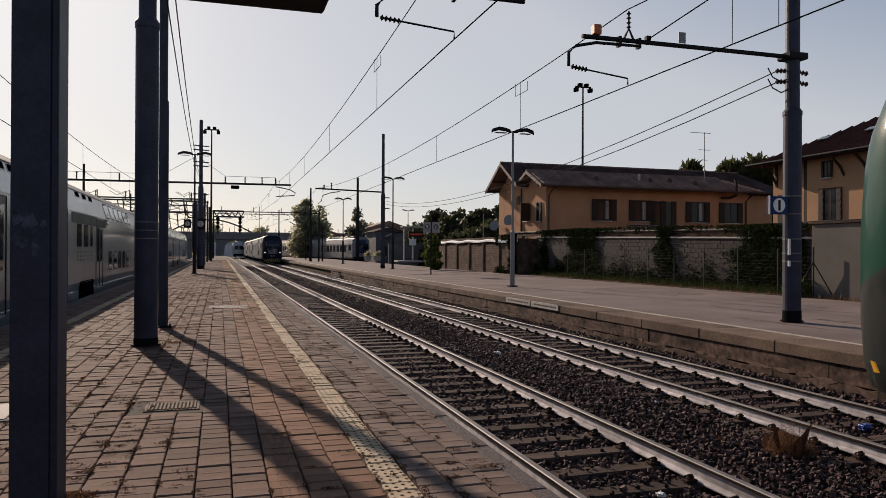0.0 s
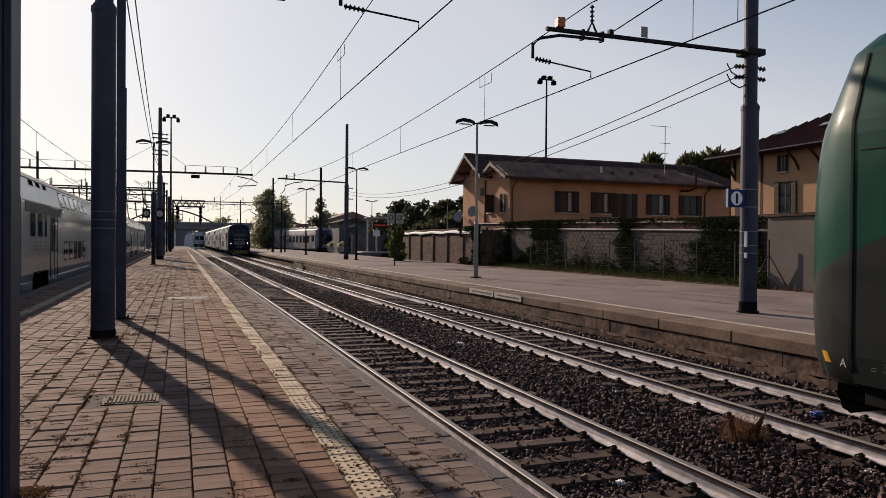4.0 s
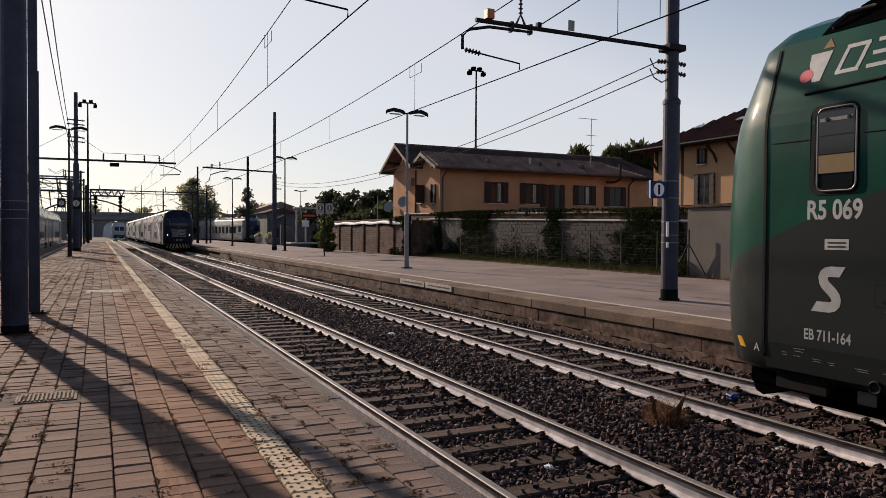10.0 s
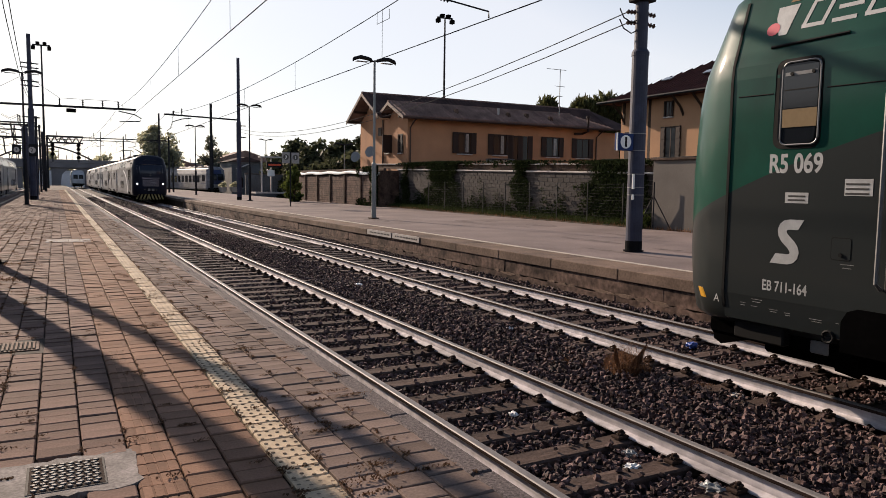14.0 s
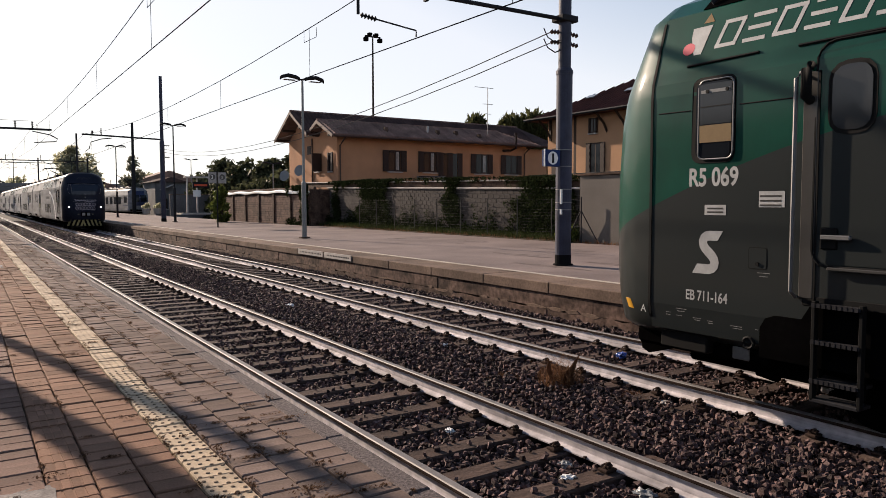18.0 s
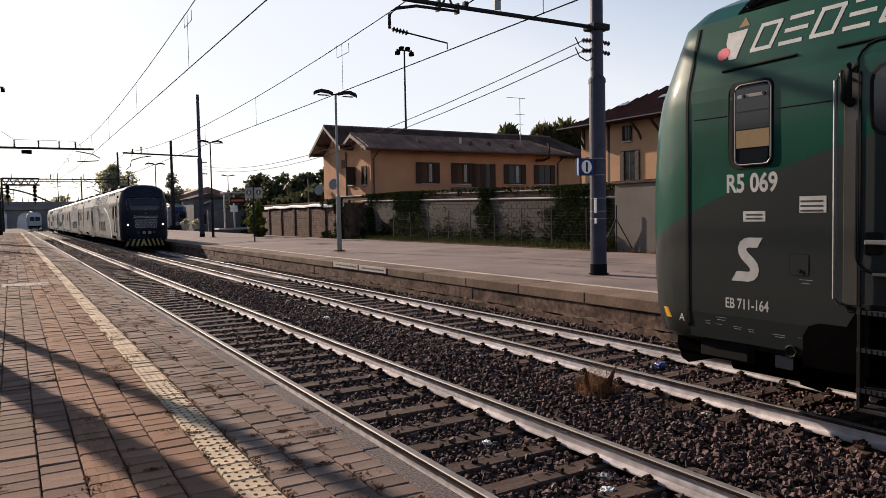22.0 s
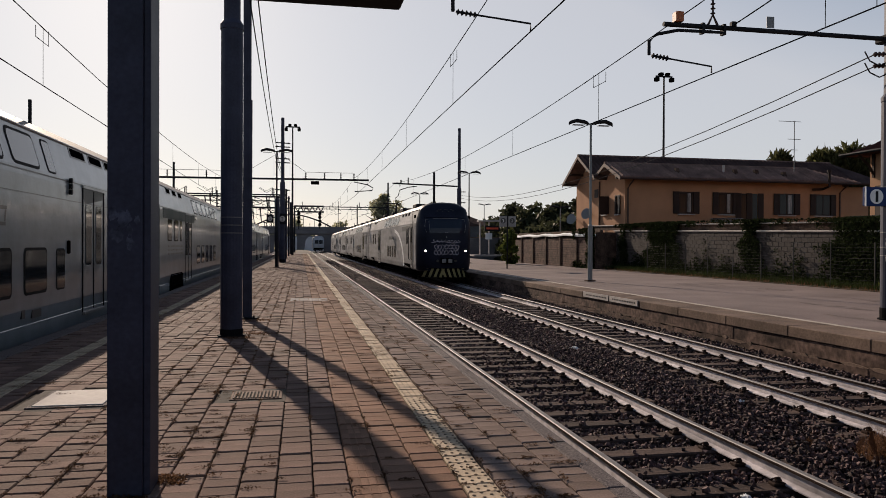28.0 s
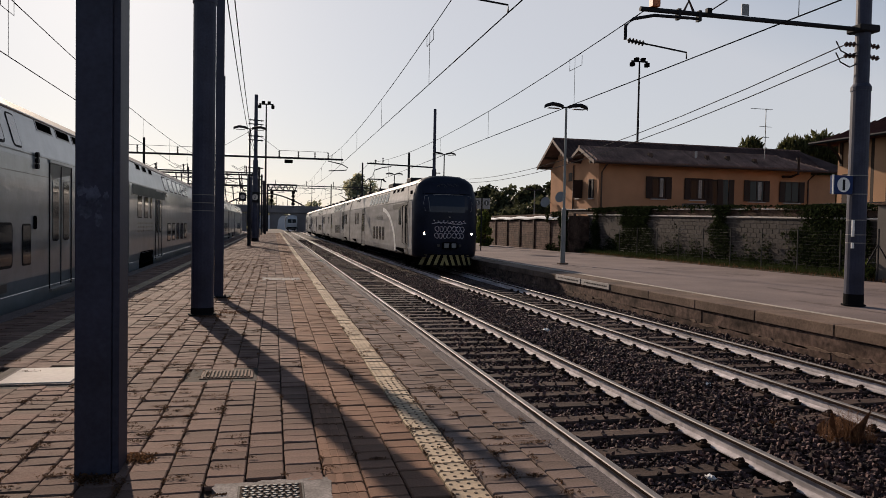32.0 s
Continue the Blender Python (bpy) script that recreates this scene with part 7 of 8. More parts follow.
    for i in range(38):
        part("baluster", T([(5.9 + i * 0.2, -1.0, Z(2.9)), (5.9 + i * 0.2, -1.0, Z(3.25))], 0.012, 4), M_SHUTTER, rl)
    return t


house_one()
ant = thing("roof_antenna", "thin television antenna with two cross rods", "antenna", 34.3, 45.9, 6.7)
part("pole", T([(0, 0, 0), (0, 0, 3.6)], 0.028, 6), M_GALV, ant)
for z, w in ((3.55, 0.55), (2.3, 0.5), (1.55, 0.28)):
    part("cross_rod", T([(-w - (0.7 if z > 3 else 0), 0, z), (w, 0, z)], 0.02, 6), M_GALV, ant)


def house_two():
    t = thing("ochre_villa", "ochre two-storey villa with a dark red hipped roof and eaves brackets", "house", 30.0, 34.0, -0.95, 0)
    Z = lambda z: z + 0.95
    part("wall", B(0, 9, -16, 0, 0, Z(6.5)), M_STUCCO2, t, "ochre stucco wall")
    part("corner_post", B(-0.10, 0.12, -2.6, -2.35, 0, Z(6.4), 0.02), M_WOODDARK, t)
    part("projecting_wall", B(-0.12, 0.05, -16, -2.6, 0, Z(6.45), 0.01), M_STUCCO2, t)
    # hipped roof
    e = 1.0
    b = bmesh.new()
    v = [b.verts.new(p) for p in ((-e, e, Z(6.35)), (9 + e, e, Z(6.35)), (9 + e, -17, Z(6.35)), (-e, -17, Z(6.35)), (4.5, -3.6, Z(9.0)), (4.5, -17, Z(9.0)))]
    for q in ((0, 1, 4), (0, 4, 5, 3), (1, 2, 5, 4), (0, 3, 2, 1), (3, 5, 2)):
        b.faces.new([v[i] for i in q])
    bmesh.ops.recalc_face_normals(b, faces=b.faces[:])
    part("roof", b, M_REDROOF, t, "dark red hipped tile roof")
    b = bmesh.new()
    for i in range(46):
        y = 0.8 - i * 0.36
        top = 1.0 if y < -3.6 else max(0.02, (e - y) / (e + 3.6))
        a = Vector((-e, y, Z(6.37)))
        c = Vector((-e + (4.5 + e) * top, y, Z(6.37) + 2.65 * top))
        tube(b, [a, c], 0.05, 4)
        part("tile_course", b, M_REDROOF, t)
        b = bmesh.new()
    b.free()
    part("gutter", T([(-e - 0.05, e, Z(6.38)), (-e - 0.05, -17, Z(6.38))], 0.08, 6), M_DARKSTEEL, t)
    part("gutter", T([(-e, e + 0.05, Z(6.38)), (9, e + 0.05, Z(6.38))], 0.08, 6), M_DARKSTEEL, t)
    for y, u in ((-2.3, 0.42), (-5.2, 0.45), (-8.0, 0.45)):
        x, z = -e + (4.5 + e) * u, Z(6.37) + 2.65 * u
        part("roof_light", P([(x - 0.15, z + 0.06), (x + 0.25, z + 0.255), (x + 0.22, z + 0.30), (x - 0.18, z + 0.10)], "y", y - 0.32, y + 0.32), M_TRAINWHITE, t, "pale roof light")
    for y in (-0.3, -1.9, -5.0, -6.4):
        part("eaves_bracket", T([(-0.02, y, Z(5.2)), (-0.35, y, Z(5.75)), (-0.95, y, Z(6.28))], 0.07, 6), M_WOODDARK, t)
        part("eaves_post", B(-0.10, 0.0, y - 0.07, y + 0.07, Z(5.1), Z(6.35)), M_WOODDARK, t)
    shutter_window(t, -0.12, -4.2, Z(2.9), Z(4.7), 0.75, "x", 0.34, pane=M_GLASS)
    shutter_window(t, -0.12, -4.0, Z(5.35), Z(6.1), 0.42, "x", 0.12, pane=M_GLASS)
    shutter_window(t, -0.12, -8.0, Z(2.9), Z(4.7), 0.75, "x", 0.34)
    part("tall_shutter", B(-0.06, 0.0, -1.0, -0.4, Z(2.2), Z(4.65), 0.01), M_SHUTTER, t, "tall dark brown closed shutter")
    rl = part("railing", T([(-1.4, 0, Z(3.0)), (-1.4, -10, Z(3.0))], 0.025, 6), M_DARKSTEEL, t)
    for i in range(20):
        part("baluster", T([(-1.4, -i * 0.5, Z(2.3)), (-1.4, -i * 0.5, Z(3.0))], 0.014, 5), M_DARKSTEEL, rl)
    part("terrace", B(-1.6, 0, -12, 0.3, 0, Z(2.3)), M_GREYWALL, t)


house_two()

# far buildings, shelter and trees beyond the opposite platform
M_BLUEWALL = mat("bluish_grey_render", (0.15, 0.152, 0.158), 0.9, var=0.25, scale=0.6, fine=6, bump=0.2)


def shed(x, y, w, d, h, label, wall, roof):
    t = thing("station_building", label, "building", x, y, -0.95, group="far buildings")
    part("wall", B(-w / 2, w / 2, 0, d, 0, h), wall, t)
    part("roof", P([(-w / 2 - 0.5, h), (w / 2 + 0.5, h), (0, h + w * 0.18)], "y", -0.5, d + 0.5), roof, t)
    for i in range(int(w // 2.5)):
        part("window", B(-w / 2 + 0.8 + i * 2.5, -w / 2 + 1.8 + i * 2.5, -0.05, 0.05, 1.4, 3.0, 0.01), M_SHUTTER, t)
        part("sill", B(-w / 2 + 0.7 + i * 2.5, -w / 2 + 1.9 + i * 2.5, -0.12, 0.02, 1.3, 1.4), M_CAP, t)
    return t


hut = shed(26.9, 118, 4.6, 9, 5.5, "small grey railway building with a dark pitched roof", M_BLUEWALL, M_ROOFDARK)
part("awning", P([(-1.6, 4.35), (0.1, 5.05), (0.1, 5.15), (-1.6, 4.45)], "y", -1.6, 2.0), M_CAP, hut, "pale sloping awning")
part("door", B(0.5, 1.5, -0.06, 0.04, 0.0, 2.3, 0.01), M_SHUTTER, hut)
yard = thing("yard_wall", "low grey rendered wall at the end of the side platform", "wall", 24.4, 97.0, P2Z, kind="structure")
part("wall_body", B(-2.4, 4.2, 0, 0.3, -0.9, 2.45, 0.02), M_BLUEWALL, yard)
part("coping", B(-2.45, 4.25, -0.05, 0.35, 2.45, 2.55, 0.02), M_CONC, yard)
shed(24.0, 170, 12, 10, 5.0, "brown railway building behind the bay train", M_REDBLOCK, M_ROOFTILE)
shed(34.0, 150, 12, 10, 6.5, "brown building among trees", M_REDBLOCK, M_ROOFTILE)


def shelter():
    t = thing("platform_shelter", "white framed notice shelter with a red display", "shelter", 23.9, 92.0, P2Z)
    for x in (-1.0, 0.2):
        part("post", B(x - 0.09, x + 0.09, -0.09, 0.09, 0, 4.5, 0.01), M_CAP, t)
    part("roof", B(-1.3, 2.6, -0.6, 0.6, 4.5, 4.66, 0.02), M_CAP, t)
    part("display", B(-0.4, 1.6, -0.2, 0.0, 3.3, 4.0, 0.02), M_SIGNBLACK, t)
    part("display_text", B(-0.2, 1.4, -0.21, -0.205, 3.5, 3.75), M_LED, t, "dim red lettering")
    part("poster", B(-0.3, 0.6, -0.12, -0.06, 2.2, 3.0, 0.01), M_WHITE, t)
    part("base_slab", B(-2, 6, -1, 1.5, 0, 0.2, 0.02), M_CAP, t)


shelter()


M_SIGNGREY = mat("weathered_grey_enamel", (0.30, 0.29, 0.275), 0.6, var=0.15, scale=4, fine=30, bump=0.03)


def twin_sign():
    t = thing("track_number_sign", "two pale square signs on one slim pole", "sign", 12.62, 43.7, P2Z)
    part("pole", T([(0, 0, 0), (0, 0, 3.32)], 0.04, 8), M_DARKSTEEL, t)
    for s in (-1, 1):
        bd = part("board", B(s * 0.29 - 0.24, s * 0.29 + 0.24, -0.08, -0.04, 2.61, 3.27, 0.01), M_SIGNGREY, t, "pale grey sign board")
        part("disc", T([(s * 0.29, -0.08, 2.98), (s * 0.29, -0.087, 2.98)], 0.17, 18), M_TGREY, bd)
        flat_text("1" if s > 0 else "3", 0.28, M_WHITE, bd, pose(s * 0.29 - 0.08, -0.089, 2.88, 90, 0, 0), "number", "white number")


twin_sign()
def spiky_bush(x, y, h, r, label, material, n, size, seed):
    """A dense evergreen whose long leaves point up and outwards."""
    rg = random.Random(seed)
    t = thing("tree", label, "tree", x, y, -0.95, group="trees")
    b = bmesh.new()
    for i in range(5):
        a = i * 1.26
        tube(b, [(0, 0, 0), (0.3 * r * math.cos(a), 0.3 * r * math.sin(a), h * 0.5), (0.6 * r * math.cos(a), 0.6 * r * math.sin(a), h * 0.86)], [0.12, 0.08, 0.02], 6)
    part("trunk", b, M_BARK, t)
    q = np.random.RandomState(seed)
    a, rad, u = q.uniform(0, 6.28, n), np.sqrt(q.random_sample(n)), q.random_sample(n)
    top = h * (1 - 0.14 * rad ** 2.2) * (1 + 0.03 * np.sin(a * 7) + 0.02 * q.normal(size=n))
    z = h * 0.45 + (top - h * 0.45) * u ** 0.6
    c = np.stack([r * rad * np.cos(a), r * rad * np.sin(a), z], 1)
    d = np.stack([np.cos(a) * rad * 0.7, np.sin(a) * rad * 0.7, np.full(n, 0.9)], 1) + 0.35 * q.normal(size=(n, 3))
    d /= np.linalg.norm(d, axis=1)[:, None]
    w = np.cross(d, q.normal(size=(n, 3)))
    w /= np.linalg.norm(w, axis=1)[:, None]
    s_ = (size * q.uniform(0.6, 1.4, n))[:, None]
    v = np.stack([c - d * s_, c - w * s_ * 0.28, c + d * s_, c + w * s_ * 0.28], 1).reshape(-1, 3)
    raw("crown", v.tolist(), np.arange(4 * n).reshape(-1, 4).tolist(), material, t)
    return t


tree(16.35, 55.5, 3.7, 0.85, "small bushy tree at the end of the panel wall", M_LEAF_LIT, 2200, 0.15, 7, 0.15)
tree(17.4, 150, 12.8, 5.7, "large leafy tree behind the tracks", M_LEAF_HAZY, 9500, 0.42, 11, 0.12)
tree(25.6, 140, 10.6, 4.0, "dark conifer among the railway buildings, greyed by painted haze", M_LEAF_HAZY_DARK, 5200, 0.36, 12, 0.1, True)
for i, (x, y, h, r) in enumerate(((30.5, 96, 6.3, 3.8), (29, 80, 6.8, 4.0), (33, 78, 7.6, 4.2), (37, 74, 8.4, 4.2), (30, 92, 7.4, 4.2), (33, 112, 7.4, 4.2), (33, 70, 7.6, 3.6), (28, 70, 6.8, 3.0), (27, 73, 5.2, 2.4), (31, 104, 7.8, 5.0), (36, 120, 9, 5))):
    tree(x, y, h + 0.35, r, "dark leafy tree behind the panel wall", M_LEAF, 9500, 0.38, 50 + i, 0.02)
for i, (x, y, h, r) in enumerate(((43.0, 59.5, 10.7, 1.4), (46.9, 58.5, 10.9, 1.7), (48.9, 58, 11.3, 1.9), (51.2, 57.6, 11.0, 1.8))):
    spiky_bush(x, y, h, r, "dense spiky evergreen rising behind the orange house", M_LEAF_OLIVE, 9000, 0.34, 80 + i)
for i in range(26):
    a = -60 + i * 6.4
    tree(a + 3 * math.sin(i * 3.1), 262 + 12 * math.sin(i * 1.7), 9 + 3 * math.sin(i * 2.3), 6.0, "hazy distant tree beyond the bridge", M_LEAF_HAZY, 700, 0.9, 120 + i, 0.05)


def pylon(x, y, h):
    t = thing("power_pylon", "hazy lattice power pylon far beyond the bridge", "pylon", x, y, -0.9, group="power pylons")
    w = h * 0.10
    for sx in (-1, 1):
        for sy in (-1, 1):
            part("leg", T([(sx * w, sy * w, 0), (sx * w * 0.25, sy * w * 0.25, h * 0.65), (0, 0, h)], 0.12, 4), M_DARKSTEEL, t)
    for k in range(8):
        q0, q1 = 1 - 0.75 * min(1, k / 5.6), 1 - 0.75 * min(1, (k + 1) / 5.6)
        for sx in (-1, 1):
            part("brace", T([(sx * w * q0, -w * q0, h * k * 0.115), (-sx * w * q1, -w * q1, h * (k + 1) * 0.115)], 0.07, 4), M_DARKSTEEL, t)
    for z, q in ((0.62, 4.2), (0.75, 3.4), (0.88, 2.6)):
        part("cross_arm", T([(-q, 0, h * z), (0, 0, h * z + 0.9), (q, 0, h * z)], 0.12, 4), M_DARKSTEEL, t)


pylon(-21.0, 330, 24)
pylon(-14.5, 350, 25)

# ---- platform furniture and small things ----
def grate():
    t = thing("drain_grate", "rusty iron drain grate set in the pavers", "grate", -0.40, 7.05, 0)
    part("frame", B(-0.235, 0.235, -0.185, 0.185, -0.028, 0.002, 0.004), M_GRATE, t)
    part("bedding", B(-0.34, 0.34, -0.30, 0.30, -0.029, -0.007), M_MORTAR, t)
    # black sheet under the bars stands for the unlit pit
    part("pit", B(-0.21, 0.21, -0.15, 0.15, 0.002, 0.003), M_BLACK, t)
    for i in range(13):
        x = -0.195 + i * 0.0325
        part("bar", B(x - 0.008, x + 0.008, -0.155, 0.155, 0.001, 0.010), M_GRATE, t)


def hatch():
    t = thing("manhole_cover", "worn chequered iron manhole cover set in smeared mortar", "manhole", 0.005, 3.83, 0)
    rg = random.Random(5)
    b = bmesh.new()
    out = []
    for k in range(36):
        a = k / 36 * 2 * math.pi
        c, s_ = math.cos(a), math.sin(a)
        q = 1 / max(abs(c) / 0.31, abs(s_) / 0.25) * rg.uniform(0.90, 1.06)
        out.append((q * c, q * s_))
    part("mortar_surround", P(out, "z", -0.027, 0.003), M_STONE, t, "smeared grey mortar round the cover")
    part("frame", B(-0.172, 0.172, -0.182, 0.182, -0.02, 0.006, 0.003), M_IRON, t)
    c = part("cover", B(-0.160, 0.160, -0.170, 0.170, 0.004, 0.0075, 0.001), M_RUST, t)
    for r in range(10):
        for q in range(8):
            x, y = -0.137 + q * 0.037 + (0.010 if r % 2 else 0), -0.150 + r * 0.0333
            part("stud", P([(x - 0.014, y), (x, y - 0.010), (x + 0.014, y), (x, y + 0.010)], "z", 0.007, 0.0135), M_IRONLIT, c)


M_IRONLIT = mat("worn_bright_iron", (0.24, 0.22, 0.205), 0.6, 0.0, var=0.3, fine=50, bump=0.1)
grate()
hatch()
slab = thing("access_slab", "pale steel access cover lying flush in the pavers", "access cover", -2.0, 7.18, 0)
part("bedding", B(-0.42, 0.44, -0.48, 0.48, -0.029, -0.007), M_MORTAR, slab)
part("cover", B(-0.28, 0.30, -0.34, 0.34, -0.02, 0.012, 0.004), M_CAP, slab)
part("frame", B(-0.32, 0.34, -0.38, 0.38, -0.028, 0.004, 0.003), M_KERB, slab)
patch = thing("pale_paver_strip", "strip of newer pale pavers across the platform", "paving", 0.22, 19.0, 0)
for i in range(4):
    part("paver", B(-0.47 + i * 0.235, -0.245 + i * 0.235, -0.45, 0.45, -0.02, 0.004, 0.004), M_STONE, patch)
slot = thing("slot_drain", "narrow dark slot drain in the pavers", "drain", -0.5, 14.6, 0)
part("channel", B(-0.45, 0.45, -0.05, 0.05, -0.02, 0.004), M_RUST, slot)


def edge_boards():
    for y0, y1 in ((18.1, 19.9), (20.0, 21.9)):
        t = thing("edge_notice_board", "long low notice board fixed to the platform edge", "sign", 8.86, y0, P2Z, group="edge notices")
        part("plate", B(-0.02, 0.0, 0, y1 - y0, -0.155, 0.005, 0.002), M_CAP, t)
        for i in range(14):
            u = 0.12 + i * (y1 - y0 - 0.3) / 14
            part("print_bar", B(-0.0225, -0.02, u, u + 0.075, -0.095, -0.055), M_TGREY, t)


edge_boards()


def tuft(name, x, y, z, n, h, spread, material, seed, label, cat="weed"):
    """A loose wispy weed of thin bent stalks, no two leaning alike."""
    r = np.random.RandomState(seed)
    a, d = r.uniform(0, 6.28, n), spread * np.sqrt(r.random_sample(n))
    bx, by = x + np.cos(a) * d * 0.7, y + np.sin(a) * d * 0.7
    hh = h * r.uniform(0.2, 1.0, n) * (1.1 - 0.6 * d / spread)
    mx, my = bx + r.normal(0, 0.12, n) * hh, by + r.normal(0, 0.12, n) * hh
    tx, ty = mx + r.normal(0, 0.35, n) * hh, my + r.normal(0, 0.35, n) * hh
    q = r.uniform(0, 6.28, n)
    px, py = np.cos(q) * 0.0016, np.sin(q) * 0.0016
    zb = np.full(n, z)
    v = np.stack([np.stack([bx - px, by - py, zb], 1), np.stack([bx + px, by + py, zb], 1), np.stack([mx + px, my + py, zb + hh * 0.6], 1), np.stack([tx, ty, zb + hh], 1), np.stack([mx - px, my - py, zb + hh * 0.6], 1)], 1).reshape(-1, 3)
    return raw(name, v.tolist(), np.arange(5 * n).reshape(-1, 5).tolist(), material, None, label, "stuff", cat)


tuft("dry_weed", 5.83, 6.35, -0.78, 850, 0.56, 0.36, M_DRYGRASS, 3, "tall dry brown weed growing in the ballast")
tuft("dry_weed", 5.5, 7.0, -0.76, 300, 0.13, 0.30, M_DRYGRASS, 4, "low dry weed growing in the ballast")
tuft("dry_weed", 6.1, 5.5, -0.76, 300, 0.10, 0.36, M_DRYGRASS, 6, "low dry weed growing in the ballast")
for i, (x, y, w) in enumerate(((-0.80, 4.62, 0.10), (-0.98, 4.30, 0.12), (-0.74, 11.9, 0.28), (-0.95, 11.4, 0.2), (-0.9, 14.0, 0.3))):
    leaf_cloud("creeping_weed", [(x, y, 0.006, w, w, 0.016), (x + w * 0.8, y - 0.05, 0.004, w * 0.6, w * 0.8, 0.010)], 340, 0.011, M_DRYWEED, None, 60 + i, "low reddish creeping weed at the foot of a post", "stuff", "weed")


def litter(name, x, y, z, s, material, seed, label):
    rng_ = random.Random(seed)
    t = thing(name, label, "litter", x, y, z, rng_.uniform(0, 360), group="litter")
    b = bmesh.new()
    bmesh.ops.create_icosphere(b, subdivisions=3, radius=s)
    for v in b.verts:
        k = 0.75 + 0.35 * rng_.random() + 0.3 * math.sin(v.co.x / s * 7) * math.sin(v.co.y / s * 6)
        v.co = Vector((v.co.x * k * 1.4, v.co.y * k, v.co.z * k * 0.55 + s * 0.3))
    part("crumple", b, material, t)


M_BLUEBIT = mat("blue_plastic_wrapper", (0.03, 0.08, 0.35), 0.35, var=0.3, scale=10, bump=0.05)
litter("blue_wrapper", 7.55, 7.0, -0.73, 0.075, M_BLUEBIT, 1, "crumpled blue wrapper between the rails")
litter("paper_scrap", 3.85, 4.1, -0.74, 0.05, M_WHITE, 2, "crumpled white paper on the ballast")
litter("plastic_bag", 4.10, 3.55, -0.75, 0.07, M_TRAINGREY, 3, "grey crumpled plastic bag beside the rail")
litter("plastic_bag", 4.05, 4.35, -0.75, 0.05, M_TRAINGREY, 4, "grey crumpled plastic bag beside the rail")
litter("pale_stone", 5.9, 9.0, -0.73, 0.06, M_WHITE, 5, "pale scrap lying between the tracks")
litter("pale_stone", 5.55, 14.2, -0.73, 0.08, M_WHITE, 6, "pale scrap lying between the tracks")
litter("pale_stone", 6.2, 5.1, -0.74, 0.045, M_CAP, 7, "pale stone in the ballast")
litter("paper_scrap", 3.75, 5.6, -0.74, 0.04, M_WHITE, 8, "small white paper on the ballast")



def planter(x, y):
    """Pale tub with a low shrub, on the far end of the side platform."""
    t = thing("planter", "pale concrete planter with a low flowering shrub", "planter", x, y, P2Z)
    b = bmesh.new()
    tube(b, [(0, 0, 0), (0, 0, 0.06), (0, 0, 0.62), (0, 0, 0.70), (0, 0, 0.70)], [0.42, 0.44, 0.58, 0.62, 0.52], 8)
    part("tub", b, M_CAP, t)
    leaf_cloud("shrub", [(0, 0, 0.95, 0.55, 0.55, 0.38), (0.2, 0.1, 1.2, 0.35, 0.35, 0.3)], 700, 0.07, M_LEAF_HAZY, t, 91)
    return t


planter(20.2, 102.6)
planter(21.7, 102.9)

# ---- pieces: ballast, sleepers, clips, pavers ----
def stones(name, n, area, size, seed, z=-0.75, zvar=0.03, avoid=()):
    """Angular six-sided stones, many to one mesh."""
    r = np.random.RandomState(seed)
    x = r.uniform(area[0], area[1], n)
    y = area[2] + (area[3] - area[2]) * r.random_sample(n) ** area[4]
    keep = np.ones(n, bool)
    for c, w in avoid:
        keep &= abs(x - c) > w
    x, y = x[keep], y[keep]
    n = len(x)
    s = size * r.uniform(0.55, 1.25, n)
    base = np.array([(-1, -1, -1), (1, -1, -1), (1, 1, -1), (-1, 1, -1), (-1, -1, 1), (1, -1, 1), (1, 1, 1), (-1, 1, 1)], float)
    v = base[None] * (1 + 0.45 * (r.random_sample((n, 8, 3)) - 0.5) * 1.6) * 0.5
    v[:, 4:, :2] *= r.uniform(0.35, 0.9, (n, 1, 1))
    v[:, :, 2] *= r.uniform(0.5, 0.95, (n, 1))
    a = r.uniform(0, 6.28, n)
    tl = r.normal(0, 0.5, n)
    ca, sa, ct, st = np.cos(a), np.sin(a), np.cos(tl), np.sin(tl)
    X, Y, Z = v[..., 0], v[..., 1], v[..., 2]
    Y, Z = Y * ct[:, None] - Z * st[:, None], Y * st[:, None] + Z * ct[:, None]
    X, Y = X * ca[:, None] - Y * sa[:, None], X * sa[:, None] + Y * ca[:, None]
    v = np.stack([X, Y, Z], -1) * s[:, None, None]
    v += np.stack([x, y, z + r.uniform(-zvar, zvar, n)], 1)[:, None]
    q = np.array([(0, 3, 2, 1), (4, 5, 6, 7), (0, 1, 5, 4), (1, 2, 6, 5), (2, 3, 7, 6), (3, 0, 4, 7)])
    f_ = (q[None] + 8 * np.arange(n)[:, None, None]).reshape(-1, 4)
    return raw(name, v.reshape(-1, 3).tolist(), f_.tolist(), M_BALLAST, None, "loose dusty brown ballast stones", "stuff", "ballast")


def rails_of(c):
    return [(c - 0.7525, 0.07), (c + 0.7525, 0.07)]


AV = rails_of(TRACKS["a"]) + rails_of(TRACKS["b"])
stones("ballast_near", 92000, (2.0, 8.95, 1.5, 16, 1.4), 0.040, 1, z=-0.771, avoid=AV)
stones("ballast_middle", 32000, (2.0, 8.95, 15, 45, 1.3), 0.075, 2, z=-0.775, avoid=AV)
stones("ballast_distant", 9000, (2.0, 8.95, 44, 100, 1.4), 0.14, 3, z=-0.775, avoid=AV)
stones("ballast_ridge", 14000, (4.75, 6.1, 1.5, 30, 1.4), 0.042, 5, z=-0.725, zvar=0.05)
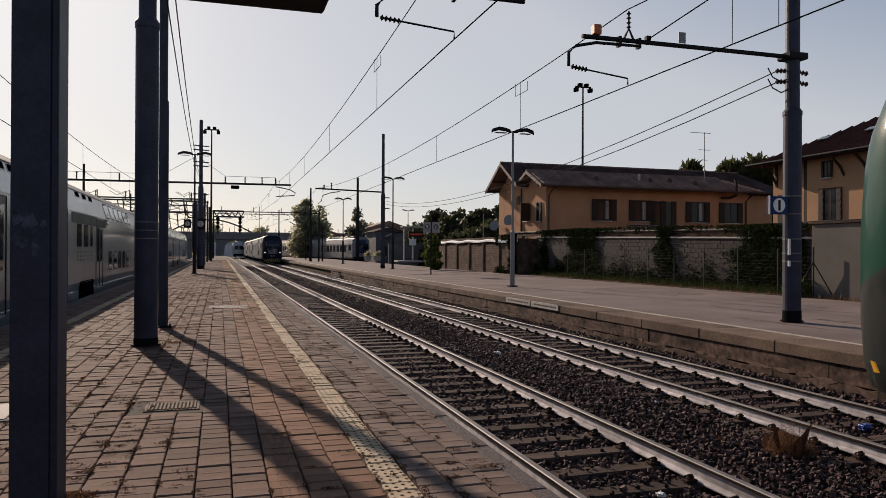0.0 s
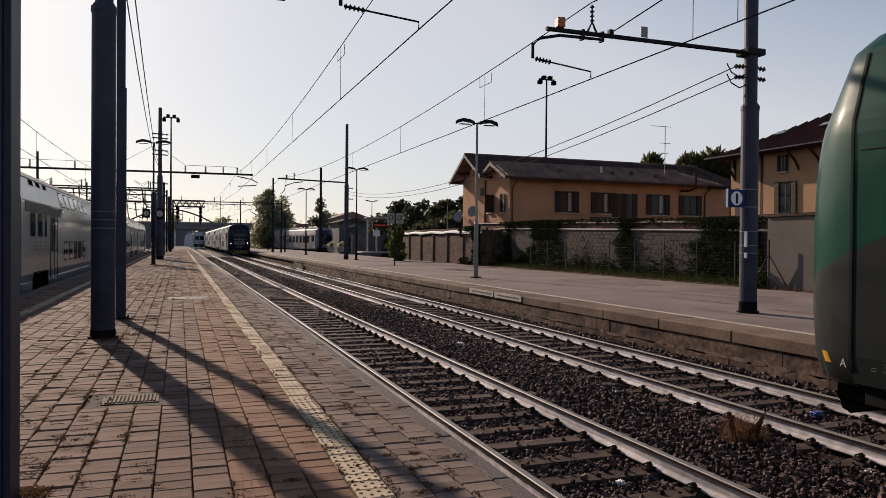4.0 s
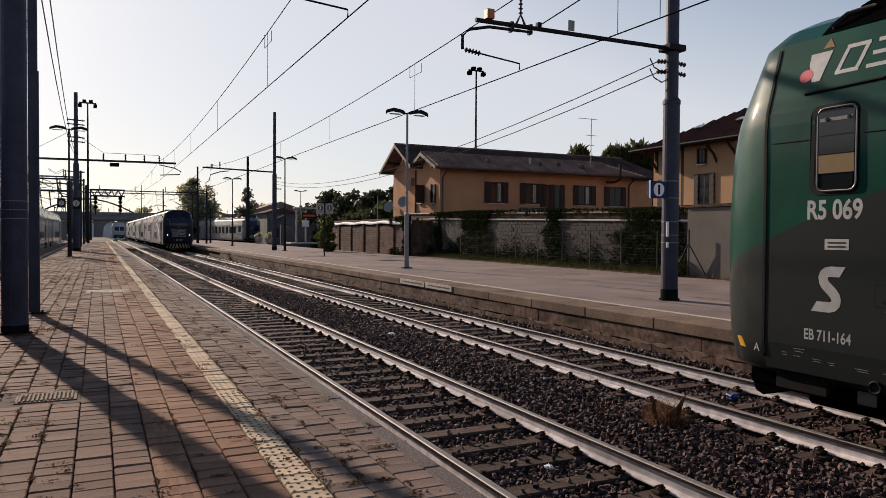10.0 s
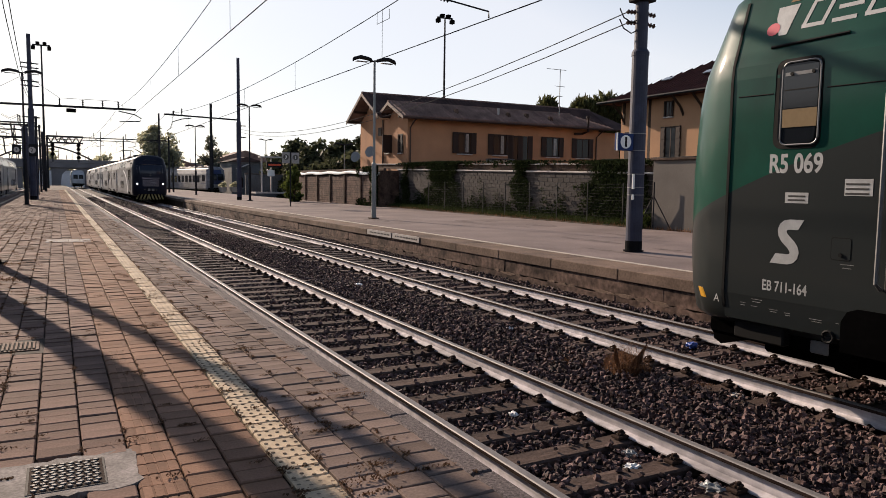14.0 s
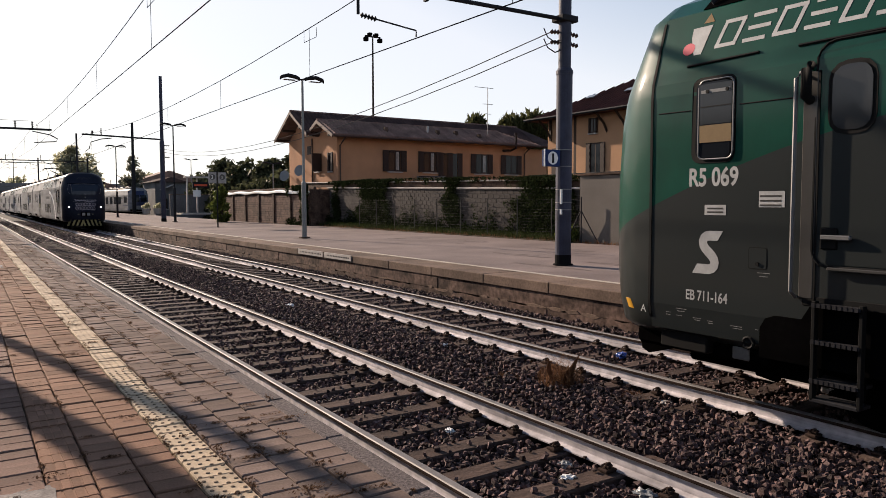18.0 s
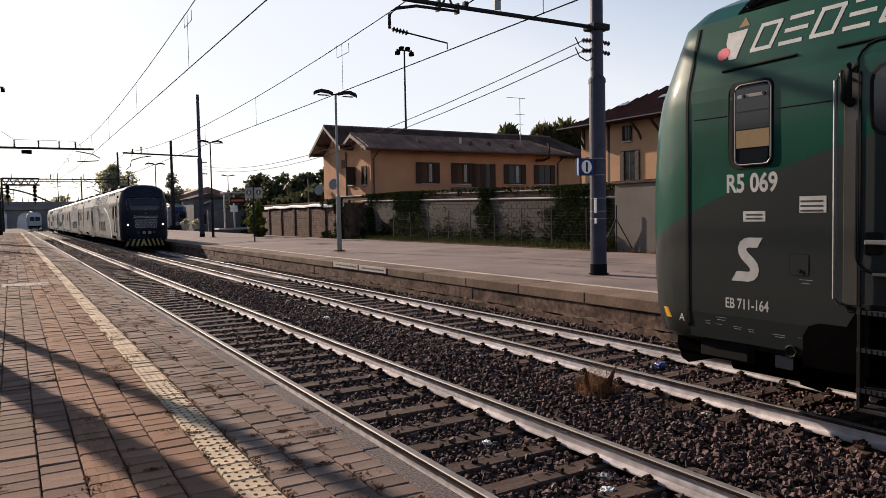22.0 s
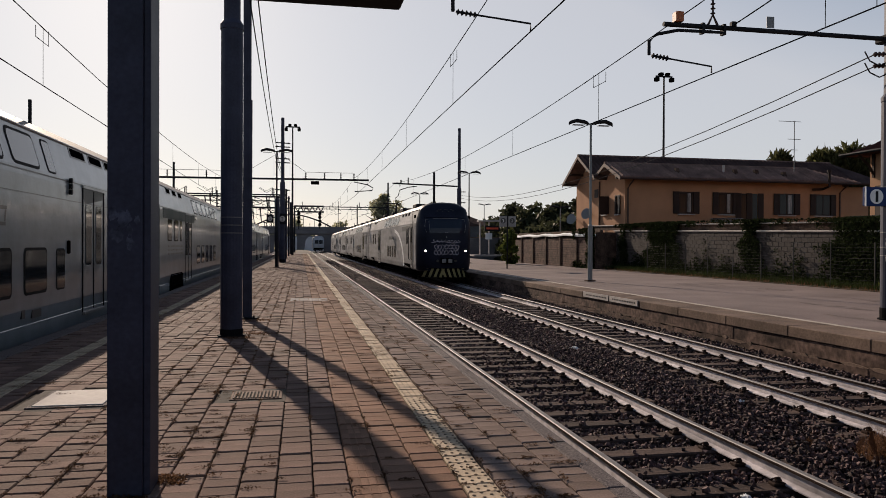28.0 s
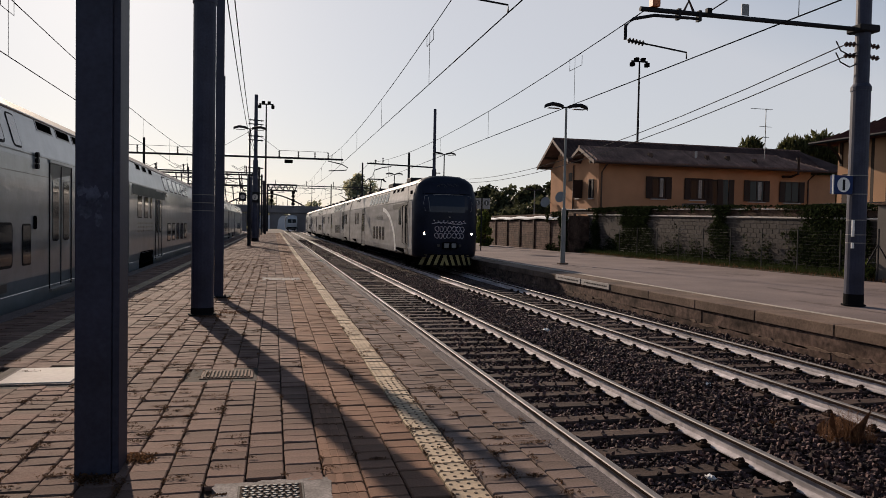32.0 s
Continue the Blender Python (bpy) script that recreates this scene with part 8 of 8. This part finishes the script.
stones("ballast_toe", 7000, (8.5, 8.95, 3, 35, 1.2), 0.055, 6, z=-0.70, zvar=0.06)
stones("ballast_on_sleepers", 2600, (2.3, 8.6, 1.5, 14, 1.2), 0.042, 8, z=-0.70, zvar=0.008, avoid=AV)
stones("ballast_behind", 9000, (2.0, 8.95, -9, 1.6, 1.0), 0.075, 9, z=-0.772, avoid=AV)
stones("ballast_west", 6000, (-13, -3.95, 20, 90, 1.3), 0.13, 4, avoid=rails_of(TRACKS["left"]))


def sleepers(track, y0, y1, near):
    b = B(-1.27, 1.27, -0.115, 0.115, -0.30, -0.165, 0.015)
    me = bpy.data.meshes.new("sleeper")
    b.to_mesh(me)
    b.free()
    me.materials.append(M_SLEEPER)
    c = bmesh.new()
    box(c, -0.06, 0.06, -0.05, 0.05, -0.163, -0.135, 0.006)
    tube(c, [(-0.045, -0.03, -0.15), (-0.03, -0.03, -0.118), (0.02, -0.03, -0.112), (0.035, 0.0, -0.115), (0.02, 0.03, -0.112), (-0.03, 0.03, -0.118), (-0.045, 0.03, -0.15)], 0.010, 5)
    box(c, -0.02, 0.03, -0.012, 0.012, -0.14, -0.092, 0.004)
    mc = bpy.data.meshes.new("rail_clip")
    c.to_mesh(mc)
    c.free()
    mc.materials.append(M_RUST)
    rng_ = random.Random(int(y0 * 7 + 100))
    y = y0
    while y < y1:
        o = new("sleeper", me)
        o.parent = track
        o.location = (rng_.uniform(-0.03, 0.03), y + rng_.uniform(-0.03, 0.03), rng_.uniform(-0.006, 0.006) - 0.004)
        o.rotation_euler = (0, 0, rng_.uniform(-0.02, 0.02))
        if y < near:
            for s in (-1, 1):
                for q in (-0.115, 0.115):
                    k = new("rail_clip", mc)
                    k.parent = track
                    k.location = (s * 0.7525 + q, o.location.y, 0)
        y += 0.60


sleepers(track_a, -8.0, 72, 22)
sleepers(track_b, -8.4, 72, 24)
sleepers(track_l, 22.0, 60, 0)


def paver_field():
    t = thing("pavement_island", "brownish concrete paver field with open weedy joints", "pavement", kind="structure")
    rng_ = random.Random(4)
    W = 0.215
    cols = []
    for i in range(3):
        cols.append((1.155 + i * 0.205 + 0.1025, 0.205, M_GREYPAVER))
    cols.append((1.045, 0.205, M_TACTILE))
    x = 0.94
    for i in range(17):
        cols.append((x - W / 2, W, M_ORANGE if i < 3 else M_PAVER))
        x -= W
    cols.append((x - 0.10, 0.20, M_TACTILE))
    x -= 0.2
    while x > EDGE_W + 0.30:
        cols.append((x - W / 2, W, M_PAVER))
        x -= W
    pool = {}

    def piece_mesh(m, w, ribbed):
        k = (m.name, round(w, 3), ribbed)
        if k not in pool:
            b = B(-w / 2 + 0.0045, w / 2 - 0.0045, -0.075 + 0.0045, 0.075 - 0.0045, -0.028, 0.0, 0.006)
            if m is M_TACTILE:
                for i in range(4):
                    for j in range(4):
                        if (i + j) % 2 == 0:
                            px, py = -w / 2 + w * (i + 0.5) / 4, -0.075 + 0.15 * (j + 0.5) / 4
                            tube(b, [(px, py, 0.0), (px, py, 0.005)], [0.012, 0.008], 7, True, 1)
            if ribbed:
                for px in (-0.072, -0.024, 0.024, 0.072):
                    box(b, px - 0.019, px + 0.019, -0.068, 0.068, -0.002, 0.003)
            me = bpy.data.meshes.new("paver")
            b.to_mesh(me)
            b.free()
            me.materials.append(m)
            if m is M_TACTILE:
                me.materials.append(M_STUD)
            pool[k] = me
        return pool[k]
    far = {}
    count = 0
    holes = ((-0.20, 0.21, 3.66, 4.00), (-0.66, -0.14, 6.84, 7.26), (-2.34, -1.65, 6.79, 7.57))
    for cx, w, m in cols:
        y = -9.0 + (0.075 if round(cx / W) % 2 else 0.0) + rng_.uniform(-0.012, 0.012)
        while y < 110:
            step = 0.150 if y < 45 else 0.30
            y += step
            if any(a < cx + w * 0.3 and cx - w * 0.3 < c and d < y + 0.08 and y - 0.08 < e for a, c, d, e in holes):
                continue
            dz = rng_.uniform(-0.006, 0.005)
            if 3.3 < y < 6.6 and cx > -2.3 and count < 300:
                o = new("paver", piece_mesh(m, w, 0.30 < cx < 0.51))
                o.parent = t
                o.location = (cx, y, dz - 0.001)
                o.rotation_euler = (rng_.gauss(0, 0.008), rng_.gauss(0, 0.007), rng_.gauss(0, 0.01))
                count += 1
                continue
            V, F = far.setdefault(m.name, ([], []))
            o = len(V)
            a, c, h = w / 2 - 0.0045, step / 2 - 0.0045, 0.007
            t1, t2 = rng_.gauss(0, 0.0016), rng_.gauss(0, 0.0016)
            for (px, py) in ((-a, -c), (a, -c), (a, c), (-a, c)):
                V.append((cx + px, y + py, -0.028))
            for (px, py) in ((-a, -c), (a, -c), (a, c), (-a, c)):
                V.append((cx + px, y + py, dz - 0.005))
            for (px, py) in ((-a + h, -c + h), (a - h, -c + h), (a - h, c - h), (-a + h, c - h)):
                V.append((cx + px, y + py, dz + t1 * (1 if px > 0 else -1) + t2 * (1 if py > 0 else -1)))
            for k in range(4):
                j = (k + 1) % 4
                F.append((o + k, o + j, o + 4 + j, o + 4 + k))
                F.append((o + 4 + k, o + 4 + j, o + 8 + j, o + 8 + k))
            F.append((o + 8, o + 9, o + 10, o + 11))
    by = {m.name: m for m in (M_PAVER, M_GREYPAVER, M_ORANGE, M_TACTILE)}
    for k, (V, F) in far.items():
        raw("paver_rows", V, F, by[k], t, kind="stuff")
    # kerb stones along both edges
    for s, x0, x1 in ((1, 1.772, EDGE_E), (-1, EDGE_W, EDGE_W + 0.26)):
        y = -9.0
        while y < 110:
            L = 1.0 if y < 30 else 4.0
            part("kerb_stone", B(x0, x1, y + 0.004, y + L - 0.004, -0.30, 0.0 + rng_.uniform(-0.002, 0.002), 0.012), M_KERB, t)
            y += L
    part("edge_wall", B(EDGE_E - 0.05, EDGE_E - 0.02, 0, 110, -0.97, -0.3), M_CONC_DARK, t)


paver_field()
V_, F_ = [], []
for cx in (1.045, -2.815):
    y_ = 1.2
    while y_ < 22:
        for i in range(4):
            px, py = cx - 0.0775 + i * 0.052, y_ + (0.0275 if i % 2 else 0)
            if not (3.3 < y_ < 6.6 and cx > 0):
                o_ = len(V_)
                V_ += [(px + 0.011 * math.cos(q * 1.257), py + 0.010 * math.sin(q * 1.257), 0.006) for q in range(5)]
                F_.append(tuple(range(o_, o_ + 5)))
        y_ += 0.055
raw("tactile_studs", V_, F_, M_STUD, None, "small raised studs of the tactile strip", "stuff", "stud")
# weeds in the joints
r_ = np.random.RandomState(77)
n_ = 1350
wx = np.concatenate([r_.uniform(-1.5, -0.2, 600), r_.uniform(0.80, 1.75, 250), r_.uniform(-3, 1.75, 500)])
wy = 3.0 + 26 * r_.random_sample(n_) ** 1.4
V_, F_ = [], []
for x_, y_ in zip(wx, wy):
    along = r_.random_sample() < 0.45          # in a joint along the rows, or across them
    if along:
        x_ = round((x_ - 0.94) / 0.215) * 0.215 + 0.94
    else:
        y_ = round(y_ / 0.15) * 0.15
    big = r_.uniform(0.5, 1.4) * (1.9 if r_.random_sample() < 0.07 else 1.0)
    for k in range(int(26 * big) + 4):
        o_ = len(V_)
        ox, oy = (r_.normal(0, 0.009), r_.normal(0, 0.028)) if along else (r_.normal(0, 0.032), r_.normal(0, 0.009))
        ox, oy, hz = ox * big, oy * big, r_.uniform(0.0, 0.012) * big
        a_, q_ = r_.uniform(0, 6.28), r_.uniform(0.004, 0.012)
        ux, uy = math.cos(a_) * q_, math.sin(a_) * q_
        V_ += [(x_ + ox - ux, y_ + oy - uy, hz), (x_ + ox - uy * 0.6, y_ + oy + ux * 0.6, hz + 0.004), (x_ + ox + ux, y_ + oy + uy, hz + 0.008), (x_ + ox + uy * 0.6, y_ + oy - ux * 0.6, hz + 0.002)]
        F_.append((o_, o_ + 1, o_ + 2, o_ + 3))
raw("joint_weeds", V_, F_, M_DRYWEED, None, "dry brown weeds in the paver joints", "stuff", "weed")

# ---- movement ----
COMING_Y = [(0, 107), (1, 105), (2, 102.6), (3.2, 99.4), (4.5, 95.2), (6, 90), (7.5, 84.4), (9, 79.2), (11, 74.3), (13, 70), (15.5, 64.3), (17, 60.1), (19, 55.4), (21, 50.7), (23, 46.9), (24.5, 43.6), (26.5, 39.4), (28, 36.2), (29, 34.5), (30, 32.9), (31, 31.4), (32, 30.0)]


def motions():
    walk(coming, [(t, pose(TRACKS["b"], y + 0.95, RAIL_Z, 0, 0, 180)) for t, y in COMING_Y])


motions()
